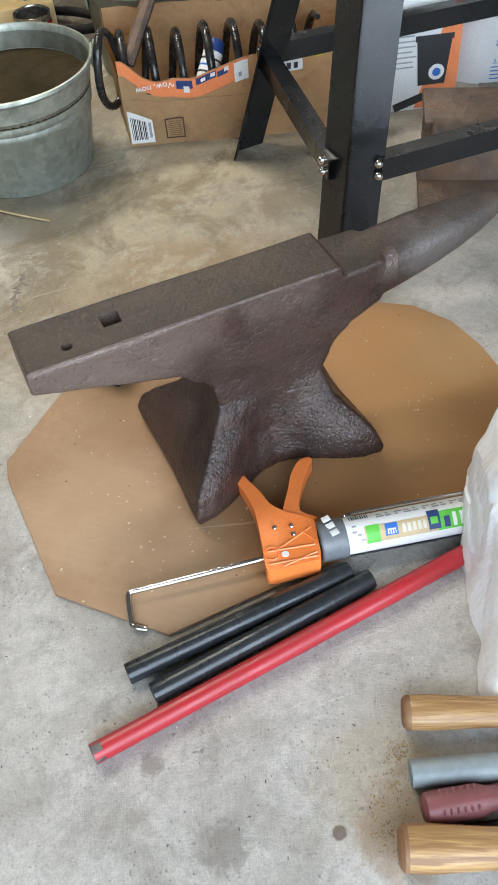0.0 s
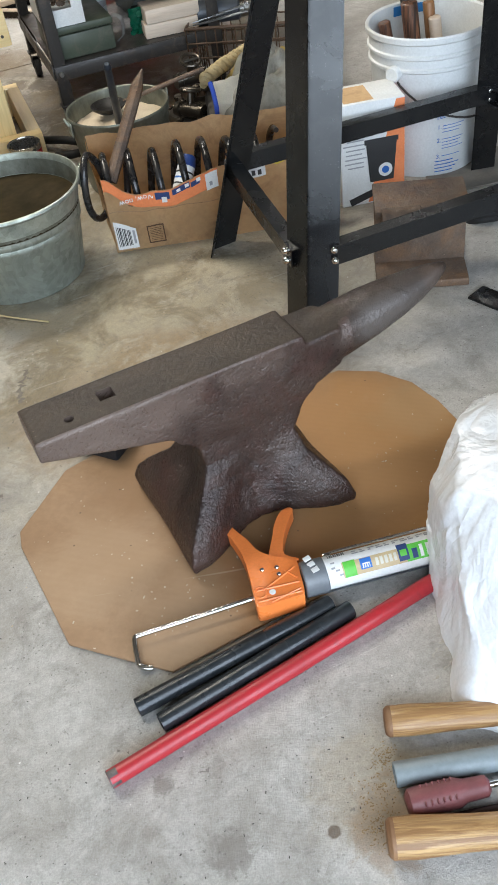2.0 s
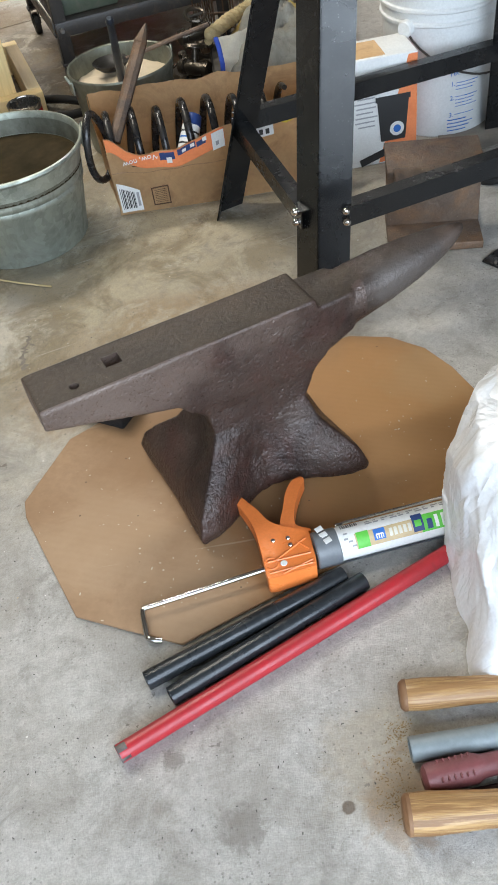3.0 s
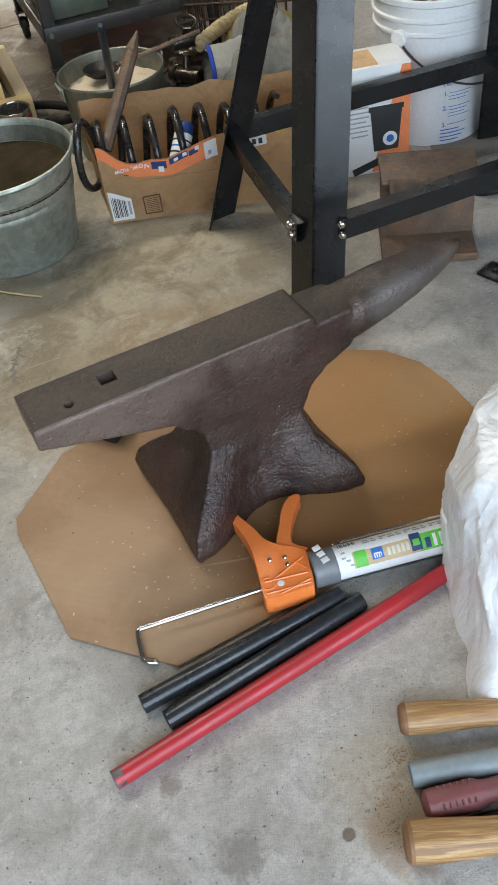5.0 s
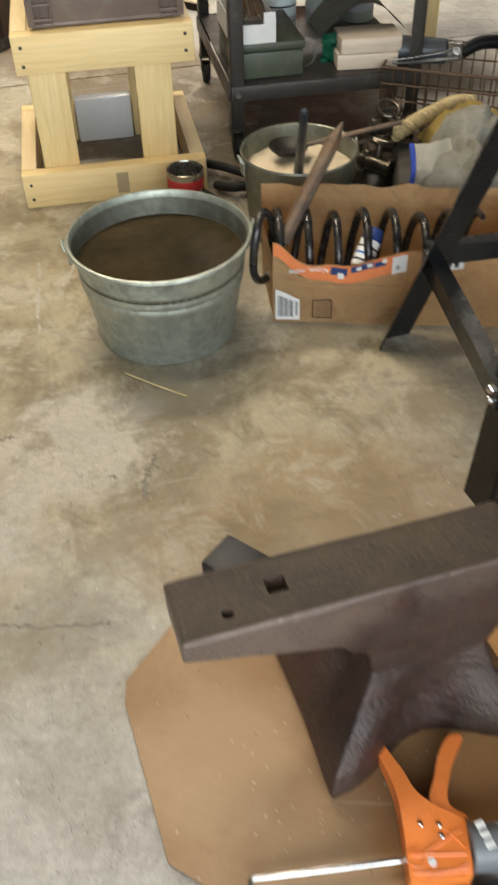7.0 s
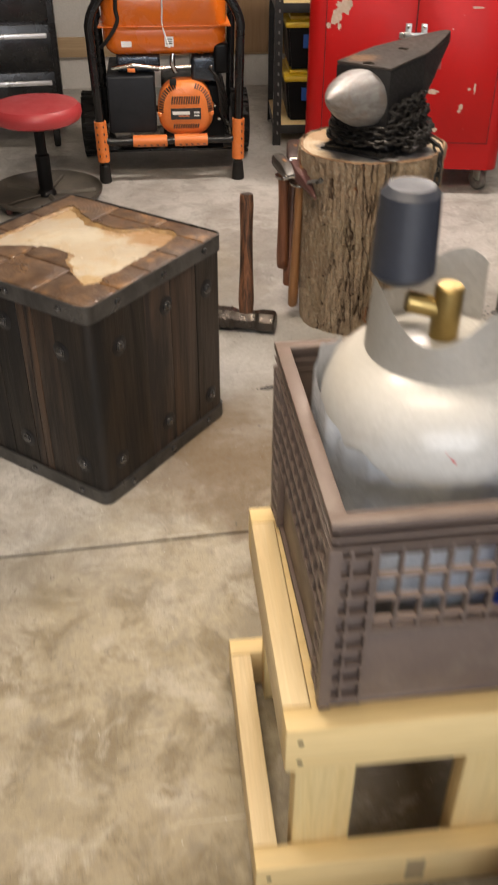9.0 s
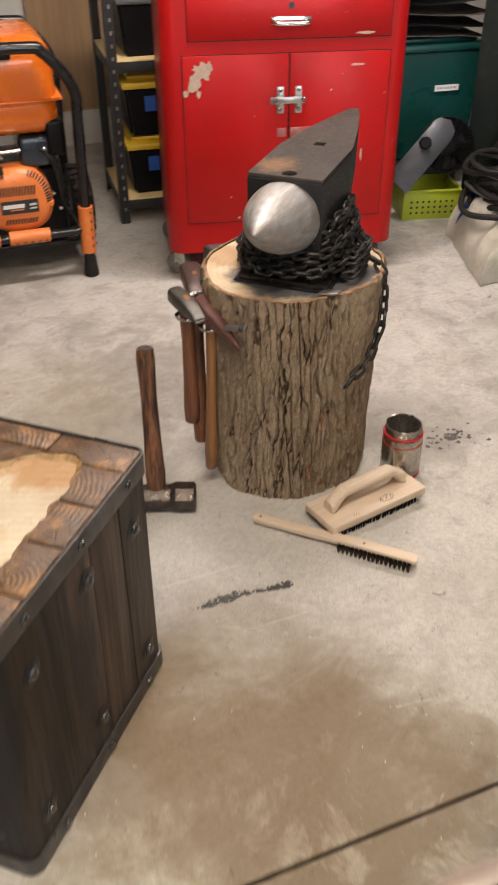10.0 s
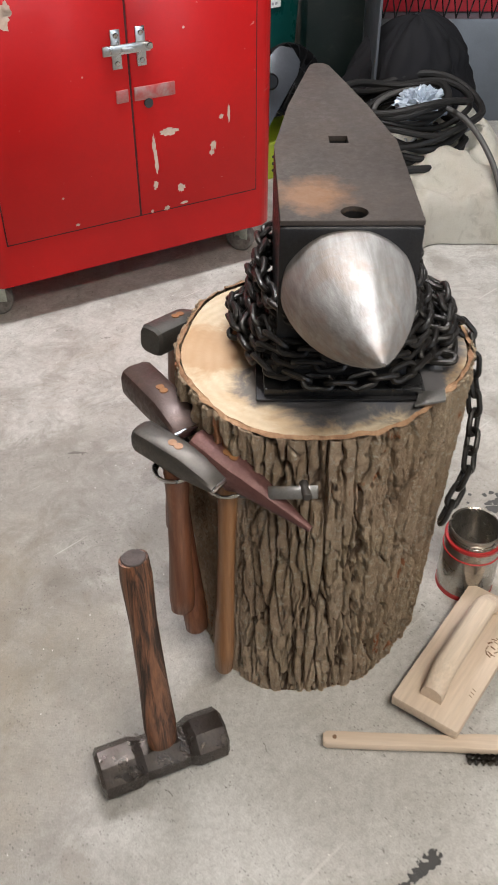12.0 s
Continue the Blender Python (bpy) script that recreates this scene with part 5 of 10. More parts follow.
# ---------- lettering ----------


def letters(name, body, size, mt, parent, m, depth=0.0004, bend=None, align='LEFT'):
    """Raised lettering in the built-in font; bend: the radius of a barrel that it is wrapped on."""
    cu = bpy.data.curves.new(name, 'FONT')
    cu.body, cu.size, cu.extrude, cu.align_x = body, size, depth, align
    tmp = new("tmp", cu)
    me = bpy.data.meshes.new_from_object(tmp.evaluated_get(bpy.context.evaluated_depsgraph_get()))
    bpy.data.objects.remove(tmp)
    if bend:
        for v in me.vertices:
            a = v.co.x / bend
            r = bend + v.co.z
            v.co = (r * math.sin(a), v.co.y, r * math.cos(a) - bend)
    me.materials.append(mt)
    ob = new(name, me)
    ob.parent = parent
    ob.matrix_local = m
    return ob


def patch(name, mt, parent, m, w, h, t=0.0006, label=""):
    """A thin printed or stuck-on field, in the local x and y of m."""
    bm = B()
    box(bm, (0, 0, t / 2), (w, h, t))
    return part(name, bm, mt, parent, label, m=m)


def front(x, y, z, rz=0.0):
    """Local pose on an upright face that looks to -y: x to the right, y up."""
    return pose(x, y, z, 90, 0, rz)


bm = B()
for k in range(3):
    box(bm, (-0.012 + 0.012 * k, 0, 0.0), (0.009, 0.011, 0.0006), 0.0002)
part("maker_mark", bm, WHITEP, gun, m=pose(0.020, 0.004, 0.0555, 6, 0, -75))

# ---------- galvanised tub ----------
tub = thing("wash_tub", "round galvanised steel tub of dirty quench water", "tub", m=pose(-0.474, 1.792, 0) @ Matrix.Diagonal((0.985, 0.985, 1.0, 1.0)))
bm = B()
lathe(bm, [(0, 0.012), (0.137, 0.012), (0.141, 0.0), (0.145, 0.002), (0.146, 0.014), (0.163, 0.125), (0.167, 0.131), (0.1675, 0.138), (0.1655, 0.143), (0.169, 0.149), (0.1695, 0.156), (0.168, 0.162), (0.179, 0.206),
           (0.184, 0.209), (0.186, 0.214), (0.184, 0.219), (0.180, 0.220), (0.177, 0.216), (0.176, 0.205), (0.144, 0.016), (0, 0.014)], 72)
bm.normal_update()
bmesh.ops.recalc_face_normals(bm, faces=bm.faces)
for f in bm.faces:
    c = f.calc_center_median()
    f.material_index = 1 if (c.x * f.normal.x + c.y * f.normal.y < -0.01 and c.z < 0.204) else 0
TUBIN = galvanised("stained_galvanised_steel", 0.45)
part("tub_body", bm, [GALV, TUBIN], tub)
bm = B()
lathe(bm, [(0, 0.170), (0.1695, 0.170), (0.1690, 0.162), (0, 0.162)], 64)
part("water", bm, WATER, tub, "brown still water")
for a in (-165, 15):
    ear = B()
    m = pose(0, 0, 0, 0, 0, a) @ pose(0.181, 0, 0.195)
    box(ear, (0, 0, 0), (0.006, 0.040, 0.034), 0.002, m)
    tube(ear, [m @ Vector(p) for p in curve_pts([(0.006, -0.014, 0.012), (0.010, -0.008, 0.026), (0.010, 0.008, 0.026), (0.006, 0.014, 0.012)], 4)], 0.003, 8)
    part("ear", ear, GALV, tub)
bm = B()
bail = []
for k in range(33):
    a = radians(15 - 180 * k / 32)
    r = 0.186 - 0.016 * math.sin(math.pi * k / 32)
    bail.append((r * math.cos(a), r * math.sin(a), 0.220 - 0.012 * math.sin(math.pi * k / 32)))
tube(bm, bail, 0.0033, 8)
part("bail", bm, GALV, tub, "wire bail lying on the rim")

# ---------- carton with a coil spring ----------
CTM = pose(-0.252, 1.815, 0, 0, 0, 1.0)
carton = thing("cardboard_box", "open torn cardboard box holding a black coil spring", "cardboard box", m=CTM)
CW, CD = 0.476, 0.190


def torn(n, x0, x1, z0, zt, y, t=0.004, seed=0.0, amp=0.012, bow=0.006):
    """An upright cardboard wall with a ragged upper edge, bowed outwards towards the top."""
    bm = B()
    sheet(bm, n, 6, lambda u, v: (x0 + (x1 - x0) * u, y + 0.003 * N(u * 3, v * 2, seed) - bow * v * math.sin(math.pi * (0.12 + 0.76 * u)), z0 + v * (zt(u) - z0 + amp * N(u * 9, seed, 0))))
    return solid(bm, t)


def front_top(u):
    """The worn front edge: high at the corner, sagging, and up again."""
    return 0.152 + 0.042 * math.exp(-(u / 0.075) ** 2) + 0.034 * step01((u - 0.33) / 0.22)


def step01(x):
    x = min(1.0, max(0.0, x))
    return x * x * (3 - 2 * x)


part("front_wall", torn(44, 0, CW, 0.001, front_top, 0.0, amp=0.008, bow=0.018), CARD, carton)
part("back_wall", torn(28, -0.034, CW, 0.001, lambda u: 0.219 - 0.006 * u, CD, seed=4.0, bow=-0.006), CARD, carton)
bm = torn(12, 0, CD, 0.001, lambda u: 0.165 + 0.055 * u, 0.0, seed=7.0, bow=-0.010)
part("side_wall", bm, CARD, carton, m=pose(0.001, 0.004, 0, 0, 0, 100))
part("side_wall", torn(12, 0, CD, 0.001, lambda u: 0.175 + 0.04 * u, 0.0, seed=9.0), CARD, carton, m=pose(CW, 0, 0, 0, 0, 90))
bm = B()
box(bm, (CW / 2, CD / 2, 0.003), (CW - 0.01, CD - 0.01, 0.005))
part("bottom", bm, CARD, carton)


def print_on_front(u0, u1, low, high, lift, n=24):
    """A printed field that follows the bowed front wall; low and high: heights as functions of u."""
    bm = B()

    def f(a, v):
        u = u0 + (u1 - u0) * a
        z = low(u) + (high(u) - low(u)) * v
        w = z / max(0.01, front_top(u))
        return (CW * u, 0.003 * N(u * 3, w * 2, 0.0) - 0.018 * w * math.sin(math.pi * (0.12 + 0.76 * u)) - 0.0042 - lift, z + w * 0.008 * N(u * 9, 0.0, 0))
    return sheet(bm, n, 4, f)


part("printed_band", print_on_front(0.004, 0.56, lambda u: front_top(u) - 0.030 - 0.012 * step01((u - 0.1) / 0.2), lambda u: front_top(u) - 0.0005, 0.0006, 40), ORANGEINK, carton, "orange printed band")
bm = print_on_front(0.005, 0.60, lambda u: 0.1085 - 0.004 * math.sin(5 * u), lambda u: 0.1105 - 0.004 * math.sin(5 * u), 0.0004)
part("crease", bm, CARDEDGE, carton)
letters("print", "Wow, now", 0.019, PAPER, carton, front(0.118, -0.0185, 0.150) @ pose(0, 0, 0, 0, 0, 187), 0.0003)
for u0, u1, d0, d1 in ((0.245, 0.315, 0.022, 0.004), (0.330, 0.42, 0.016, 0.002), (0.425, 0.47, 0.018, 0.006)):
    part("print_block", print_on_front(u0, u1, lambda u: front_top(u) - d0, lambda u: front_top(u) - d1, 0.0010, 8), NAVY, carton)
for u0, u1, d0, d1 in ((0.275, 0.300, 0.030, 0.016), (0.352, 0.372, 0.013, 0.006), (0.395, 0.415, 0.012, 0.004), (0.455, 0.475, 0.012, 0.003)):
    part("print_spot", print_on_front(u0, u1, lambda u: front_top(u) - d0, lambda u: front_top(u) - d1, 0.0014, 4), PAPER, carton)
part("label", print_on_front(0.498, 0.558, lambda u: front_top(u) - 0.045, lambda u: front_top(u) - 0.004, 0.0014, 4), PAPER, carton)
part("bar", print_on_front(0.515, 0.530, lambda u: front_top(u) - 0.036, lambda u: front_top(u) - 0.026, 0.0018, 2), INKGREY, carton)
lab = part("barcode_label", print_on_front(0.012, 0.118, lambda u: 0.010, lambda u: 0.086 - 0.22 * (u - 0.012), 0.0006, 8), PAPER, carton)
for k in range(10):
    u = 0.021 + 0.0072 * k
    part("bar", print_on_front(u, u + 0.0026 + 0.0014 * (k % 3), lambda q: 0.018, lambda q: 0.072 - 0.2 * (q - 0.02), 0.0010, 2), INK, lab)
part("print_line", print_on_front(0.098, 0.110, lambda u: 0.022, lambda u: 0.058, 0.0010, 2), INKGREY, lab)
BROWNINK = plain("brown_print", (0.13, 0.07, 0.035), None, 0.8)
for u0, u1, z0, z1 in ((0.172, 0.258, 0.062, 0.0655), (0.172, 0.258, 0.0165, 0.020), (0.172, 0.178, 0.0165, 0.0655), (0.252, 0.258, 0.0165, 0.0655)):
    part("print_frame", print_on_front(u0, u1, lambda u: z0, lambda u: z1, 0.0006, 4), BROWNINK, carton)
for k in range(8):
    part("print_line", print_on_front(0.186, 0.244, lambda u: 0.024 + 0.0046 * k, lambda u: 0.0252 + 0.0046 * k, 0.0006, 3), BROWNINK, carton)
for u0, u1, z0, z1 in ((0.108, 0.128, 0.122, 0.1245), (0.126, 0.130, 0.122, 0.134)):
    part("print_line", print_on_front(u0, u1, lambda u: z0, lambda u: z1, 0.0006, 2), BROWNINK, carton)
lab = part("label", print_on_front(0.655, 0.790, lambda u: 0.146 + 0.02 * (u - 0.65), lambda u: 0.172 + 0.02 * (u - 0.65), 0.0010, 8), PAPER, carton)
for k in range(4):
    part("print_line", print_on_front(0.662 + 0.030 * k, 0.680 + 0.030 * k, lambda u: 0.153, lambda u: 0.166, 0.0014, 2), INK, lab)
part("sticker", print_on_front(0.815, 0.885, lambda u: 0.170 + 0.16 * abs(u - 0.85), lambda u: 0.186, 0.0010, 6), plain("yellow_print", (0.75, 0.60, 0.05)), carton)

SPRINGM = plain("black_spring_enamel", (0.012, 0.012, 0.013), (0.030, 0.028, 0.027), 0.26, 0.2, 26, 200, 0.08, dirt=(0.09, 0.075, 0.06), dirt_amt=0.35)
bm = B()
coil = []
for k in range(7 * 26 + 10):
    a = 2 * math.pi * k / 26 - 0.6
    x = -0.018 + 0.0590 * k / 26
    lift = 0.006 * math.sin(2.1 * k / 26)
    coil.append((x + 0.004 * math.sin(a), 0.094 + 0.078 * math.cos(a), 0.109 + lift - 0.006 * max(0.0, 1 - k / 20) + 0.091 * math.sin(a)))
tube(bm, coil, lambda t: 0.0088 if 0.01 < t < 0.99 else 0.006, 12)
single("coil_spring", bm, SPRINGM, "black enamelled coil spring lying along an open carton", "coil spring", m=CTM)
bm = B()
tube(bm, [(0.052 * math.cos(w), 0.004 * math.sin(2 * w), 0.085 + 0.080 * math.sin(w)) for w in (2 * math.pi * k / 30 for k in range(30))], 0.0085, 12, True)
single("steel_ring", bm, SPRINGM, "black enamelled steel ring hung over the carton's end", "steel ring", m=pose(-0.268, 1.868, 0.072, 0, -10, 70))
bm = B()
cyl(bm, (0, 0, 0), (0, 0, 0.060), 0.021, seg=20, bev=0.002)
tin = thing("spray_can", "small blue and white can beside a coil spring", "can", m=CTM @ pose(0.176, 0.022, 0.122, -40, 28, 0))
part("can_body", bm, PAPER, tin)
bm = B()
cyl(bm, (0, 0, 0.058), (0, 0, 0.085), 0.0215, 0.018, seg=20, bev=0.002)
part("lid", bm, plain("blue_cap", (0.02, 0.05, 0.20)), tin)
for k in range(3):
    wb = B()
    cyl(wb, (0, 0, 0.012 + 0.014 * k), (0, 0, 0.016 + 0.014 * k), 0.0213, seg=20)
    part("print_line", wb, INK if k != 1 else BLUEINK, tin)


def pointed_bar(name, p, q, r, tipn, mt, label, seg=4, headr=None):
    m, n = along(p, q)
    bm = B()
    prof = [(0, 0), (r, 0), (r, n - tipn), (r * 1.06, n - tipn + 0.001), (r * 0.15, n), (0, n)]
    lathe(bm, prof, seg, m)
    return single(name, bm, mt, label, "steel bar", angle=30)


pointed_bar("rusty_stake", (-0.236, 1.872, 0.156), (-0.124, 2.020, 0.349), 0.0150, 0.045, RUSTY, "rusty pointed steel bar leaning out of a box", 8)

# ---------- pail of sand ----------
pail = thing("sand_pail", "galvanised pail filled with tan sand", "pail", m=pose(-0.219, 2.218, 0) @ Matrix.Diagonal((0.97, 0.97, 1.17, 1.0)))
bm = B()
lathe(bm, [(0, 0.01), (0.115, 0.01), (0.118, 0.0), (0.120, 0.004), (0.134, 0.150), (0.139, 0.166), (0.141, 0.171), (0.139, 0.175), (0.135, 0.173), (0.131, 0.150), (0.118, 0.014), (0, 0.014)], 56)
part("pail_body", bm, GALVOLD, pail)
bm = B()
sheet(bm, 24, 40, lambda u, v: (0.131 * u * math.cos(2 * math.pi * v), 0.131 * u * math.sin(2 * math.pi * v), 0.134 + 0.012 * N(u * 3 * math.cos(2 * math.pi * v), u * 3 * math.sin(2 * math.pi * v), 2) + 0.012 * (1 - u)))
part("sand", bm, SAND, pail, "tan sand")
for a in (-160, 25):
    ear = B()
    m = pose(0, 0, 0, 0, 0, a) @ pose(0.139, 0, 0.150)
    box(ear, (0, 0, 0), (0.005, 0.032, 0.030), 0.002, m)
    tube(ear, [m @ Vector(p) for p in curve_pts([(0.004, -0.010, 0.010), (0.010, 0, 0.024), (0.004, 0.010, 0.010)], 5)], 0.003, 8)
    part("ear", ear, GALV, pail)
BLUESTEEL = plain("blued_steel", (0.055, 0.065, 0.085), (0.035, 0.042, 0.055), 0.38, 0.6, 12, 160, 0.1)
punch = thing("steel_punch", "long blue-black steel punch stuck in sand", "punch", (0, 0, 0))
bm = B()
cyl(bm, (-0.218, 2.180, 0.155), (-0.202, 2.022, 0.364), 0.0115, 0.0085, seg=16, bev=0.001)
part("shaft", bm, BLUESTEEL, punch)
bm = B()
cyl(bm, (-0.2021, 2.023, 0.362), (-0.2012, 2.014, 0.374), 0.010, 0.007, seg=16, bev=0.002)
part("head", bm, BLUESTEEL, punch)
ladle = thing("iron_ladle", "black iron ladle lying on sand", "ladle", (-0.244, 2.240, 0.178))
bm = B()
lathe(bm, [(0, 0.0), (0.030, 0.004), (0.045, 0.016), (0.047, 0.022), (0.043, 0.020), (0.028, 0.009), (0, 0.006)], 28)
part("bowl", bm, CHAIN, ladle)
bm = B()
tube(bm, [(0.040, 0.01, 0.018), (0.10, 0.03, 0.026), (0.20, 0.055, 0.042), (0.26, 0.07, 0.050)], 0.006, 8)
part("handle", bm, RUSTY, ladle)

# ---------- tins ----------


def paint_can(at, r, h, body, label, band=None, name="tin_can", rim=None, group=""):
    can = thing(name, label, "can", at, group=group)
    bm = B()
    lathe(bm, [(0, 0.004), (r * 0.96, 0.004), (r * 0.98, 0.0), (r, 0.001), (r, 0.004), (r * 0.985, 0.007), (r * 0.985, h - 0.018), (r * 0.96, h - 0.012), (r * 0.985, h - 0.006), (r, h), (r * 0.97, h + 0.001), (r * 0.93, h - 0.002),
               (r * 0.93, h - 0.008), (r * 0.95, h - 0.012), (r * 0.95, 0.008), (0, 0.008)], 40)
    cb = part("can_body", bm, body, can)
    if rim:
        bm = B()
        lathe(bm, [(r * 0.99, h - 0.020), (r * 1.012, h - 0.006), (r * 1.012, h + 0.001), (r * 0.99, h + 0.002), (r * 0.94, h + 0.0015), (r * 0.925, h - 0.004), (r * 0.94, h - 0.01)], 40)
        part("rim", bm, rim, can)
    for z0, z1, mt in band or ():
        bm = B()
        lathe(bm, [(r * 0.985, z0), (r * 0.995, z0 + 0.0008), (r * 0.995, z1 - 0.0008), (r * 0.985, z1)], 40)
        part("printed_band", bm, mt, cb)
    return can


REDINK = plain("red_print", (0.50, 0.03, 0.03), (0.42, 0.025, 0.025), 0.45)
TINPLATE = plain("old_tinplate", (0.50, 0.48, 0.44), (0.36, 0.33, 0.29), 0.28, 0.9, 14, 160, 0.05, dirt=(0.20, 0.14, 0.09), dirt_amt=0.3)
paint_can((-0.504, 2.305, 0), 0.046, 0.105, TINPLATE, "small open tin can with a red band by a wooden stand", [(0.060, 0.088, REDINK), (0.0, 0.02, REDINK)])

# ---------- pine stand ----------
PM = pose(-0.914, 2.275, 0, 0, 0, 15.8)
ps = thing("timber_stand", "new pine two-by-four stand carrying a plastic crate", "wooden stand", m=PM)
T, W = 0.038, 0.089


def board(name, c, s, mt, parent=None):
    bm = B()
    box(bm, (0, 0, 0), s, 0.003)
    return part(name, bm, mt, parent or ps, m=pose(*c))


bw, bd = 0.468, 0.458
fbd = [board("base_board", (bw / 2, T / 2, W / 2), (bw, T, W), PINE), board("base_board", (bw / 2, bd - T / 2, W / 2), (bw, T, W), PINE)]
PINEY = wood("pine_side", (0.80, 0.66, 0.41), (0.72, 0.55, 0.30), 1, 26, 0.55, (0.68, 0.52, 0.29), 0.12, vary=0.08)
for x in (T / 2, bw - T / 2):
    board("base_board", (x, bd / 2, W / 2), (T, bd - 2 * T - 0.002, W), PINEY)
for x in (0.104, 0.356):
    for y in (T * 1.5 + 0.001, bd - T * 1.5 - 0.001):
        board("post", (x, y, 0.203), (W, T, 0.404), PINEV)
tx0, tx1, ty0, ty1, tz = 0.037, 0.455, 0.0, 0.452, 0.3755
fbd.append(board("top_board", ((tx0 + tx1) / 2, ty0 + T / 2, tz), (tx1 - tx0, T, W), PINE))
board("top_board", ((tx0 + tx1) / 2, ty1 - T / 2, tz), (tx1 - tx0, T, W), PINE)
for x in (tx0 + T / 2, tx1 - T / 2):
    board("side_rail", (x, (ty0 + ty1) / 2, tz), (T, ty1 - ty0 - 2 * T - 0.002, W), PINEY)
bm = B()
box(bm, ((tx0 + tx1) / 2, (ty0 + ty1) / 2, tz + W / 2 - 0.012), (tx1 - tx0 - 2 * T - 0.002, ty1 - ty0 - 2 * T - 0.002, 0.018))
part("top_panel", bm, PINE, ps)
for k, (x, y, z) in enumerate([(0.02, 0, 0.024), (0.02, 0, 0.062), (bw - 0.02, 0, 0.03), (bw - 0.02, 0, 0.065), (tx0 + 0.02, ty0, tz - 0.024), (tx0 + 0.02, ty0, tz + 0.018), (tx1 - 0.02, ty0, tz - 0.018), (tx1 - 0.02, ty0, tz + 0.02)]):
    bm = B()
    cyl(bm, (x, y + 0.002, z), (x, y - 0.0008, z), 0.0042, seg=12)
    part("screw", bm, DARKSTEEL, ps)
patch("grade_stamp", plain("stamp_ink", (0.33, 0.25, 0.15), (0.42, 0.32, 0.18), 0.7, 0, 60, 300), ps, front(0.250, -0.0002, 0.045), 0.030, 0.055, 0.0004)
bm = B()
box(bm, (0.230, 0.390, 0.062), (0.158, 0.040, 0.124), 0.006)
single("white_box", bm, WHITEP, "white plastic box stored under the wooden stand", "box", m=PM)

# ---------- plastic crate ----------
CRATE = plain("brown_grey_crate_plastic", (0.175, 0.130, 0.108), (0.135, 0.098, 0.082), 0.46, 0, 7, 200, 0.08, dirt=(0.22, 0.18, 0.15), dirt_amt=0.3)
CRM = pose(-0.842, 2.322, 0.4205, 0, 0, 17.0)
crate = thing("plastic_crate", "brown-grey plastic crate with grid sides on a pine stand", "crate", m=CRM)
cw, cd, ch = 0.358, 0.418, 0.325
bm = B()
box(bm, (cw / 2, cd / 2, 0.006), (cw - 0.012, cd - 0.012, 0.010), 0.003)
part("bottom", bm, CRATE, crate)


def crate_end(y, s):
    bm = B()
    box(bm, (cw / 2, y, 0.072), (cw - 0.11, 0.005, 0.130), 0.001)
    box(bm, (cw / 2, y, 0.140), (cw - 0.10, 0.014, 0.006), 0.001)
    part("end_panel", bm, CRATE, crate)
    for k in range(9):
        crate_bar((0.060 + k * (cw - 0.12) / 8, y, 0.208), (0.005 if s < 0 else 0.013, 0.010, 0.140))
    for k in range(4):
        crate_bar((cw / 2, y, 0.158 + 0.037 * k), (cw - 0.11, 0.0092, 0.005 if s < 0 else 0.013))


def crate_bar(c, s):
    bm = B()
    box(bm, (0, 0, 0), s, 0.001, None, 1)
    part("bar", bm, CRATE, crate, m=pose(*c))


def crate_side(x):
    """A plain sunk panel below, a deep grid above."""
    bm = B()
    box(bm, (x + (0.004 if x < 0.1 else -0.004), cd / 2, 0.072), (0.005, cd - 0.11, 0.130), 0.001)
    part("side_panel", bm, CRATE, crate)
    n, rows = 10, 4
    for k in range(n + 1):
        crate_bar((x, 0.055 + k * (cd - 0.11) / n, 0.215), (0.018, 0.0036, 0.152))
    for k in range(rows + 1):
        crate_bar((x, cd / 2, 0.140 + k * 0.1400 / rows), (0.0186, cd - 0.10, 0.0042))


crate_end(0.010, -1), crate_end(cd - 0.010, 1), crate_side(0.011), crate_side(cw - 0.011)
for x in (0.028, cw - 0.028):
    for y in (0.028, cd - 0.028):
        bm = B()
        sx, sy = (1 if x < 0.1 else -1), (1 if y < 0.1 else -1)
        box(bm, (x, y - sy * 0.014, 0.145), (0.056, 0.004, 0.278), 0.001)
        box(bm, (x - sx * 0.014, y, 0.145), (0.004, 0.056, 0.278), 0.001)
        for k in range(9):
            box(bm, (x - sx * 0.001, y - sy * 0.022, 0.020 + 0.031 * k), (0.053, 0.012, 0.005), 0.001)
            box(bm, (x - sx * 0.022, y - sy * 0.001, 0.020 + 0.031 * k), (0.012, 0.053, 0.005), 0.001)
        for o in (-0.026, 0.0, 0.026):
            box(bm, (x + o, y - sy * 0.021, 0.145), (0.004, 0.012, 0.277), 0.001)
            box(bm, (x - sx * 0.021, y + o, 0.145), (0.012, 0.004, 0.277), 0.001)
        part("corner_post", bm, CRATE, crate)
bm = B()
for z, o, h, w in ((ch - 0.006, 0.0, 0.012, 0.021), (ch - 0.026, -0.001, 0.005, 0.018), (ch - 0.042, -0.001, 0.005, 0.018)):
    for c, e in (((cw / 2, w / 2 - o), (cw + 2 * o, w)), ((cw / 2, cd - w / 2 + o), (cw + 2 * o, w)), ((w / 2 - o, cd / 2), (w, cd + 2 * o - 0.001)), ((cw - w / 2 + o, cd / 2), (w, cd + 2 * o - 0.001))):
        box(bm, (*c, z), (*e, h - (0.0006 if e[0] < e[1] else 0)), 0.0018)
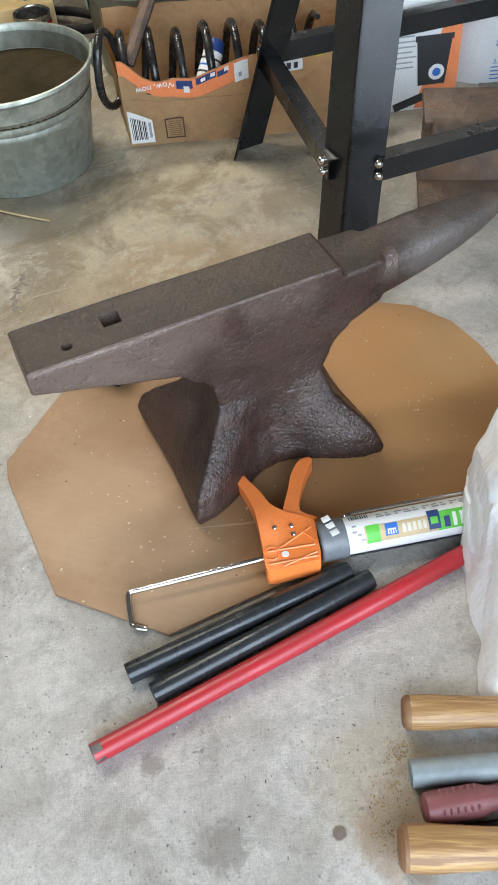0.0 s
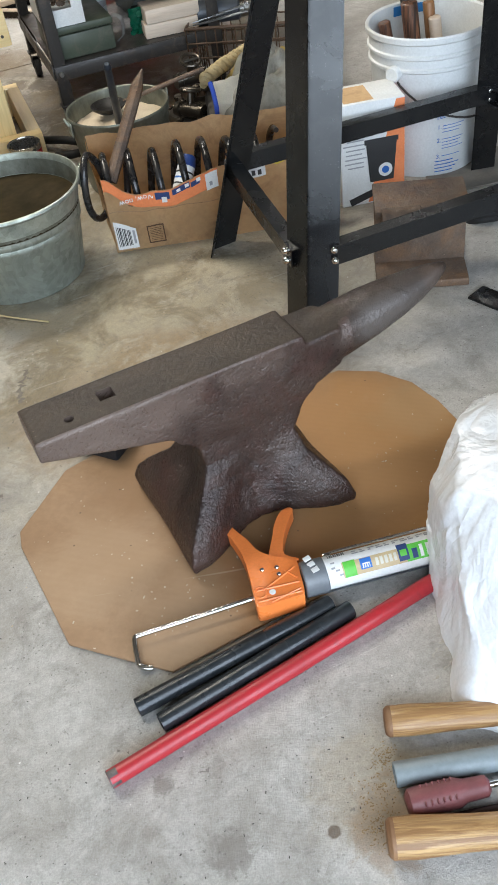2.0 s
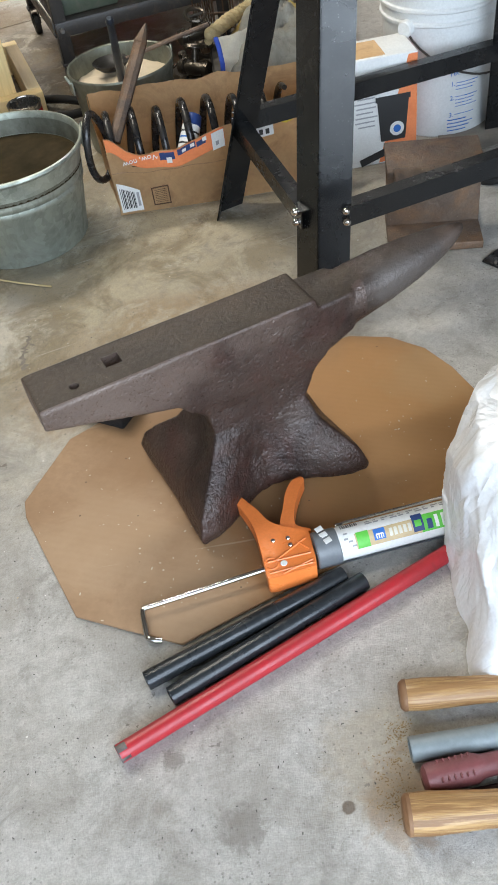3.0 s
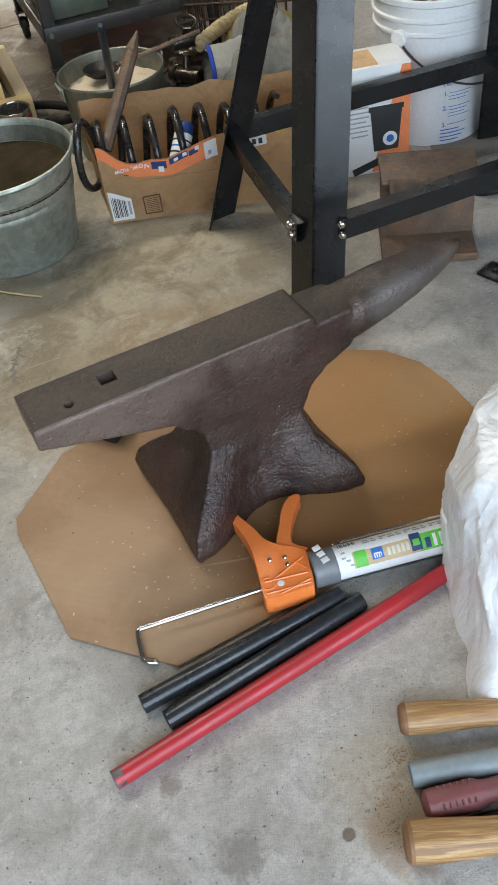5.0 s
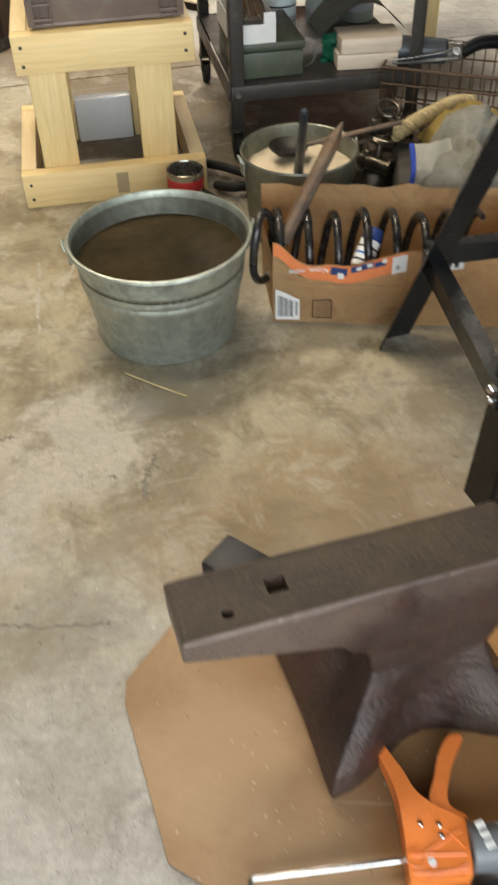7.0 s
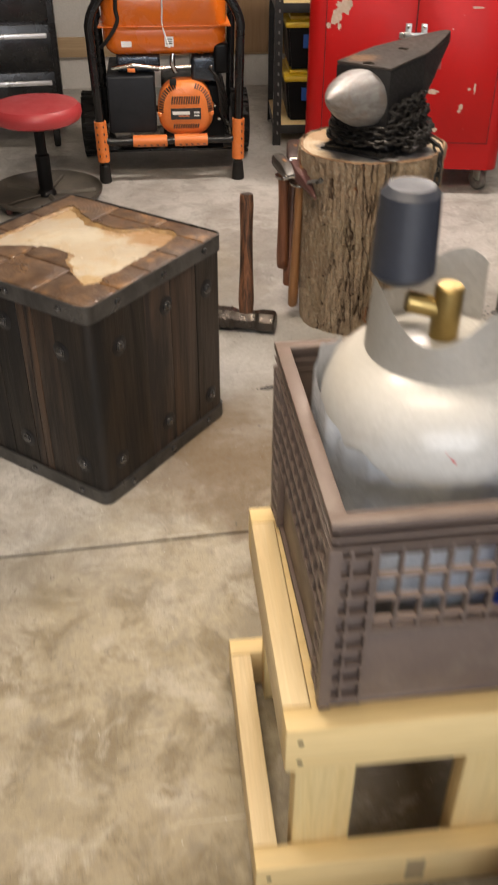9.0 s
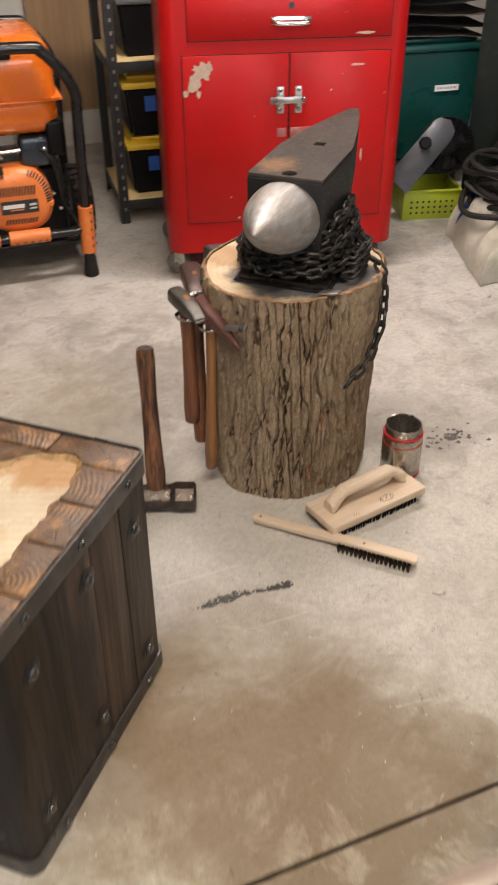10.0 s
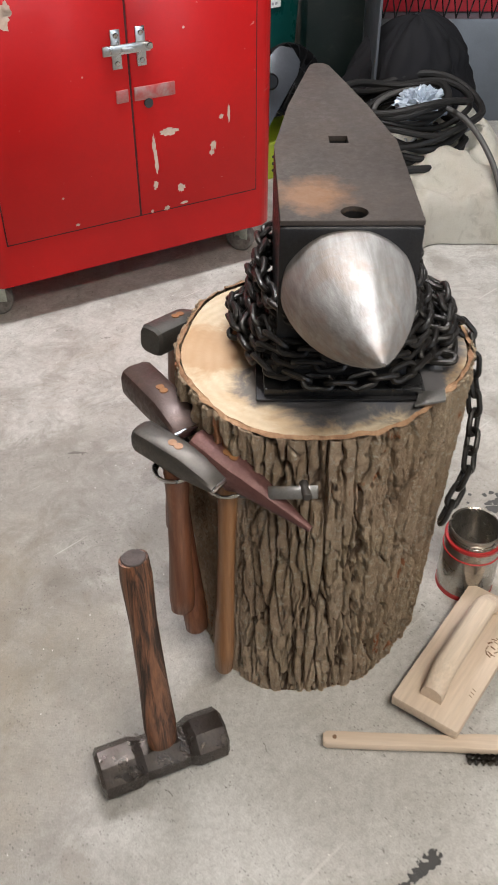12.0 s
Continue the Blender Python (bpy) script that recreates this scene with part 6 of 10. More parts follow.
for c, e in (((cw / 2, 0.014), (cw - 0.02, 0.003)), ((cw / 2, cd - 0.014), (cw - 0.02, 0.003)), ((0.014, cd / 2), (0.003, cd - 0.02)), ((cw - 0.014, cd / 2), (0.003, cd - 0.02))):
    box(bm, (*c, ch - 0.026), (*e, 0.036))
part("rim", bm, CRATE, crate)

# gas cylinder standing in the crate
TANKW = plain("white_cylinder_enamel", (0.60, 0.59, 0.56), (0.50, 0.49, 0.46), 0.30, 0, 5, 160, 0.04, coat=0.2, dirt=(0.45, 0.40, 0.33), dirt_amt=0.2)
tank = thing("gas_cylinder", "white gas cylinder with a collar standing in a crate", "gas cylinder", m=CRM @ pose(0.180, 0.215, 0.012) @ Matrix.Diagonal((1.0, 1.0, 1.14, 1.0)))
bm = B()
lathe(bm, [(0, 0.0), (0.10, 0.0), (0.10, 0.01), (0.138, 0.035), (0.150, 0.075), (0.150, 0.270), (0.147, 0.300), (0.136, 0.328), (0.112, 0.350), (0.070, 0.365), (0.03, 0.369), (0, 0.370)], 64)
part("shell", bm, TANKW, tank)
bm = B()
n = 40
pr, qr = [], []
for k in range(n + 1):
    a = radians(40 + 280 * k / n)
    hgt = 0.440 - 0.045 * (0.5 + 0.5 * math.cos(3 * a))
    pr.append((0.098 * math.cos(a), 0.098 * math.sin(a), 0.340))
    qr.append((0.092 * math.cos(a), 0.092 * math.sin(a), hgt))
va, vb = [bm.verts.new(p) for p in pr], [bm.verts.new(p) for p in qr]
for k in range(n):
    bm.faces.new((va[k], va[k + 1], vb[k + 1], vb[k]))
solid(bm, 0.004)
part("collar", bm, TANKW, tank)
bm = B()
cyl(bm, (0, 0, 0.36), (0, 0, 0.43), 0.018, seg=20, bev=0.003)
cyl(bm, (0, 0, 0.40), (-0.05, 0.01, 0.41), 0.012, seg=16, bev=0.002)
part("valve", bm, plain("brass", (0.45, 0.32, 0.12), None, 0.35, 0.9), tank)
bm = B()
cyl(bm, (-0.052, 0.030, 0.430), (-0.052, 0.030, 0.530), 0.040, 0.036, seg=24, bev=0.008)
part("knob", bm, plain("slate_knob", (0.035, 0.040, 0.055), None, 0.45), tank, "dark slate plastic knob")
patch("warning_mark", REDINK, tank, pose(-0.02, -0.139, 0.300, 70, 0, 0) @ pose(0, 0, 0.004, 0, 0, 45), 0.016, 0.016)
WRAP = plain("cloudy_wrap_film", (0.74, 0.77, 0.80), (0.62, 0.66, 0.72), 0.22, 0, 14, 90, 0.3, 0.004, spec=0.6)


def skirt_pt(u, v):
    a = radians(130 + 170 * u)
    r = 0.153 + 0.016 * (1 - v) + 0.007 * abs(N(u * 9, v * 1.5, 1)) + 0.004 * N(u * 22, v * 5, 2)
    top = 0.325 + 0.035 * math.sin(5 * u + 1) + 0.012 * N(u * 12, 0, 4)
    return (min(0.330, max(0.026, 0.180 + r * math.cos(a))), max(0.022, 0.215 + r * math.sin(a)), 0.02 + top * v)


bm = B()
sheet(bm, 80, 24, skirt_pt)
single("plastic_wrap", solid(bm, 0.001), WRAP, "cloudy blue-white plastic film round a gas cylinder", "plastic film", m=CRM, angle=40)
bm = B()
sheet(bm, 30, 24, lambda u, v: (0.262 + 0.075 * (u - 0.5) + 0.006 * N(u * 4, v * 4, 1), 0.030 + 0.020 * math.sin(6 * u) * v + 0.012 * N(u * 5, v * 5, 9), 0.015 + 0.29 * v + 0.01 * math.sin(9 * u)))
single("blue_bag", solid(bm, 0.012), plain("glossy_blue_plastic", (0.015, 0.09, 0.50), (0.012, 0.07, 0.40), 0.3), "blue plastic bag tucked into a crate", "plastic bag", m=CRM)

# ---------- steel cart ----------
CM = pose(-0.414, 2.582, 0, 0, 0, 16.0)
cart = thing("steel_cart", "dark grey welded steel cart on casters, its shelf loaded", "cart", m=CM)
KW, KD, KS = 0.52, 0.60, 0.200
for x in (0.0, KW):
    for y in (0.0, KD):
        sx, sy = (1 if x == 0 else -1), (1 if y == 0 else -1)
        bm = B()
        box(bm, (x + sx * 0.018, y + sy * 0.002, 0.43), (0.036, 0.004, 0.70), 0.001)
        box(bm, (x + sx * 0.002, y + sy * 0.018, 0.43), (0.004, 0.036, 0.70), 0.001)
        part("leg", bm, DARKSTEEL, cart)
        bm = B()
        box(bm, (x + sx * 0.015, y + sy * 0.015, 0.083), (0.040, 0.040, 0.006), 0.001)
        box(bm, (x + sx * 0.015 - 0.013, y + sy * 0.015, 0.058), (0.003, 0.030, 0.050), 0.001)
        box(bm, (x + sx * 0.015 + 0.013, y + sy * 0.015, 0.058), (0.003, 0.030, 0.050), 0.001)
        cs = part("caster", bm, DARKSTEEL, cart)
        bm = B()
        cyl(bm, (x + sx * 0.015 - 0.010, y + sy * 0.015, 0.033), (x + sx * 0.015 + 0.010, y + sy * 0.015, 0.033), 0.033, seg=24, bev=0.003)
        part("wheel", bm, RUBBER, cs)
bm = B()
box(bm, (KW / 2, KD / 2, KS - 0.003), (KW - 0.01, KD - 0.01, 0.005))
part("shelf", bm, DARKSTEEL, cart)
for c, s in (((KW / 2, -0.003, KS - 0.020), (KW, 0.005, 0.040)), ((KW / 2, KD + 0.003, KS - 0.020), (KW, 0.005, 0.040)), ((-0.003, KD / 2, KS - 0.020), (0.005, KD - 0.01, 0.040)), ((KW + 0.003, KD / 2, KS - 0.020), (0.005, KD - 0.01, 0.040))):
    bm = B()
    box(bm, c, s, 0.001)
    part("shelf_edge", bm, DARKSTEEL, cart)
for c, s in (((KW / 2, -0.006, 0.70), (KW + 0.03, 0.005, 0.19)), ((KW / 2, KD + 0.006, 0.70), (KW + 0.03, 0.005, 0.19)), ((-0.012, KD / 2, 0.70), (0.005, KD, 0.19)), ((KW + 0.012, KD / 2, 0.70), (0.005, KD, 0.19)), ((KW / 2, KD / 2, 0.615), (KW, KD, 0.005)), ((KW / 2, -0.012, 0.612), (KW + 0.03, 0.012, 0.030))):
    bm = B()
    box(bm, c, s, 0.001)
    part("pan_side", bm, DARKSTEEL, cart)
for x, z in ((0.016, 0.612), (0.016, KS - 0.02)):
    bm = B()
    cyl(bm, (x, -0.004, z), (x, -0.020, z), 0.007, seg=12, bev=0.002)
    part("bolt", bm, ZINC, cart)

# what stands on its shelf
AMMO = plain("olive_green_enamel", (0.075, 0.090, 0.060), (0.058, 0.070, 0.046), 0.5, 0, 9, 200, 0.1, dirt=(0.14, 0.12, 0.09), dirt_amt=0.35)
am = thing("ammunition_box", "low olive green steel box on the cart's shelf", "steel box", m=CM @ pose(0.015, 0.030, KS))
bm = B()
box(bm, (0.095, 0.13, 0.035), (0.185, 0.255, 0.068), 0.006)
part("box_body", bm, AMMO, am)
bm = B()
box(bm, (0.095, 0.13, 0.082), (0.192, 0.262, 0.022), 0.006)
part("lid", bm, AMMO, am)
bm = B()
tube(bm, curve_pts([(0.196, 0.02, 0.09), (0.215, 0.00, 0.08), (0.222, 0.03, 0.03), (0.205, 0.05, 0.006)], 6), 0.006, 8, flat=0.35)
part("strap", bm, plain("grey_webbing", (0.22, 0.21, 0.19), None, 0.8), am)
wc = thing("white_carton", "small white open carton of rusty tools", "carton", m=CM @ pose(0.010, 0.028, KS + 0.094))
bm = B()
for x0, x1, z1 in ((0.0, 0.030, 0.070), (0.030, 0.085, 0.046), (0.085, 0.115, 0.074)):
    box(bm, ((x0 + x1) / 2, 0.0, z1 / 2), (x1 - x0, 0.003, z1))
for c, s in (((0.0, 0.11, 0.03), (0.003, 0.22, 0.06)), ((0.115, 0.11, 0.03), (0.003, 0.22, 0.06)), ((0.057, 0.22, 0.03), (0.115, 0.003, 0.06)), ((0.057, 0.11, 0.002), (0.115, 0.22, 0.003))):
    box(bm, c, s)
part("carton_shell", bm, PAPER, wc)
for k in range(7):
    p = (0.020 + 0.012 * k, 0.020 + 0.02 * (k % 3), 0.050 + 0.006 * (k % 2))
    q = (0.030 + 0.010 * k, 0.20, 0.075 - 0.006 * (k % 4))
    bm = B()
    tube(bm, [p, ((p[0] + q[0]) / 2, (p[1] + q[1]) / 2, 0.082), q], 0.008, 8)
    single("rusty_tool", bm, RUSTY, "rusty forged tool in a white carton", "tool", "tools in the carton", m=CM @ pose(0.010, 0.028, KS + 0.094))
PALE = plain("pale_blue_label", (0.58, 0.64, 0.65), (0.46, 0.52, 0.53), 0.45, 0, 10, 120, 0.05, dirt=(0.25, 0.22, 0.18), dirt_amt=0.4)
TINRIM = plain("rusty_rim", (0.24, 0.18, 0.12), (0.16, 0.11, 0.07), 0.4, 0.8)
for x, y, r, h, mt in ((0.215, 0.40, 0.052, 0.135, PALE), (0.365, 0.46, 0.054, 0.130, plain("grey_green_label", (0.34, 0.38, 0.34), (0.22, 0.25, 0.22), 0.5)), (0.470, 0.45, 0.050, 0.125, plain("olive_label", (0.26, 0.29, 0.23), None, 0.5))):
    pc = paint_can(CM @ Vector((x, y, KS)), r, h, mt, "used paint can on the cart's steel shelf", [(0.03, 0.05, INKGREY), (0.075, 0.080, INK)], "paint_can", TINRIM, "paint cans")
for k in range(2):
    bm = B()
    box(bm, (0, 0, 0), (0.165, 0.105, 0.040), 0.003)
    single("wood_block", bm, BEECH, "pale sawn wooden block stacked on the cart", "wood block", "blocks on the cart", m=CM @ pose(0.385 + 0.006 * k, 0.085, KS + 0.0205 + 0.041 * k, 0, 0, -6 + 3 * k))
bm = B()
sheet(bm, 24, 8, lambda u, v: (0.27 + 0.24 * u, 0.11 + 0.16 * v, KS + 0.030 + 0.115 * math.sin(math.pi * (0.10 + 0.80 * u))))
single("felt_sheet", solid(bm, 0.004), plain("grey_felt", (0.33, 0.315, 0.265), (0.25, 0.24, 0.20), 0.9), "bent grey felt sheet on the cart's shelf", "felt sheet", m=CM)
GREENFOIL = plain("green_foil", (0.01, 0.23, 0.11), (0.01, 0.15, 0.08), 0.3, 0.2)
bm = B()
sheet(bm, 16, 16, lambda u, v: (0.270 + 0.05 * u + 0.01 * N(u * 6, v * 6, 2), 0.10 + 0.012 * N(u * 5, v * 5, 4), KS + 0.004 + 0.075 * v))
single("green_foil", solid(bm, 0.006), GREENFOIL, "crumpled shiny green packet beside wooden blocks", "packet", m=CM)
# a hose end and a rod that hang below the pan
bm = B()
tube(bm, [(-0.035, 0.50, 0.62), (-0.035, 0.50, 0.46), (-0.033, 0.50, 0.36)], 0.014, 12)
single("hanging_tool", bm, RUSTY, "brown steel bar hanging from the cart's pan", "steel bar", m=CM)
bm = B()
cyl(bm, (0.285, 0.45, 0.61), (0.285, 0.45, 0.50), 0.016, seg=16, bev=0.002)
cyl(bm, (0.285, 0.45, 0.575), (0.250, 0.43, 0.585), 0.007, seg=12)
single("drain_valve", bm, RUSTY, "rusty drain pipe under the cart's pan", "valve", m=CM)
# pine bench behind the cart
pb = thing("pine_bench", "low pale pine plank bench behind the cart", "bench", m=CM @ pose(0.14, 0.66, 0))
for c, s in (((0.38, 0, 0.31), (0.76, 0.038, 0.11)), ((0.38, 0.13, 0.345), (0.76, 0.22, 0.03))):
    board("plank", c, s, PINE, pb)
for x in (0.1, 0.66):
    board("leg", (x, 0.06, 0.165), (0.06, 0.07, 0.33), PINEV, pb)

# ---------- wire basket and its load ----------
BASK = plain("brown_wire", (0.14, 0.085, 0.050), (0.10, 0.060, 0.036), 0.5, 0.2)
BM_ = pose(-0.02, 2.68, 0, 0, 0, -14)
wb = thing("wire_basket", "brown wire basket of power tools on the concrete", "basket", m=BM_)
kw, kd, kh = 0.36, 0.24, 0.22


def wire(p, q, r):
    bm = B()
    tube(bm, [p, q], r, 6)
    part("wire", bm, BASK, wb)


for y in (0, kd):
    for k in range(13):
        wire((k * kw / 12, y, 0.006), (k * kw / 12, y, kh), 0.0022)
    for k in range(6):
        wire((0, y, 0.008 + k * (kh - 0.008) / 5), (kw, y, 0.008 + k * (kh - 0.008) / 5), 0.0028)
for x in (0, kw):
    for k in range(9):
        wire((x, k * kd / 8, 0.006), (x, k * kd / 8, kh), 0.0022)
    for k in range(6):
        wire((x, 0, 0.008 + k * (kh - 0.008) / 5), (x, kd, 0.008 + k * (kh - 0.008) / 5), 0.0028)
bm = B()
tube(bm, [(0, 0, kh), (kw, 0, kh), (kw, kd, kh), (0, kd, kh)], 0.005, 8, True)
part("rim_wire", bm, BASK, wb)
bm = B()
box(bm, (kw / 2, kd / 2, 0.006), (kw, kd, 0.004))
part("floor_mesh", bm, BASK, wb)
SLATE = plain("slate_tool_body", (0.075, 0.085, 0.100), (0.055, 0.062, 0.075), 0.4, 0.2)
gr = thing("angle_grinder", "slate grey power grinder lying in a basket", "power tool", m=BM_ @ pose(0.02, 0.10, 0.205, 0, 0, 8))
bm = B()
cyl(bm, (0.0, 0, 0.03), (0.13, 0.0, 0.03), 0.036, 0.032, seg=24, bev=0.004)
part("motor_housing", bm, SLATE, gr)
bm = B()
cyl(bm, (0.13, 0, 0.03), (0.17, 0, 0.032), 0.026, 0.024, seg=20, bev=0.003)
cyl(bm, (0.155, -0.02, 0.03), (0.155, -0.07, 0.055), 0.011, seg=14, bev=0.002)
part("gear_head", bm, ZINC, gr)
bm = B()
tube(bm, curve_pts([(0.17, 0, 0.03), (0.22, 0.02, 0.05), (0.30, 0.05, 0.045)], 6), 0.018, 12)
part("grip", bm, BLACKPLASTIC, gr)
ds = thing("steel_shears", "grey steel shears lying over a basket rim", "shears", m=BM_ @ pose(0.02, 0.02, 0.225, 0, -8, 14))
for s in (-1, 1):
    bm = B()
    prism(bm, [(0, 0.003 * s), (0.10, 0.010 * s), (0.17, 0.018 * s), (0.17, 0.030 * s), (0.09, 0.022 * s), (0.02, 0.010 * s)], 0.002 * s, 0.002 * s + 0.004, 0.001)
    part("blade", bm, plain("shear_steel", (0.28, 0.28, 0.28), None, 0.35, 0.8) if s < 0 else bpy.data.materials["shear_steel"], ds)

# dark fittings in front of the basket
for k, (x, y, z, a) in enumerate(((-0.075, 2.50, 0.05, 20), (-0.035, 2.44, 0.045, 75), (-0.01, 2.40, 0.04, -40), (-0.055, 2.40, 0.10, 110), (0.0, 2.47, 0.105, 10), (-0.03, 2.52, 0.125, 60))):
    bm = B()
    tube(bm, [(0.028 * math.cos(w), 0.020 * math.sin(w), 0.004 * math.sin(2 * w)) for w in (2 * math.pi * i / 16 for i in range(16))], 0.0095, 8, True)
    cyl(bm, (0.026, -0.028, 0), (0.026, 0.028, 0.002), 0.012, seg=14, bev=0.002)
    single("steel_fitting", bm, plain("dark_bronze", (0.10, 0.085, 0.065), (0.06, 0.05, 0.04), 0.32, 0.8) if k == 0 else bpy.data.materials["dark_bronze"], "dark oily steel fitting in a heap", "fitting", "heap of fittings", m=pose(x, y, z, 30 + 17 * k, 20 * (k % 3), a))
for p, rz, tilt in (((-0.022, 2.385, 0.185), 25, 20), ((-0.035, 2.320, 0.120), -35, -15)):
    gv = thing("gate_valve", "dark oily bronze gate valve on a heap of fittings", "valve", m=pose(*p, tilt, 0, rz), group="heap of fittings")
    bm = B()
    lathe(bm, [(0, -0.045), (0.019, -0.045), (0.021, -0.030), (0.015, -0.026), (0.020, 0.0), (0.015, 0.026), (0.021, 0.030), (0.019, 0.045), (0, 0.045)], 20, pose(0, 0, 0, 0, 90, 0))
    part("valve_body", bm, bpy.data.materials["dark_bronze"], gv)
    bm = B()
    cyl(bm, (0, 0, 0.01), (0, 0, 0.050), 0.011, 0.008, seg=14, bev=0.002)
    part("bonnet", bm, bpy.data.materials["dark_bronze"], gv)
    bm = B()
    tube(bm, [(0.026 * math.cos(w), 0.026 * math.sin(w), 0.054) for w in (2 * math.pi * i / 20 for i in range(20))], 0.005, 8, True)
    tube(bm, [(-0.026, 0, 0.054), (0.026, 0, 0.054)], 0.004, 6)
    part("handwheel", bm, bpy.data.materials["dark_bronze"], gv)
bm = B()
cyl(bm, (-0.035, 2.40, 0.0), (-0.035, 2.40, 0.090), 0.085, 0.070, seg=24, bev=0.008)
single("steel_flange", bm, bpy.data.materials["dark_bronze"], "heavy dark flange under a heap of fittings", "flange")

# ---------- gloves and rope ----------


def cloth(name, label, cat, mt, c, sx, sy, h, rz, seed, lump=0.4, nx=40, ny=32, thick=0.006):
    def f(u, v):
        x, y = (u - 0.5) * 2, (v - 0.5) * 2
        e = max(0.0, 1 - abs(x) ** 2.6) ** 0.5 * max(0.0, 1 - abs(y) ** 2.6) ** 0.5
        z = h * e * (0.75 + lump * N(x * 1.7 + seed, y * 1.7, seed) + 0.25 * abs(N(x * 4, y * 4 + seed, 3))) + 0.004
        return (sx * x * (1 + 0.10 * N(y * 2, seed, 1)), sy * y * (1 + 0.14 * N(x * 2, seed, 5)), max(0.004, z))
    bm = B()
    sheet(bm, nx, ny, f)
    return single(name, solid(bm, thick), mt, label, cat, m=pose(*c, 0, 0, rz), angle=60)


LEATHER = plain("grey_white_leather", (0.46, 0.44, 0.38), (0.30, 0.285, 0.24), 0.8, 0, 11, 140, 0.25, dirt=(0.15, 0.135, 0.11), dirt_amt=0.5)
YELLOWL = plain("yellow_leather", (0.55, 0.42, 0.13), (0.42, 0.31, 0.09), 0.8, 0, 12, 140, 0.25)
CREAM = plain("cream_cotton", (0.70, 0.66, 0.55), (0.58, 0.53, 0.43), 0.9, 0, 12, 300, 0.3)
bm = B()
box(bm, (0.16, 2.25, 0.07), (0.30, 0.34, 0.14), 0.02)
single("storage_box", bm, plain("dark_box", (0.05, 0.045, 0.04), None, 0.8), "dark box under a heap of work gloves", "box", m=pose(0, 0, 0))
cloth("work_glove", "grey-white leather work glove on a heap", "glove", LEATHER, (0.170, 2.21, 0.135), 0.110, 0.15, 0.150, -12, 2.0)
cloth("work_glove", "yellow leather work glove on a heap", "glove", YELLOWL, (0.19, 2.40, 0.135), 0.10, 0.08, 0.10, 20, 5.0)
gl = thing("work_glove", "cream cotton glove with a blue cuff", "glove", (0.030, 2.100, 0.132), 4.0)


def cuff_pt(u, v):
    """The open cuff, standing on its edge, rolls back into the heap."""
    return (0.088 * u + 0.006 * math.sin(3 * v), 0.030 * u * u + 0.075 * max(0.0, v - 0.55) + 0.005 * N(u * 5, v * 5, 2), 0.004 + 0.118 * v ** 0.85 + 0.006 * N(u * 4, v * 3, 6))


bm = B()
sheet(bm, 24, 24, cuff_pt)
part("cuff", solid(bm, 0.006), CREAM, gl, angle=60)
bm = B()
tube(bm, [cuff_pt(0, k / 12) for k in range(13)], 0.006, 8)
part("blue_binding", bm, plain("blue_binding", (0.02, 0.06, 0.36), None, 0.7), gl)
ROPE = plain("straw_rope", (0.56, 0.45, 0.25), (0.42, 0.33, 0.17), 0.9, 0, 30, 400, 0.5)
rp = thing("rope", "thick straw-coloured twisted rope in a loose heap", "rope", (0.06, 2.52, 0.14))
for s in range(3):
    bm = B()
    base = curve_pts([(-0.05, -0.15, 0.035), (0.0, -0.11, 0.050), (0.05, -0.06, 0.055), (0.10, -0.01, 0.055), (0.15, 0.03, 0.04)], 14)
    tube(bm, [p + Vector((0, 0.010 * math.cos(i * 0.55 + s * 2.1), 0.010 * math.sin(i * 0.55 + s * 2.1))) for i, p in enumerate(base)], 0.011, 8)
    part("strand", bm, ROPE, rp)

# ---------- white bucket, filter box, beam ----------
bk = thing("plastic_bucket", "white plastic bucket of wooden tool handles", "bucket", (0.565, 2.090, 0), -8)
BH, BR = 0.345, 0.143
bm = B()
lathe(bm, [(0, 0.003), (0.120, 0.003), (0.125, 0.0), (0.127, 0.004), (0.1385, 0.262), (0.1445, 0.266), (0.1445, 0.272), (0.1400, 0.275), (0.1405, 0.292), (0.1465, 0.296), (0.1465, 0.302), (0.1420, 0.305), (0.1425, 0.326), (0.1495, 0.331), (0.150, 0.342),
           (0.147, 0.346), (0.141, 0.343), (0.137, 0.320), (0.122, 0.008), (0, 0.008)], 64)
part("bucket_body", bm, WHITEP, bk)
bm = B()
m = pose(0, 0, 0, 0, 0, -128) @ pose(0.147, 0, 0.262)
cyl(bm, m @ Vector((-0.008, 0, 0)), m @ Vector((0.010, 0, 0)), 0.019, seg=20, bev=0.003)
part("handle_boss", bm, WHITEP, bk)
bm = B()
hp = []
for k in range(25):
    a = radians(-128 + 180 * k / 24 * 0.98)
    r = 0.150 + 0.012 * math.sin(math.pi * k / 24)
    hp.append((r * math.cos(a), r * math.sin(a), 0.262 - 0.115 * math.sin(math.pi * k / 24) ** 0.8))
tube(bm, hp, 0.0026, 8)
part("wire_handle", bm, DARKSTEEL, bk)
for k, (body, z, sz) in enumerate((("recommenda", 0.152, 0.019), ("1.", 0.127, 0.016), ("2.", 0.092, 0.016), ("3.", 0.050, 0.016))):
    r = 0.1275 + 0.0115 * z / 0.262 + 0.0002
    letters("print", body, sz, BLUEINK, bk, pose(0, 0, z, 90, 0, 20) @ pose(-0.035 if k else -0.037, 0, r), 0.0003, r)
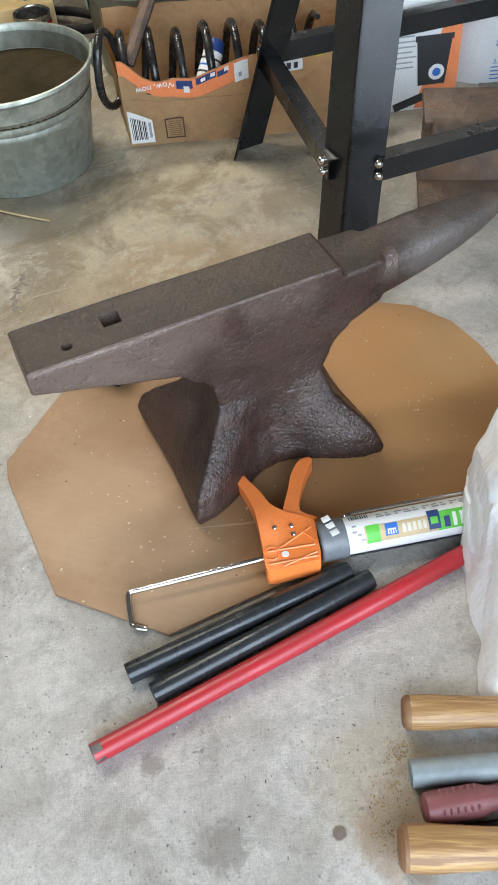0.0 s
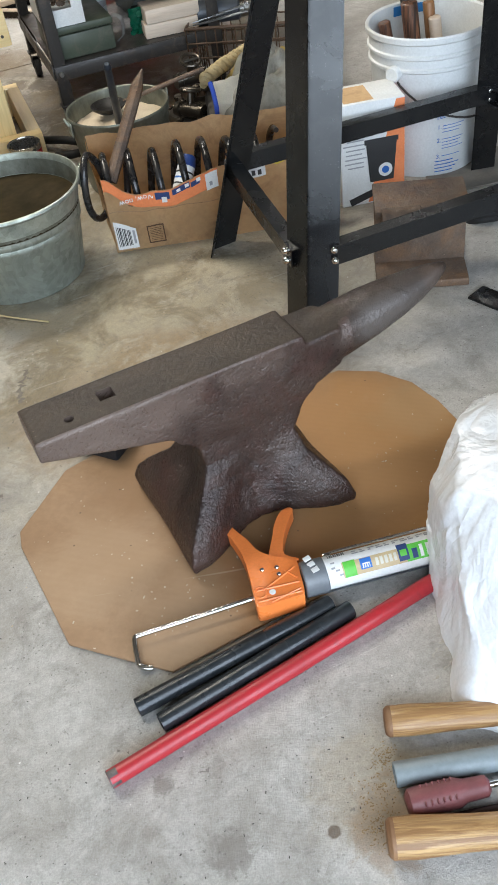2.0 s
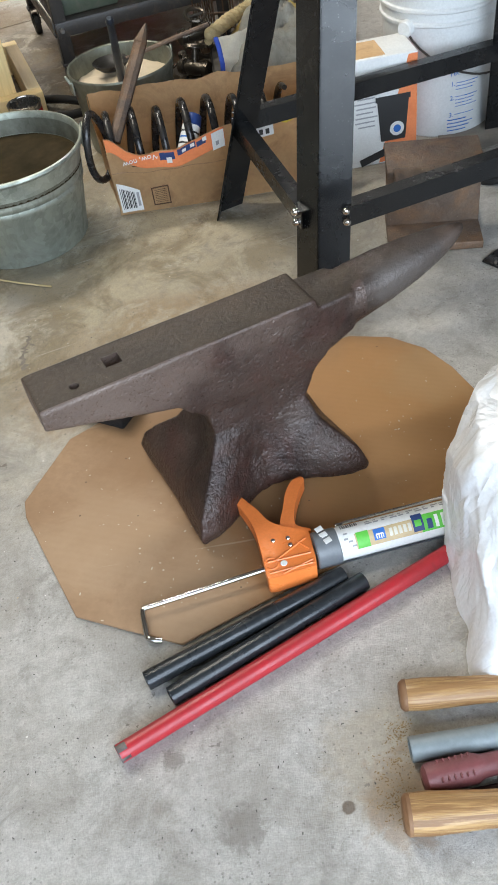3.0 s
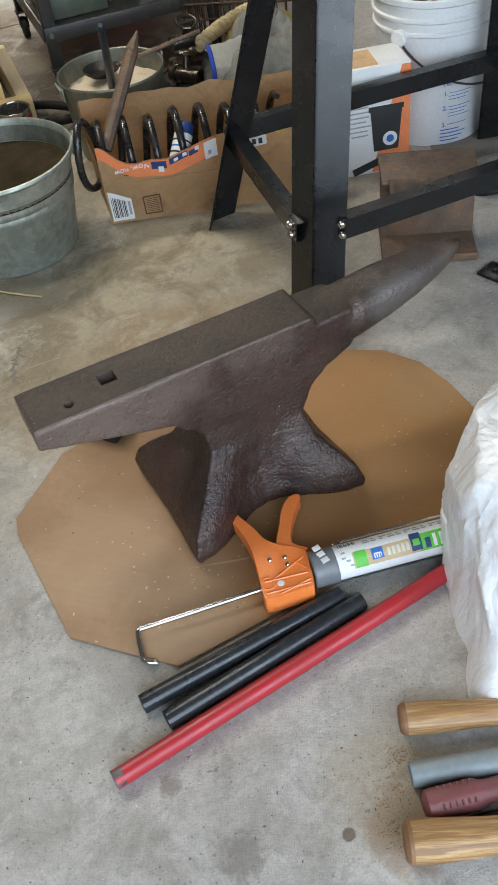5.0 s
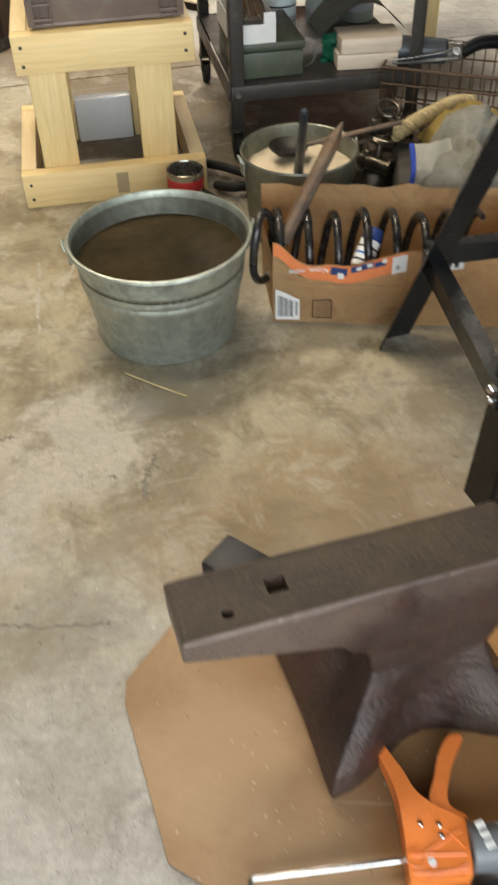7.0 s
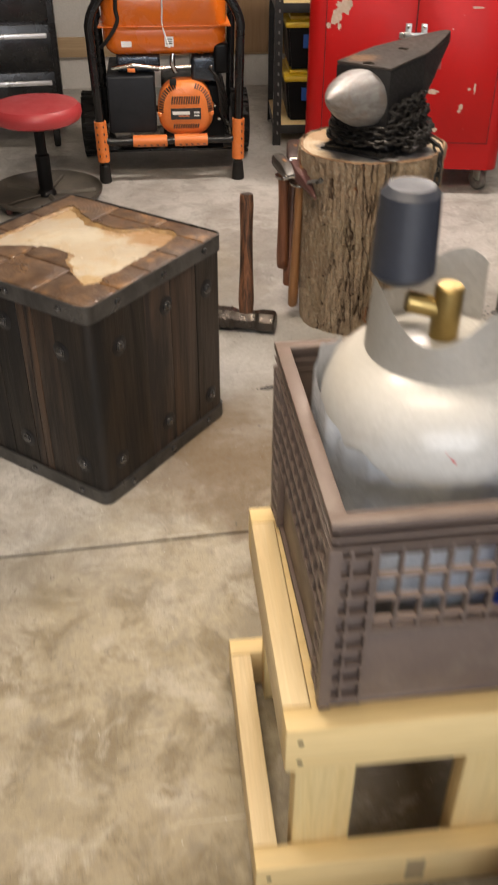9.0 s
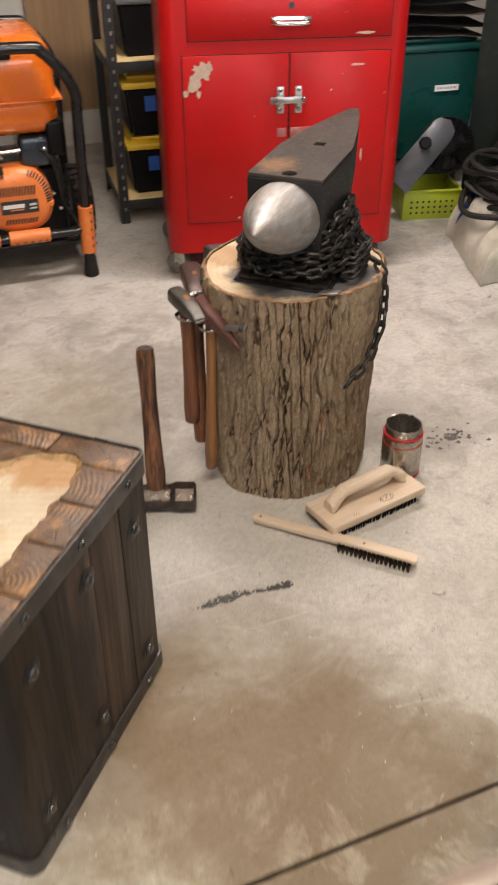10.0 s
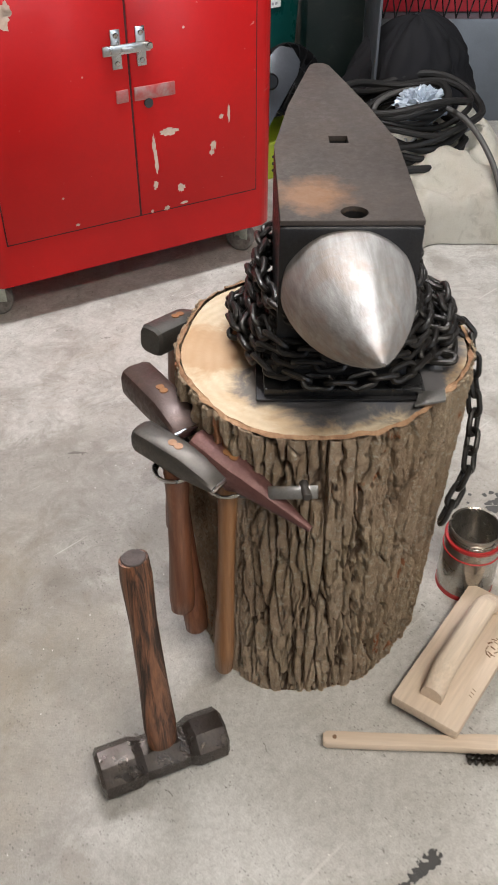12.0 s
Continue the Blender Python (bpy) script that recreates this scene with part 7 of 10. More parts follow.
for j, z in enumerate((0.132, 0.124, 0.116, 0.098, 0.090, 0.082, 0.074, 0.054, 0.040, 0.031, 0.022, 0.013)):
    r = 0.1275 + 0.0115 * z / 0.262 + 0.0008
    bm = B()
    a0, a1 = (-79, -54 - 3 * (j % 3)) if j < 8 else (-86, -57 - 4 * (j % 3))
    sheet(bm, 10, 1, lambda u, v: (r * math.cos(radians(a0 + (a1 - a0) * u)), r * math.sin(radians(a0 + (a1 - a0) * u)), z + (0.0016 if j < 8 else 0.0026) * v))
    part("print_line", bm, BLUEINK, bk)
for a in (118, 92):
    bm = B()
    m = pose(0, 0, 0, 0, 0, a - 90) @ pose(0, 0.1385, 0.322)
    box(bm, (0, -0.004, 0.006), (0.024, 0.003, 0.022), 0.0005, m)
    part("tape", bm, plain("blue_tape", (0.03, 0.20, 0.50), None, 0.7) if a == 118 else bpy.data.materials["blue_tape"], bk)
for k, (x, y, tx, ty, r, h) in enumerate(((0.0, 0.02, -0.040, 0.035, 0.020, 0.375), (0.04, 0.0, 0.012, 0.055, 0.014, 0.365), (0.01, -0.03, -0.050, 0.075, 0.013, 0.43), (0.06, 0.03, 0.022, 0.030, 0.015, 0.335), (-0.04, 0.03, -0.098, 0.045, 0.015, 0.335))):
    bm = B()
    cyl(bm, (x, y, 0.012), (tx, ty, h), r * 0.9, r, seg=18, bev=0.003)
    single("wooden_tool", bm, (CHARH, HANDLEY, DARKSTEEL, BEECH, CHARH)[k], "worn wooden tool standing handle up in a bucket", "tool", "tools in the bucket", m=pose(0.565, 2.090, 0))

fb = thing("filter_box", "white and orange printed carton of a vacuum filter", "carton", (0.308, 1.872, 0), 5)
fw, fh, fd = 0.156, 0.251, 0.115
bm = B()
box(bm, (fw / 2, fd / 2, fh / 2), (fw, fd, fh), 0.002)
part("carton_body", bm, PAPER, fb)
bm = B()
prism(bm, [(0.065, 0.004), (fw - 0.001, 0.004), (fw - 0.001, fh - 0.004), (0.135, fh - 0.004)], 0, 0.0006)
part("orange_field", bm, ORANGEINK, fb, m=front(0, -0.0003, 0))
bm = B()
box(bm, (fw + 0.0003, fd / 2, fh / 2), (0.0006, fd - 0.006, fh - 0.006))
part("orange_side", bm, ORANGEINK, fb)
patch("print_block", INK, fb, front(0.048, -0.0009, 0.203), 0.080, 0.010)
patch("print_block", INK, fb, front(0.055, -0.0009, 0.020) @ pose(0, 0, 0, 0, 0, 18), 0.075, 0.018)
letters("print", "Wet Pick-Up Filter", 0.0098, PAPER, fb, front(0.010, -0.0016, 0.200), 0.0002)
for k in range(9):
    patch("print_line", INKGREY, fb, front(0.036 - 0.004 * (k % 2), -0.0009, 0.186 - 0.011 * k), 0.052 - 0.006 * (k % 3), 0.003)
bm = B()
prism(bm, [(0.070, 0.055), (0.128, 0.055), (0.136, 0.150), (0.062, 0.150)], 0, 0.001, 0)
box(bm, (0.099, 0.156, 0.0006), (0.082, 0.012, 0.0012))
pic = part("printed_picture", bm, INK, fb, "printed picture of a black filter", m=front(0, -0.0012, 0))
bm = B()
cyl(bm, (0.108, 0.082, 0.001), (0.108, 0.082, 0.0018), 0.017, seg=24)
part("badge", bm, PAPER, pic)
bm = B()
cyl(bm, (0.108, 0.082, 0.0018), (0.108, 0.082, 0.0024), 0.009, seg=24)
part("badge", bm, BLUEINK, pic)
bm = B()
box(bm, (0.05, 0.055, fh + 0.0003), (0.07, 0.09, 0.0006))
part("print_block", bm, CARD, fb)

bm = B()
for c, s in (((0.095, 0.080, 0.010), (0.192, 0.165, 0.018)), ((0.095, 0.090, 0.085), (0.192, 0.016, 0.140)), ((0.095, 0.095, 0.160), (0.192, 0.130, 0.018))):
    box(bm, c, s, 0.003)
cyl(bm, (0.012, 0.034, 0.152), (0.092, 0.034, 0.152), 0.021, seg=20, bev=0.002)
single("steel_beam", bm, RUSTY, "short offcut of rusty steel I-beam on the concrete", "steel beam", m=pose(0.318, 1.490, 0, 0, 0, -8))
bm = B()
prism(bm, [(0.52, 1.86), (0.86, 1.90), (0.90, 2.08), (0.55, 2.06)], 0.0, 0.004)
single("scrap_board", bm, plain("grey_board", (0.25, 0.225, 0.19), (0.19, 0.17, 0.145), 0.85), "grey scrap board lying on the concrete", "board")
bm = B()
for k in range(3):
    tube(bm, [(0.045 * math.cos(w), 0.035 * math.sin(w), 0.008 + 0.012 * k + 0.003 * math.sin(3 * w)) for w in (2 * math.pi * i / 28 for i in range(28))], 0.008, 8, True)
single("cable_coil", bm, RUBBER, "small coil of black cable on the concrete", "cable", m=pose(0.615, 1.735, 0, 0, 0, 0))
bm = B()
box(bm, (0, 0, 0.024), (0.092, 0.070, 0.048), 0.005)
single("steel_block", bm, STEELDARK, "dark grey steel block on the concrete", "steel block", m=pose(-0.257, 1.123, 0, 0, 0, -31))
bm = B()
tube(bm, curve_pts([(-0.532, 1.618, 0.004), (-0.47, 1.585, 0.005), (-0.40, 1.556, 0.003)], 5), 0.0022, 6)
single("straw", bm, ROPE, "dry straw stalk on the concrete", "straw")
for k, pts in enumerate((((-0.50, 2.52, 0.02), (-0.42, 2.46, 0.035), (-0.34, 2.44, 0.02)), ((-0.44, 2.40, 0.015), (-0.39, 2.36, 0.03), (-0.33, 2.40, 0.02)), ((-0.47, 2.36, 0.012), (-0.44, 2.30, 0.03), (-0.40, 2.27, 0.018)), ((-0.60, 2.26, 0.012), (-0.57, 2.25, 0.02), (-0.53, 2.22, 0.012)))):
    bm = B()
    tube(bm, curve_pts([*pts], 6), 0.012, 10)
    single("hose_piece", bm, RUBBER, "short piece of black rubber hose on the concrete", "hose", "hose pieces")
bm = B()
cyl(bm, (-0.668, 2.02, 0.012), (-0.630, 2.03, 0.012), 0.009, seg=12, bev=0.002)
single("red_tool", bm, REDINK, "small red plastic hand tool lying behind the tub", "tool")

# ---------- charred timber cube ----------
QM = pose(-1.424, 3.163, 0, 0, 0, 66.4)
QS, QH = 0.500, 0.536
cube = thing("timber_block_stand", "dark charred timber block bound with black steel bands and bolts", "anvil stand", m=QM)
BAND = plain("blackened_band_steel", (0.130, 0.127, 0.125), (0.070, 0.068, 0.067), 0.38, 0.7, 10, 200, 0.15)
bm = B()
box(bm, (QS / 2, QS / 2, QH / 2 - 0.01), (QS - 0.05, QS - 0.05, QH - 0.03))
part("core", bm, CHAR, cube)


def plank(c, s, bev=0.002):
    bm = B()
    box(bm, (0, 0, 0), s, bev)
    return part("plank", bm, CHAR, cube, m=pose(*c))


def corner_plank(x, y):
    """A thick corner timber with its outer arris rounded off."""
    bm = B()
    sx, sy = (1 if x < 0.1 else -1), (1 if y < 0.1 else -1)
    r, w, d = 0.024, 0.186 if sx * sy > 0 else 0.112, 0.108
    arc = [(r - r * math.cos(radians(90 * k / 6)), r - r * math.sin(radians(90 * k / 6))) for k in range(7)]
    pts = arc + [(w, 0), (w, 0.030), (0.030, 0.030), (0.030, d), (0, d)]
    pts = [(sx * a, sy * b) for a, b in pts]
    prism(bm, pts if sx * sy > 0 else pts[::-1], 0.004, QH - 0.004)
    return part("corner_plank", bm, CHAR, cube, m=pose(x, y, 0))


zc, zh = QH / 2, QH - 0.008
for x in (0.001, QS - 0.001):
    for y in (0.001, QS - 0.001):
        corner_plank(x, y)
for y, cuts in ((0.016, (0.187, 0.285, 0.387)), (QS - 0.016, (0.113, 0.215, 0.313))):
    for a, b in zip(cuts, cuts[1:]):
        plank(((a + b) / 2, y, zc), (b - a - 0.001, 0.029, zh))
for x in (0.016, QS - 0.016):
    for a, b in ((0.109, 0.172), (0.172, 0.196), (0.196, 0.221), (0.221, 0.305), (0.305, 0.391)):
        plank((x, (a + b) / 2, zc), (0.029, b - a - 0.001, zh))


def round_square(s, r, o=0.0, n=7):
    out = []
    for cx, cy, a0 in ((s - r, r, -90), (s - r, s - r, 0), (r, s - r, 90), (r, r, 180)):
        for k in range(n + 1):
            a = radians(a0 + 90 * k / n)
            out.append((cx + (r + o) * math.cos(a), cy + (r + o) * math.sin(a)))
    return out


def ring_band(z0, z1, o, t, name, mt, parent, s=QS, r=0.022):
    bm = B()
    a, b = round_square(s, r, o), round_square(s, r, o - t)
    rings = [[(x, y, z0) for x, y in a], [(x, y, z1) for x, y in a], [(x, y, z1) for x, y in b], [(x, y, z0) for x, y in b]]
    vs = [[bm.verts.new(p) for p in q] for q in rings]
    n = len(a)
    for i in range(4):
        for k in range(n):
            bm.faces.new((vs[i][k], vs[i][(k + 1) % n], vs[(i + 1) % 4][(k + 1) % n], vs[(i + 1) % 4][k]))
    return part(name, bm, mt, parent)


ring_band(QH - 0.040, QH + 0.0005, 0.003, 0.0045, "steel_band", BAND, cube)
ring_band(0.002, 0.040, 0.004, 0.005, "steel_band", BAND, cube)
BOLT = plain("bright_worn_bolt", (0.22, 0.22, 0.23), (0.10, 0.10, 0.10), 0.26, 0.9)
bme = B()
lathe(bme, [(0.0, 0), (0.012, 0), (0.0125, 0.0025), (0.010, 0.003), (0.0095, 0.0065), (0.006, 0.0095), (0, 0.0105)], 14)
BOLTME = finish(bme, "bolt", BOLT)
bme = B()
lathe(bme, [(0, 0.0004), (0.024, 0.0004), (0.022, 0.0012), (0, 0.0012)], 24)
for v in bme.verts:
    v.co.xy *= 1 + 0.16 * N(v.co.x * 90, v.co.y * 90, 3)
SCORCHME = finish(bme, "scorch_ring", plain("blue_black_scorch", (0.007, 0.008, 0.012), (0.005, 0.005, 0.006), 0.4, 0, 60, 200, 0.2))
for face in range(4):
    fm = pose(QS / 2, QS / 2, 0, 0, 0, 90 * face) @ pose(-QS / 2, -QS / 2, 0) @ pose(0, 0.0, 0, 90, 0, 0)
    for x, z in ((0.092, QH - 0.130), (0.266, QH - 0.102), (0.430, QH - 0.124), (0.066, 0.104), (0.252, 0.110), (0.438, 0.094)):
        if face % 2:
            x = QS - x
        piece("bolt", BOLTME, cube, fm @ pose(x, z, 0.000))
        piece("scorch_ring", SCORCHME, cube, fm @ pose(x, z, -0.001, 0, 0, 40 * x / 0.1))
    for x in (0.095, 0.260, 0.420):
        piece("bolt", BOLTME, cube, fm @ pose(x, QH - 0.019, 0.003) @ Matrix.Scale(0.75, 4))
        piece("bolt", BOLTME, cube, fm @ pose(x, 0.021, 0.003) @ Matrix.Scale(0.75, 4))

# its top: end-grain timbers with a pocket cut for an anvil's foot
EG = end_grain("scorched_end_grain", (0.22, 0.132, 0.075), (0.155, 0.093, 0.055), 210, 0.36, centre=(-0.06, -0.06, 0), dark=(0.110, 0.084, 0.068), coat=0.0, dark_amt=0.8, burn=0.90, apart=0.12, warm=(0.46, 0.235, 0.085), cracks=0.8)
EGP = end_grain("fresh_cut_end_grain", (0.59, 0.52, 0.40), (0.55, 0.475, 0.35), 110, 0.30, dark=(0.39, 0.33, 0.26), coat=0.15, dark_amt=0.9, apart=0.3, warm=(0.47, 0.33, 0.185))
pocket = [(0.20, 0.450), (0.36, 0.448), (0.436, 0.436), (0.395, 0.35), (0.383, 0.235), (0.43, 0.175), (0.445, 0.108), (0.405, 0.078), (0.30, 0.072), (0.19, 0.070), (0.092, 0.076), (0.112, 0.135), (0.160, 0.205), (0.200, 0.250), (0.185, 0.33), (0.135, 0.40), (0.112, 0.444)]


def ragged(p):
    return (p.x + 0.006 * N(p.x * 30, p.y * 30, 1) + 0.004 * N(p.x * 110, p.y * 110, 2), p.y + 0.006 * N(p.x * 30, p.y * 30, 5) + 0.004 * N(p.x * 110, p.y * 110, 6))


def cut_block(x0, x1, y0, y1):
    bm = B()
    box(bm, ((x0 + x1) / 2, (y0 + y1) / 2, QH - 0.022), (x1 - x0 - 0.003, y1 - y0 - 0.003, 0.044), 0.005, None, 3)
    me = bpy.data.meshes.new("raw")
    bmesh.ops.recalc_face_normals(bm, faces=bm.faces)
    bm.to_mesh(me)
    bm.free()
    ob = new("raw", me)
    cb = B()
    cp = [Vector((x, y, 0)) for x, y in pocket]
    pts = curve_pts(cp, 14, True)
    prism(cb, [ragged(p) for p in pts], QH - 0.010, QH + 0.02)
    bmesh.ops.recalc_face_normals(cb, faces=cb.faces)
    cm = bpy.data.meshes.new("cut")
    cb.to_mesh(cm)
    cb.free()
    co = new("cut", cm)
    md = ob.modifiers.new("cut", 'BOOLEAN')
    md.operation, md.object, md.solver = 'DIFFERENCE', co, 'EXACT'
    res = bpy.data.meshes.new_from_object(ob.evaluated_get(bpy.context.evaluated_depsgraph_get()))
    out = bmesh.new()
    out.from_mesh(res)
    bpy.data.objects.remove(ob)
    bpy.data.objects.remove(co)
    for f in out.faces:
        c = f.calc_center_median()
        f.material_index = 1 if f.normal.z > 0.6 and c.z < QH - 0.006 else 0
    return out


cuts_y = (0.003, 0.162, 0.322, QS - 0.003)
rows_x = ((0.003, 0.115, 0.225, 0.327, 0.427, QS - 0.003), (0.003, 0.135, 0.260, 0.360, 0.440, QS - 0.003), (0.003, 0.100, 0.215, 0.335, QS - 0.003))
for j, xs in enumerate(rows_x):
    for x0, x1 in zip(xs, xs[1:]):
        mid = Vector(((x0 + x1) / 2, (cuts_y[j] + cuts_y[j + 1]) / 2, QH))
        bm = cut_block(x0, x1, cuts_y[j], cuts_y[j + 1])
        bmesh.ops.translate(bm, verts=bm.verts, vec=-mid)
        part("top_timber", bm, [EG, EGP], cube, m=pose(*mid))

bm = B()
sheet(bm, 1, 1, lambda u, v: (0.006 + (QS - 0.012) * u, 0.006 + (QS - 0.012) * v, QH - 0.0395))
part("joint_char", bm, plain("black_joint_char", (0.008, 0.007, 0.006), None, 0.9), cube)
bm = B()
pts = curve_pts([Vector((x, y, 0)) for x, y in pocket], 6, True)
prism(bm, [(0.27 + (p.x - 0.27) * 1.01 + 0.006 * N(p.x * 30, p.y * 30, 1), 0.27 + (p.y - 0.27) * 1.01 + 0.006 * N(p.x * 30, p.y * 30, 5)) for p in pts], QH - 0.020, QH - 0.0088)
EGF = end_grain("oiled_pocket_end_grain", (0.64, 0.58, 0.46), (0.58, 0.51, 0.39), 110, 0.28, dark=(0.40, 0.33, 0.25), coat=0.2, dark_amt=0.9, warm=(0.50, 0.36, 0.20),
                marks=[((0.42, 0.12, QH), 0.09, (0.36, 0.20, 0.085), 0.85), ((0.40, 0.24, QH), 0.06, (0.40, 0.23, 0.10), 0.7), ((0.11, 0.09, QH), 0.05, (0.44, 0.29, 0.12), 0.7), ((0.40, 0.43, QH), 0.06, (0.42, 0.27, 0.12), 0.7), ((0.25, 0.20, QH), 0.07, (0.46, 0.37, 0.26), 0.5)])
part("pocket_floor", bm, EGF, cube, "pale freshly cut pocket")

# torch marks along the pocket's edge
bm = B()
pts = curve_pts([Vector((x, y, 0)) for x, y in pocket], 14, True)
edge = [Vector((*ragged(p), 0)) for p in pts]
area = sum(p.x * q.y - q.x * p.y for p, q in zip(edge, edge[1:] + edge[:1]))
outer, inner = [], []
for k, p in enumerate(edge):
    t = pts[(k + 1) % len(pts)] - pts[k - 1]
    nrm = Vector((-t.y, t.x, 0)).normalized() * (1 if area > 0 else -1)
    w = 0.003 + 0.020 * max(0.0, N(p.x * 22, p.y * 22, 3) + 0.25) + 0.006 * abs(N(p.x * 130, p.y * 130, 4))
    outer.append(bm.verts.new((p.x, p.y, QH - 0.0030)))
    inner.append(bm.verts.new((p.x + nrm.x * w, p.y + nrm.y * w, QH - 0.0084)))
for k in range(len(edge)):
    j = (k + 1) % len(edge)
    bm.faces.new((outer[k], outer[j], inner[j], inner[k]))
part("scorched_rim", bm, plain("torched_yellow_wood", (0.38, 0.245, 0.105), (0.17, 0.095, 0.042), 0.45, 0, 45, 160, 0.4, 0.002), cube, "torched orange-brown pocket edge", angle=70)

# ---------- stump ----------
SC = (-0.895, 4.322)
SR, SH = 0.200, 0.570
TOPK = 1.08
stump = thing("tree_stump", "upright tree stump with rough grey-brown bark", "tree stump", (*SC, 0))


def outline_k(a):
    return 1 + 0.035 * math.sin(2 * a + 0.6) + 0.022 * math.sin(3 * a + 2.0) + 0.012 * math.sin(7 * a)


def step(e0, e1, x):
    t = min(1.0, max(0.0, (x - e0) / (e1 - e0)))
    return t * t * (3 - 2 * t)


def ridge(a, z):
    """Furrowed bark: long uneven plates with narrow deep cracks between them."""
    c, s = math.cos(a), math.sin(a)
    wob = 0.34 * N(c * 4, s * 4, z * 12) + 0.17 * N(c * 11, s * 11, z * 34) + 0.06 * N(c * 26, s * 26, z * 85)
    lean = 0.9 * z * (1 + 0.5 * math.sin(2 * a))
    ds, ps = noise.voronoi(Vector((11.0 * math.cos(a + 0.20 * lean) + wob, 11.0 * math.sin(a + 0.20 * lean) + wob, z * 3.0)))
    e1 = ds[1] - ds[0]
    plate = 0.5 + 0.5 * noise.cell(ps[0] * 3.7)
    fs, qs = noise.voronoi(Vector((10.0 * math.cos(a - 0.3 * lean) + wob * 1.5 + 7, 10.0 * math.sin(a - 0.3 * lean) + wob, z * 5.0)))
    e2 = fs[1] - fs[0]
    open_ = 0.5 + 0.5 * N(c * 5 + 3, s * 5, z * 10)
    k1 = step(0.010, 0.06 + 0.15 * open_, e1)
    k2 = 1 - (0.6 * (1 - step(0.0, 0.08, e2))) * step(0.40, 0.65, open_ + 0.1)
    return (0.04 + 0.96 * k1) * k2 * (0.72 + 0.28 * plate)


NA, NZ = 720, 230
bm = B()
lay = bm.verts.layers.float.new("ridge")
grid = []
for j in range(NZ + 1):
    z = SH * j / NZ
    row = []
    for i in range(NA):
        a = 2 * math.pi * i / NA
        f = ridge(a, z)
        base = SR * outline_k(a) * (0.955 + (TOPK - 0.955) * z / SH + 0.02 * max(0, 0.08 - z) / 0.08)
        r = base - 0.0150 + 0.0210 * (0.75 + (f - 0.75) * min(1.0, 0.25 + z / 0.05) * min(1.0, 0.35 + (SH - z) / 0.02)) + 0.0034 * N(math.cos(a) * 30, math.sin(a) * 30, z * 60) + 0.0014 * N(math.cos(a) * 70, math.sin(a) * 70, z * 160) + 0.0035 * N(math.cos(a) * 9, math.sin(a) * 9, z * 14)
        if j == NZ:
            r -= 0.004
        v = bm.verts.new((r * math.cos(a), r * math.sin(a), z - (0.0035 if j == NZ else 0)))
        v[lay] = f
        row.append(v)
    grid.append(row)
for j in range(NZ):
    for i in range(NA):
        bm.faces.new((grid[j][i], grid[j][(i + 1) % NA], grid[j + 1][(i + 1) % NA], grid[j + 1][i]))
bm.faces.new(grid[0])
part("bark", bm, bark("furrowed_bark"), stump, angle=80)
SMEAR = (0.075, 0.080, 0.095)
EGS = end_grain("pale_sawn_end_grain", (0.62, 0.525, 0.38), (0.55, 0.455, 0.32), 130, 0.75, (0.03, 0.02, 0), dark=(0.45, 0.33, 0.20), dark_amt=0.7, warm=(0.43, 0.29, 0.16),
                marks=[((-0.16, 0.06, SH), 0.07, (0.36, 0.20, 0.09), 0.7), ((-0.10, -0.14, SH), 0.05, (0.38, 0.24, 0.12), 0.5), ((0.13, -0.10, SH), 0.05, (0.36, 0.22, 0.10), 0.6), ((-0.035, -0.112, SH), 0.085, SMEAR, 0.92), ((0.055, -0.120, SH), 0.085, SMEAR, 0.92), ((0.125, -0.060, SH), 0.075, SMEAR, 0.9), ((-0.105, -0.055, SH), 0.055, SMEAR, 0.8), ((0.12, 0.02, SH), 0.06, SMEAR, 0.8)])
bm = B()
sheet(bm, 30, 120, lambda u, v: ((SR * TOPK * outline_k(2 * math.pi * v) * 0.968 - 0.003) * u * math.cos(2 * math.pi * v), (SR * TOPK * outline_k(2 * math.pi * v) * 0.968 - 0.003) * u * math.sin(2 * math.pi * v),
                                 SH - 0.004 + 0.0035 * N(u * 4 * math.cos(2 * math.pi * v), u * 4 * math.sin(2 * math.pi * v), 3)))
part("sawn_top", bm, EGS, stump, "pale sawn top")
bm = B()
sheet(bm, 4, 160, lambda u, v: ((SR * TOPK * outline_k(2 * math.pi * v) * (0.962 + 0.026 * u) + 0.006 * N(v * 60, u, 2)) * math.cos(2 * math.pi * v), (SR * TOPK * outline_k(2 * math.pi * v) * (0.962 + 0.026 * u) + 0.006 * N(v * 60, u, 2)) * math.sin(2 * math.pi * v),
                                SH + 0.0005 - 0.003 * u + 0.001 * N(v * 70, u * 2, 7)))
part("inner_bark", bm, plain("orange_inner_bark", (0.44, 0.27, 0.15), (0.22, 0.115, 0.060), 0.85, 0, 22, 120, 0.6, 0.004), stump, "orange-brown inner bark")

# ---------- anvil on the stump ----------
STRAP = plain("worn_strap_steel", (0.34, 0.33, 0.315), (0.22, 0.21, 0.20), 0.42, 0.8, 30, 200, 0.1)
VM = pose(-0.930, 4.210, 0, 0, 0, 66.0)
a2 = thing("anvil", "dark steel anvil with bright ground horn chained on a stump", "anvil", m=VM)
bm = B()


def slab_ring(x, hw, z0, z1, tuck=0.0):
    return [(x, -hw + tuck, z0), (x, hw - tuck, z0), (x, hw, z0 + tuck), (x, hw, z1), (x, -hw, z1), (x, -hw, z0 + tuck)]


ZT = 0.815
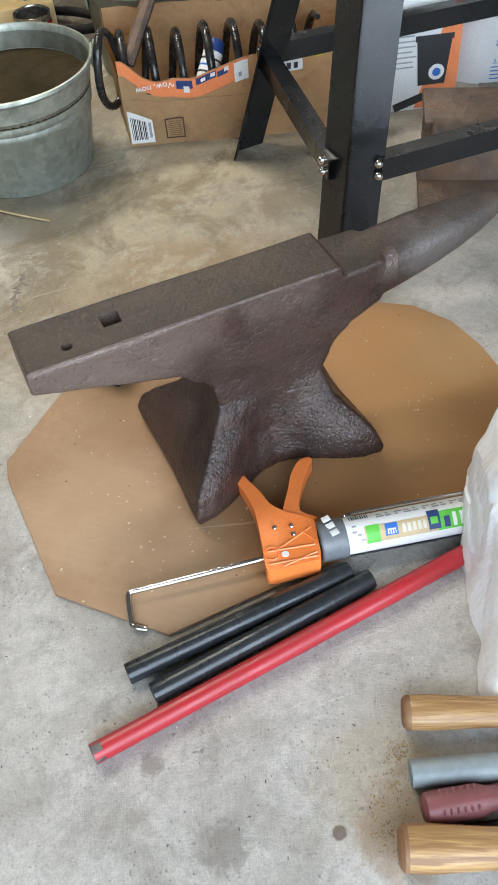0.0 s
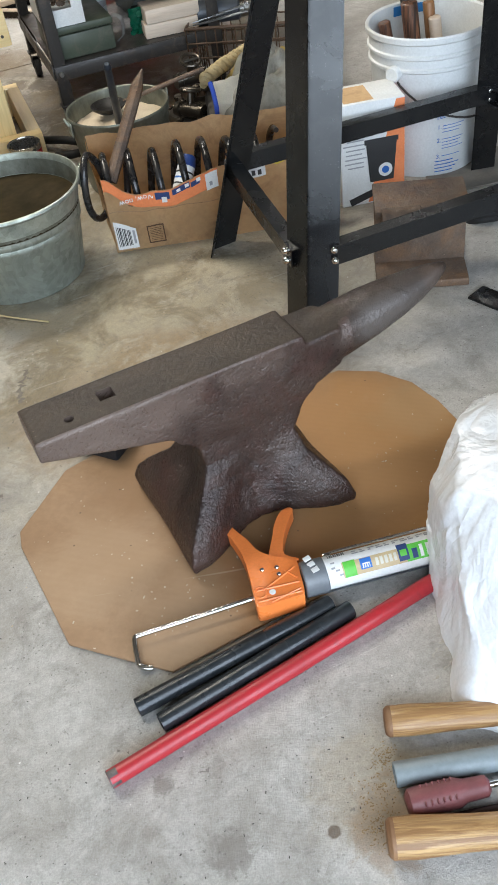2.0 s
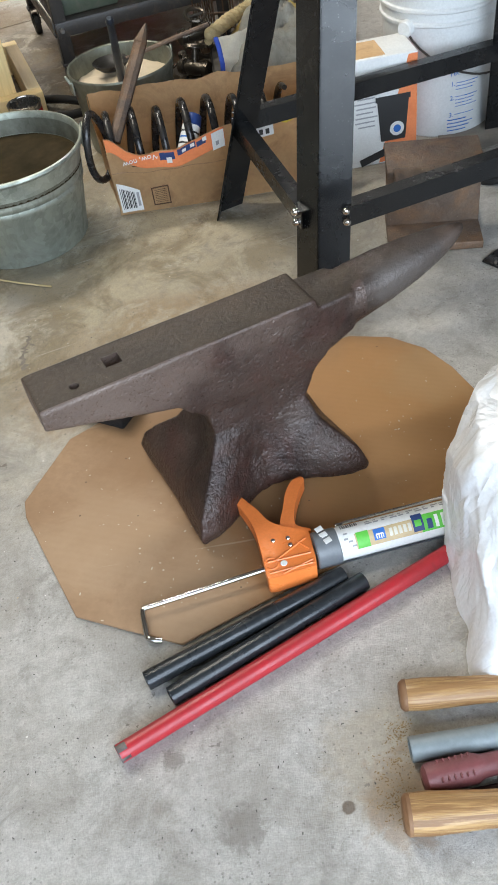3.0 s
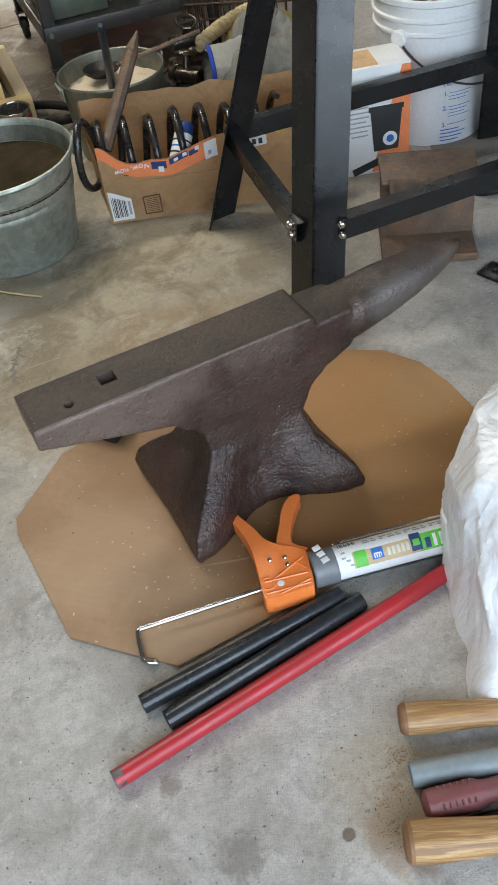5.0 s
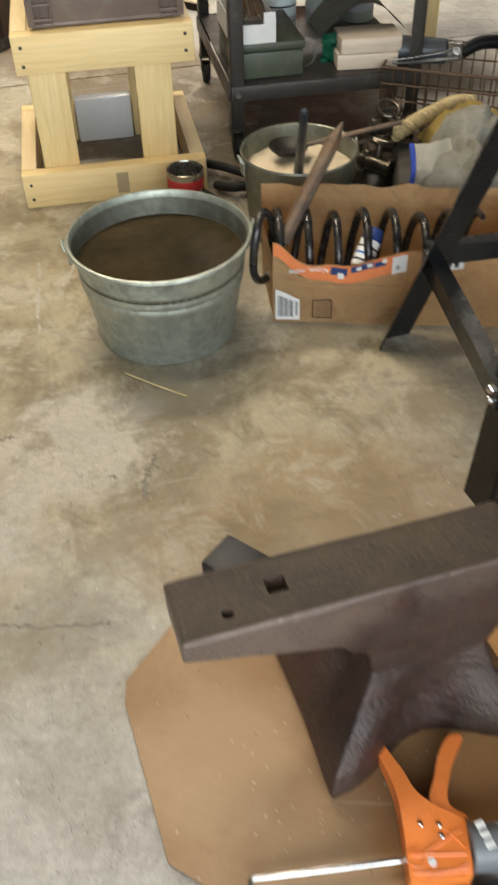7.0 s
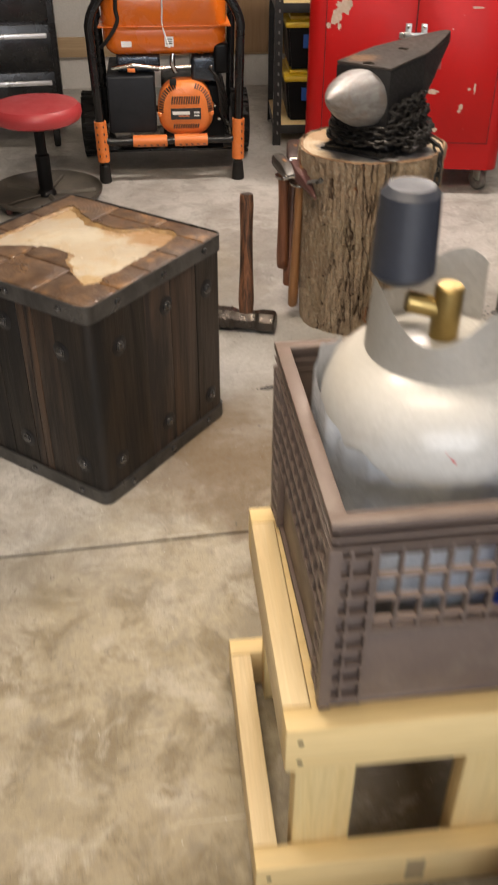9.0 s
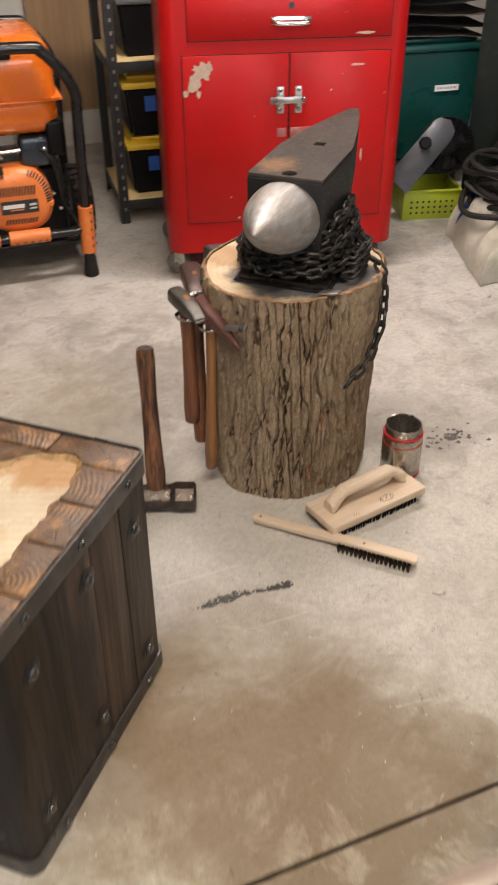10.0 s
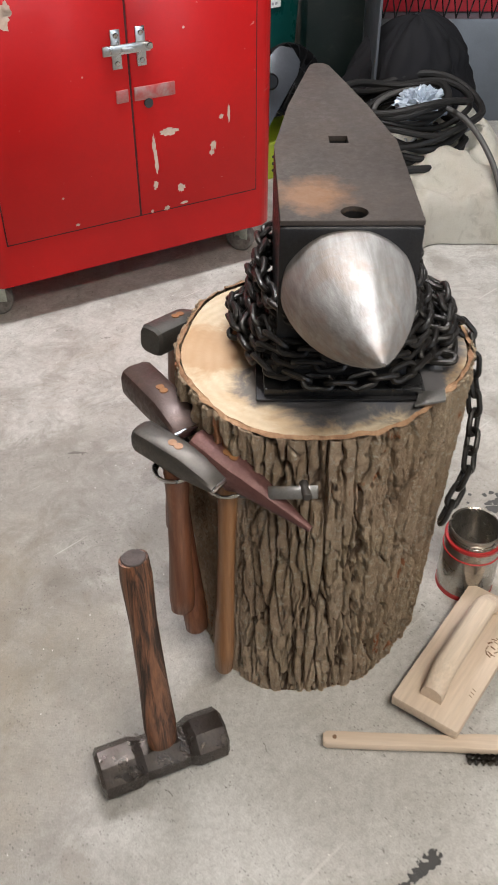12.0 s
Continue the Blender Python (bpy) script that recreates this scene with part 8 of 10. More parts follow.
loft(bm, [slab_ring(0.0, 0.085, 0.640, ZT - 0.006), slab_ring(0.10, 0.085, 0.635, ZT - 0.006), slab_ring(0.20, 0.085, 0.640, ZT - 0.006), slab_ring(0.235, 0.085, 0.660, ZT - 0.006), slab_ring(0.38, 0.060, 0.715, ZT - 0.006), slab_ring(0.50, 0.033, 0.755, ZT - 0.006), slab_ring(0.585, 0.014, 0.780, ZT - 0.006)])
loft(bm, [rect_ring(0.120, 0.092, 0.584, 0.130, 0.02), rect_ring(0.118, 0.088, 0.612, 0.130, 0.02), rect_ring(0.105, 0.075, 0.632, 0.130, 0.0), rect_ring(0.105, 0.075, 0.66, 0.130, 0.0)])
cut = B()
box(cut, (0.248, -0.004, 0.76), (0.026, 0.026, 0.3))
cyl(cut, (0.0215, -0.004, 0.70), (0.0215, -0.004, 0.90), 0.0165, seg=24)
cutm = cut.copy()
part("anvil_body", baked(bm, 0.005, 2, cut), STEELDARK, a2, "black forged body", angle=50)


def stained_top():
    mt = STEELTOP.copy()
    mt.name = "brushed_face_steel"
    nt = mt.node_tree
    bs = nt.nodes["Principled BSDF"]
    src = bs.inputs["Base Color"].links[0].from_socket
    tc, vm = nt.nodes.new("ShaderNodeTexCoord"), nt.nodes.new("ShaderNodeVectorMath")
    vm.operation = 'DISTANCE'
    vm.inputs[1].default_value = (0.070, 0.045, ZT)
    nt.links.new(tc.outputs["Object"], vm.inputs[0])
    w = rnoise(nt, tc.outputs["Object"], 22, 5, 0.7, 0.2, 0.8)
    d = fmath(nt, 'ADD', vm.outputs["Value"], fmath(nt, 'MULTIPLY', w, -0.05))
    r = nt.nodes.new("ShaderNodeMapRange")
    r.inputs[1].default_value, r.inputs[2].default_value, r.inputs[3].default_value, r.inputs[4].default_value = 0.0, 0.035, 0.6, 0
    nt.links.new(d, r.inputs[0])
    nt.links.new(mix(nt, r.outputs[0], src, (0.25, 0.135, 0.07)), bs.inputs["Base Color"])
    return mt


bm = B()
prism(bm, [(0.0, -0.085), (0.245, -0.085), (0.38, -0.060), (0.50, -0.033), (0.575, -0.016), (0.585, -0.008), (0.585, 0.008), (0.575, 0.016), (0.50, 0.033), (0.38, 0.060), (0.225, 0.085), (0.0, 0.085)], ZT - 0.007, ZT, 0.0012)
me = bpy.data.meshes.new("raw")
bm.to_mesh(me)
bm.free()
ob = new("raw", me)
cme = bpy.data.meshes.new("cut")
bmesh.ops.recalc_face_normals(cutm, faces=cutm.faces)
cutm.to_mesh(cme)
cutm.free()
co = new("cut", cme)
md = ob.modifiers.new("cut", 'BOOLEAN')
md.operation, md.object, md.solver = 'DIFFERENCE', co, 'EXACT'
res = bpy.data.meshes.new_from_object(ob.evaluated_get(bpy.context.evaluated_depsgraph_get()))
out = bmesh.new()
out.from_mesh(res)
bpy.data.objects.remove(ob)
bpy.data.objects.remove(co)
part("face_plate", out, stained_top(), a2, "brushed grey-brown face with a rust stain", angle=30)
bm = B()
rings = []
NH = 72
for s in range(15):
    t = s / 14
    x = 0.004 - 0.228 * t
    rr = 0.083 * max(0.02, (1 - t ** 1.6)) ** 0.90
    cz = 0.722 + 0.046 * t
    ring = []
    for k in range(NH):
        a = 2 * math.pi * k / NH
        w = (a + 0.25 + 0.25 * t) % (2 * math.pi / 9) - math.pi / 9
        q = rr * (1 - 0.22 * (1 - math.cos(math.pi / 9) / math.cos(w))) * (1 + 0.006 * N(math.cos(a) * 3, math.sin(a) * 3, t * 5))
        ring.append((x, -0.012 * t * t + q * math.cos(a), cz + q * 0.98 * math.sin(a)))
    rings.append(ring)
loft(bm, rings)
part("horn", bm, HORN, a2, "bright ground steel horn", angle=60)
bm = B()
box(bm, (0.130, -0.004, 0.5795), (0.296, 0.210, 0.012), 0.002)
part("base_plate", bm, BLACKPAINT, a2)
bm = B()
box(bm, (0.132, -0.002, 0.5715), (0.312, 0.226, 0.0035), 0.001)
part("shim_plate", bm, STEELDARK, a2)
bm = B()
prism(bm, [(-0.030, -0.012), (0.014, -0.016), (0.026, 0.006), (-0.010, 0.012)], 0.574, 0.578, 0.0008, pose(-0.022, -0.118, 0, 0, 0, -70))
part("corner_clip", bm, STRAP, a2)

# ---------- chain ----------
chain = thing("steel_chain", "black steel chain wound round an anvil and hanging down", "chain", m=VM)
bm = B()
lr, ls, lw = 0.0085, 0.0105, 0.0042
pts = [(ls + lr * math.cos(a), lr * math.sin(a), 0) for a in (radians(-90 + 180 * k / 6) for k in range(7))] + [(-ls + lr * math.cos(a), lr * math.sin(a), 0) for a in (radians(90 + 180 * k / 6) for k in range(7))]
tube(bm, pts, lw, 8, True)
LINK = finish(bm, "link", CHAIN)
PITCH = 2 * (ls + lr - lw) * 0.97


def chain_along(path, flip=0, jitter=12.0, seed=1):
    rnd = random.Random(seed)
    ps = [Vector(p) for p in path]
    acc, out, want = 0.0, [], 0.0
    for a, b in zip(ps, ps[1:]):
        n = (b - a).length
        while want <= acc + n:
            out.append((a + (b - a) * ((want - acc) / n), (b - a).normalized()))
            want += PITCH
        acc += n
    for k, (p, d) in enumerate(out):
        q = d.to_track_quat('X', 'Z').to_matrix().to_4x4()
        piece("link", LINK, chain, Matrix.Translation(p) @ q @ pose(0, 0, 0, 45 + 90 * (k % 2) + rnd.uniform(-jitter, jitter), rnd.uniform(-6, 6), rnd.uniform(-9, 9)))


loops = []
turns = 5
for k in range(turns * 40 + 1):
    a = 2 * math.pi * k / 40
    lvl = k / 40
    z = 0.600 + 0.019 * lvl + 0.006 * N(a * 1.3, 0, 2)
    grow = 0.020 * (1.6 if lvl < 1 else 1.0 if lvl < 3 else 0.4) + 0.008 * N(math.cos(a) * 2, math.sin(a) * 2, lvl)
    hx, hy = 0.136 + grow, 0.096 + grow
    # fuller at the sides, where it climbs up the body
    z += 0.030 * max(0.0, math.sin(a) ** 2 - 0.35) * (lvl / turns)
    ex = 0.72
    ca, sa = math.cos(a), math.sin(a)
    loops.append((0.134 + hx * math.copysign(abs(ca) ** ex, ca), hy * math.copysign(abs(sa) ** ex, sa), z))
chain_along(loops, seed=3)
# the free end, over the stump's edge and down
endw = [(-0.775, 4.290, 0.645), (-0.742, 4.280, 0.605), (-0.709, 4.270, 0.592), (-0.688, 4.248, 0.560), (-0.688, 4.226, 0.505), (-0.698, 4.198, 0.455), (-0.719, 4.166, 0.410), (-0.746, 4.146, 0.375), (-0.772, 4.132, 0.350), (-0.784, 4.128, 0.334)]
chain_along([VM.inverted() @ p for p in curve_pts(endw, 8)], jitter=8, seed=9)
heap = []
for k in range(46):
    a = k * 0.55
    heap.append((0.085 + 0.050 * math.cos(a) + 0.001 * k, -0.138 + 0.022 * math.sin(a), 0.588 + 0.0010 * k))
chain_along(heap, jitter=30, seed=12)
heap = []
for k in range(24):
    a = k * 0.5
    heap.append((0.16 + 0.05 * math.cos(a) - 0.0015 * k, 0.128 + 0.014 * math.sin(a), 0.592 + 0.0014 * k))
chain_along(heap, jitter=30, seed=14)

# ---------- hammers in their rack ----------


def handle_bm(p, q, r=0.0125, sway=0.15):
    m, n = along(p, q)
    bm = B()
    rings = []
    for s, k in ((0, 0.80), (0.015, 1.10), (0.12, 1.20), (0.40, 1.0), (0.70, 0.92), (0.92, 1.05), (1.0, 0.95)):
        rings.append([m @ Vector((r * k * 1.15 * math.cos(2 * math.pi * i / 20), r * k * 0.92 * math.sin(2 * math.pi * i / 20), n * s)) for i in range(20)])
    return loft(bm, rings)


def hammer(label, eye, butt_dir, lb, lp, hw, low, mt, mh, style, peen=None):
    """eye: the middle of the head; butt_dir: level way to the face; low: the lower end of the handle."""
    hm = thing("forging_hammer", label, "hammer", group="hammers on the stump")
    part("handle", handle_bm(low, eye, 0.0150), mh, hm)
    d = Vector(butt_dir).normalized()
    side = Vector((0, 0, 1)).cross(d).normalized()
    up = d.cross(side)
    o = Vector(eye)

    def ring(s, w, h, n=12, sq=0.6):
        out = []
        for k in range(n):
            a = 2 * math.pi * (k + 0.5) / n
            c, t = math.cos(a), math.sin(a)
            out.append(o + d * s + side * w * math.copysign(abs(c) ** sq, c) + up * h * math.copysign(abs(t) ** sq, t))
        return out

    bm = B()
    if style == "taper":
        loft(bm, [ring(lb, hw * 0.90, hw * 0.90, sq=1), ring(lb - 0.006, hw, hw, sq=1), ring(0.022, hw * 0.95, hw * 0.95), ring(0.018, hw * 1.02, hw), ring(-0.018, hw * 1.02, hw), ring(-0.03, hw * 0.85, hw * 0.85, sq=0.8), ring(-lp * 0.7, hw * 0.45, hw * 0.45, sq=1), ring(-lp, hw * 0.18, hw * 0.18, sq=1)])
    else:
        loft(bm, [ring(lb, hw * 0.85, hw * 0.85), ring(lb - 0.006, hw, hw), ring(0.02, hw, hw), ring(-0.02, hw, hw), ring(-lp * 0.75, hw * 0.98, hw * 0.55, sq=0.5), ring(-lp + 0.004, hw * 0.98, hw * 0.28, sq=0.5), ring(-lp, hw * 0.92, hw * 0.16, sq=0.5)])
    part("head", bm, mt, hm, angle=28)
    if style != "taper":
        bm = B()
        loft(bm, [ring(-lp + 0.001, hw * 0.99, hw * 0.30, sq=0.5), ring(-lp - 0.0012, hw * 0.90, hw * 0.14, sq=0.5)])
        part("ground_edge", bm, CHROME, hm, "bright ground edge")
    bm = B()
    for s in (-0.0055, 0.0055):
        cyl(bm, o + d * s + up * (hw - 0.002), o + d * s + up * (hw + 0.0008), 0.0062, seg=10)
    part("wedge", bm, HANDLEY, hm)
    return hm


REDIRON = cast_iron("red_brown_hammer_steel", (0.175, 0.080, 0.070), (0.115, 0.052, 0.047), (0.24, 0.13, 0.11), 0.25, 0.45, 0.35, 70)
BROWNIRON = cast_iron("brown_hammer_steel", (0.105, 0.068, 0.058), (0.062, 0.042, 0.037), (0.14, 0.08, 0.06), 0.10, 0.42, 0.4, 70)
GREYIRON = cast_iron("grey_hammer_steel", (0.095, 0.090, 0.083), (0.058, 0.055, 0.051), (0.12, 0.10, 0.08), 0.05, 0.42, 0.5, 80)
hammer("red-brown tapered-peen hammer hanging on a stump", (-1.094, 4.206, 0.497), (-0.082, 0.178, 0.036), 0.058, 0.142, 0.0235, (-1.107, 4.210, 0.055), REDIRON, HANDLEY, "taper")
hammer("grey cross-peen hammer hanging on a stump", (-1.152, 4.250, 0.502), (-0.066, 0.132, 0.008), 0.066, 0.082, 0.0205, (-1.151, 4.270, 0.160), GREYIRON, HANDLE, "cross")
hammer("dark brown straight-peen hammer hanging on a stump", (-1.131, 4.352, 0.510), (-0.023, 0.167, -0.012), 0.088, 0.080, 0.0270, (-1.129, 4.268, 0.098), BROWNIRON, HANDLE, "cross")
hammer("worn grey hammer hanging behind a stump", (-1.043, 4.528, 0.512), (-0.86, -0.42, 0.10), 0.062, 0.060, 0.0240, (-1.075, 4.52, 0.08), GREYIRON, HANDLE, "cross")
rack = thing("hammer_rack", "bent steel strap rings screwed to a stump", "hammer rack")
for c in ((-1.097, 4.205, 0.468), (-1.151, 4.262, 0.468), (-1.136, 4.330, 0.470)):
    bm = B()
    c = Vector(c)
    ring = [c + Vector((0.027 * math.cos(a), 0.027 * math.sin(a), 0)) for a in (2 * math.pi * k / 24 for k in range(24))]
    tube(bm, ring, 0.0055, 8, True, 0.45)
    part("ring", bm, ZINC, rack)
bm = B()
tube(bm, curve_pts([(-1.088, 4.177, 0.474), (-1.074, 4.150, 0.490), (-1.050, 4.120, 0.506), (-1.019, 4.096, 0.516)], 6), 0.009, 8, False, 0.25)
part("strap", bm, STRAP, rack)
bm = B()
tube(bm, curve_pts([(-1.098, 4.232, 0.468), (-1.112, 4.275, 0.470), (-1.122, 4.330, 0.470), (-1.112, 4.40, 0.470)], 6), 0.009, 8, False, 0.25)
part("strap", bm, STRAP, rack)
bm = B()
cyl(bm, (-1.026, 4.122, 0.513), (-1.034, 4.094, 0.513), 0.006, seg=12, bev=0.001)
part("screw", bm, DARKSTEEL, rack)

# ---------- sledge hammer on its head ----------
sl = thing("sledge_hammer", "short sledge hammer standing upright on its head", "hammer", (-1.247, 4.120, 0))
bm = B()


def oct_ring(x, r, cz=0.0352, n=8):
    return [(x, r * math.cos(2 * math.pi * (k + 0.5) / n) * 1.06, cz + r * math.sin(2 * math.pi * (k + 0.5) / n)) for k in range(n)]


loft(bm, [oct_ring(-0.104, 0.030), oct_ring(-0.099, 0.0375), oct_ring(-0.048, 0.0380), oct_ring(-0.034, 0.0325), oct_ring(-0.018, 0.0335), oct_ring(0.018, 0.0335), oct_ring(0.034, 0.0325), oct_ring(0.048, 0.0380), oct_ring(0.093, 0.0375), oct_ring(0.098, 0.030)])
part("head", bm, cast_iron("worn_sledge_steel", (0.110, 0.094, 0.084), (0.040, 0.034, 0.030), (0.075, 0.05, 0.036), 0.22, 0.30, 0.7, 50, 0.6), sl, angle=20, m=pose(0, 0, 0, 0, 0, -2))
part("handle", handle_bm((0.0, 0, 0.060), (-0.004, 0.028, 0.446), 0.0182), CHARH, sl)
bm = B()
cyl(bm, (-0.00399, 0.0279, 0.4445), (-0.00403, 0.0282, 0.4480), 0.0163, seg=20, bev=0.0012)
part("scorched_end", bm, plain("scorched_wood_end", (0.055, 0.036, 0.030), (0.030, 0.020, 0.018), 0.5, 0, 60, 300, 0.3), sl)

# ---------- tin, block brush, wire brush ----------
mug = thing("tin_can", "open bright steel flask with red rings by a stump", "flask", (-0.602, 4.238, 0))
bm = B()
lathe(bm, [(0, 0.002), (0.049, 0.002), (0.052, 0.006), (0.0525, 0.020), (0.0525, 0.098), (0.0510, 0.103), (0.0510, 0.121), (0.0470, 0.127), (0.0465, 0.146), (0.0480, 0.149), (0.0465, 0.151), (0.0435, 0.149), (0.0435, 0.020), (0, 0.018)], 48)
part("can_body", bm, TINPLATE, mug)
for z0, z1, r in ((0.0, 0.011, 0.0528), (0.0995, 0.1025, 0.0531), (0.1215, 0.1285, 0.0525)):
    bm = B()
    lathe(bm, [(r - 0.004, z0), (r - 0.0008, z0), (r, z0 + 0.001), (r, z1 - 0.001), (r - 0.0008, z1), (r - 0.006, z1)], 48)
    part("ring", bm, REDINK, mug, "red ring")
for z in (0.133, 0.139):
    bm = B()
    tube(bm, [(0.0470 * math.cos(w), 0.0470 * math.sin(w), z) for w in (2 * math.pi * k / 40 for k in range(40))], 0.0012, 6, True)
    part("screw_thread", bm, CHROME, mug)
bb = thing("block_brush", "raw wooden scrubbing brush with an arched handle on the concrete", "brush", (-0.722, 4.076, 0), 29.6)
bm = B()
box(bm, (0, 0, 0.036), (0.296, 0.116, 0.022), 0.003)
bo = part("block", bm, BEECH, bb)
bm = B()
hpts = []
for k in range(17):
    t = k / 16
    hpts.append((-0.118 + 0.236 * t, 0.004, 0.050 + 0.042 * min(1.0, math.sin(math.pi * t) * 1.9)))
rings = []
for k, (x, y, z) in enumerate(hpts):
    t = k / 16
    h = 0.013 + 0.012 * (1 - min(1.0, math.sin(math.pi * t) * 2.2))
    rings.append([(x, y + 0.0185 * math.copysign(abs(math.cos(a)) ** 0.7, math.cos(a)), z + h * math.copysign(abs(math.sin(a)) ** 0.7, math.sin(a))) for a in (2 * math.pi * (i + 0.5) / 14 for i in range(14))])
loft(bm, rings)
part("handle", bm, BEECH, bb)
bm = B()
rb = random.Random(2)
for i in range(34):
    for j in range(12):
        x, y = -0.126 + 0.252 * i / 33, -0.047 + 0.094 * j / 11
        lathe(bm, [(0.0022, 0.0), (0.0030, 0.026)], 5, pose(x + rb.uniform(-0.003, 0.003), y + rb.uniform(-0.003, 0.003), 0.0))
part("bristles", bm, BLACKPLASTIC, bb, "short black bristles", kind="stuff")
BURNT = plain("burnt_mark", (0.24, 0.14, 0.08), None, 0.7)
for k in range(13):
    w = 2 * math.pi * k / 10
    at = (0.036 + 0.020 * math.cos(w), -0.036 + 0.009 * math.sin(w)) if k < 10 else (0.022 + 0.013 * (k - 10), -0.036)
    patch("brand_stroke", BURNT, bo, pose(*at, 0.0472, 0, 0, math.degrees(w) + 70 if k < 10 else 75), 0.009, 0.0016 + 0.0006 * (k % 3), 0.0003)
for k in range(3):
    patch("brand_stroke", BURNT, bo, pose(-0.075 + 0.007 * k, -0.046, 0.0472, 0, 0, 70), 0.007, 0.0014, 0.0003)
wbq = thing("wire_brush", "wooden wire brush with black bristles on the concrete", "brush", (-1.007, 4.046, 0), -27.3)
bm = B()
rings = []
for x, w, z, h in ((0.0, 0.008, 0.016, 0.0065), (0.006, 0.0125, 0.016, 0.008), (0.10, 0.0125, 0.017, 0.008), (0.20, 0.0120, 0.020, 0.008), (0.24, 0.0150, 0.022, 0.0085), (0.405, 0.0150, 0.022, 0.0080), (0.414, 0.011, 0.022, 0.006)):
    rings.append([(x, w * math.copysign(abs(math.cos(a)) ** 0.35, math.cos(a)), z + h * math.copysign(abs(math.sin(a)) ** 0.35, math.sin(a))) for a in (2 * math.pi * (i + 0.5) / 12 for i in range(12))])
loft(bm, rings)
part("handle", bm, BEECH, wbq)
bm = B()
for i in range(17):
    for j in range(3):
        for q in range(9):
            x, y = 0.230 + 0.170 * i / 16, -0.009 + 0.009 * j
            w = 2 * math.pi * q / 8
            k = 0.0 if q == 8 else 0.0024
            lathe(bm, [(0.0016, -0.015), (0.0013, 0.010)], 4, pose(x + k * math.cos(w), y - 0.017 + k * math.sin(w), 0.016 + rb.uniform(-0.001, 0.001), 22 + rb.uniform(-5, 5) + 6 * math.sin(w), rb.uniform(-5, 5) + 6 * math.cos(w), 0))
part("bristles", bm, plain("dark_brass_wire", (0.085, 0.062, 0.036), (0.040, 0.030, 0.020), 0.45, 0.5), wbq, "dark brown tufts of wire", kind="stuff")
for x in (0.018, 0.285):
    bm = B()
    cyl(bm, (x, 0, 0.0225 if x < 0.1 else 0.028), (x, 0, 0.0255 if x < 0.1 else 0.0308), 0.0035, seg=10)
    part("hole_plug", bm, BURNT, wbq)
# dark spilt marks on the floor
rs = random.Random(8)
bm = B()
mid_line = curve_pts([(-1.152, 3.757, 0), (-1.100, 3.780, 0), (-1.045, 3.797, 0), (-1.000, 3.806, 0), (-0.960, 3.819, 0), (-0.925, 3.823, 0)], 26)
for i, p in enumerate(mid_line[:-1]):
    t = i / (len(mid_line) - 1)
    d = (mid_line[i + 1] - p).normalized()
    for j in range(-11, 12):
        o = 0.0018 * j
        q = p + Vector((-d.y, d.x, 0)) * o
        wide = 0.001 + 0.0095 * math.sin(math.pi * min(1.0, t * 1.1)) ** 0.7 + 0.006 * math.sin(9 * t)
        rag = 0.7 if o < 0 else 1.3     # one edge is cleaner, the other broken
        f = abs(o) - wide + rag * (0.008 * N(q.x * 60, q.y * 60, 1) + 0.022 * max(0.0, N(q.x * 120, q.y * 120, 5)) + 0.004 * N(q.x * 330, q.y * 330, 7))
        if f < 0:
            vs = [bm.verts.new((q.x + a, q.y + b, 0.0004)) for a, b in ((-0.0011, -0.0010), (0.0010, -0.0011), (0.0012, 0.0010), (-0.0010, 0.0011))]
            bm.faces.new(vs)
for v in bm.verts:
    v.co.z += 0.0003 * (0.5 + 0.5 * math.sin(v.co.x * 9000 + v.co.y * 7000))
for k in range(70):
    a = rs.uniform(0, 6.28)
    d = abs(rs.gauss(0, 0.055))
    cx, cy, r = -0.430 + d * math.cos(a), 4.378 + 0.6 * d * math.sin(a), rs.uniform(0.002, 0.008)
    vs = [bm.verts.new((cx + r * rs.uniform(0.5, 1.3) * math.cos(2 * math.pi * i / 8), cy + r * rs.uniform(0.5, 1.2) * math.sin(2 * math.pi * i / 8), 0.0004 + 0.00001 * k)) for i in range(8)]
    bm.faces.new(vs)
single("floor_stain", bm, plain("spilt_black_paint", (0.050, 0.050, 0.050), (0.085, 0.083, 0.080), 0.6), "black spilt paint marks on the concrete", "stain", kind="structure")

# ---------- red cabinet ----------
CX0, CX1, CDP = -1.190, -0.300, 0.48
cab = thing("tool_cabinet", "old chipped red steel cabinet on casters", "cabinet", m=pose(-1.222, 5.478, 0, 0, 0, 4.4) @ Matrix.Diagonal((0.955, 1.0, 0.972, 1.0)))
cwid = CX1 - CX0


def rounded_plan(w, d, r, n=8):
    out = []
    for cx, cy, a0 in ((w - r, r, -90), (w - 0.005, d - 0.005, 0), (0.005, d - 0.005, 90), (r, r, 180)):
        rr = r if cy == r else 0.005
        for k in range(n + 1):
            a = radians(a0 + 90 * k / n)
            out.append((cx + rr * math.cos(a), cy + rr * math.sin(a)))
    return out


bm = B()
prism(bm, rounded_plan(cwid, CDP, 0.055), 0.115, 1.13, 0.002)
part("body", bm, RED, cab, angle=30)
DARKGAP = plain("dark_seam", (0.07, 0.008, 0.008), None, 0.8)


def panel(name, x0, x1, z0, z1, y=-0.004, t=0.010):
    bm = B()
    box(bm, ((x0 + x1) / 2, y + t / 2, (z0 + z1) / 2), (x1 - x0, t, z1 - z0), 0.003)
    p = part(name, bm, RED, cab)
    bm = B()
    box(bm, ((x0 + x1) / 2, 0.0, (z0 + z1) / 2), (x1 - x0 + 0.006, 0.003, z1 - z0 + 0.006))
    part("seam", bm, DARKGAP, cab)
    return p


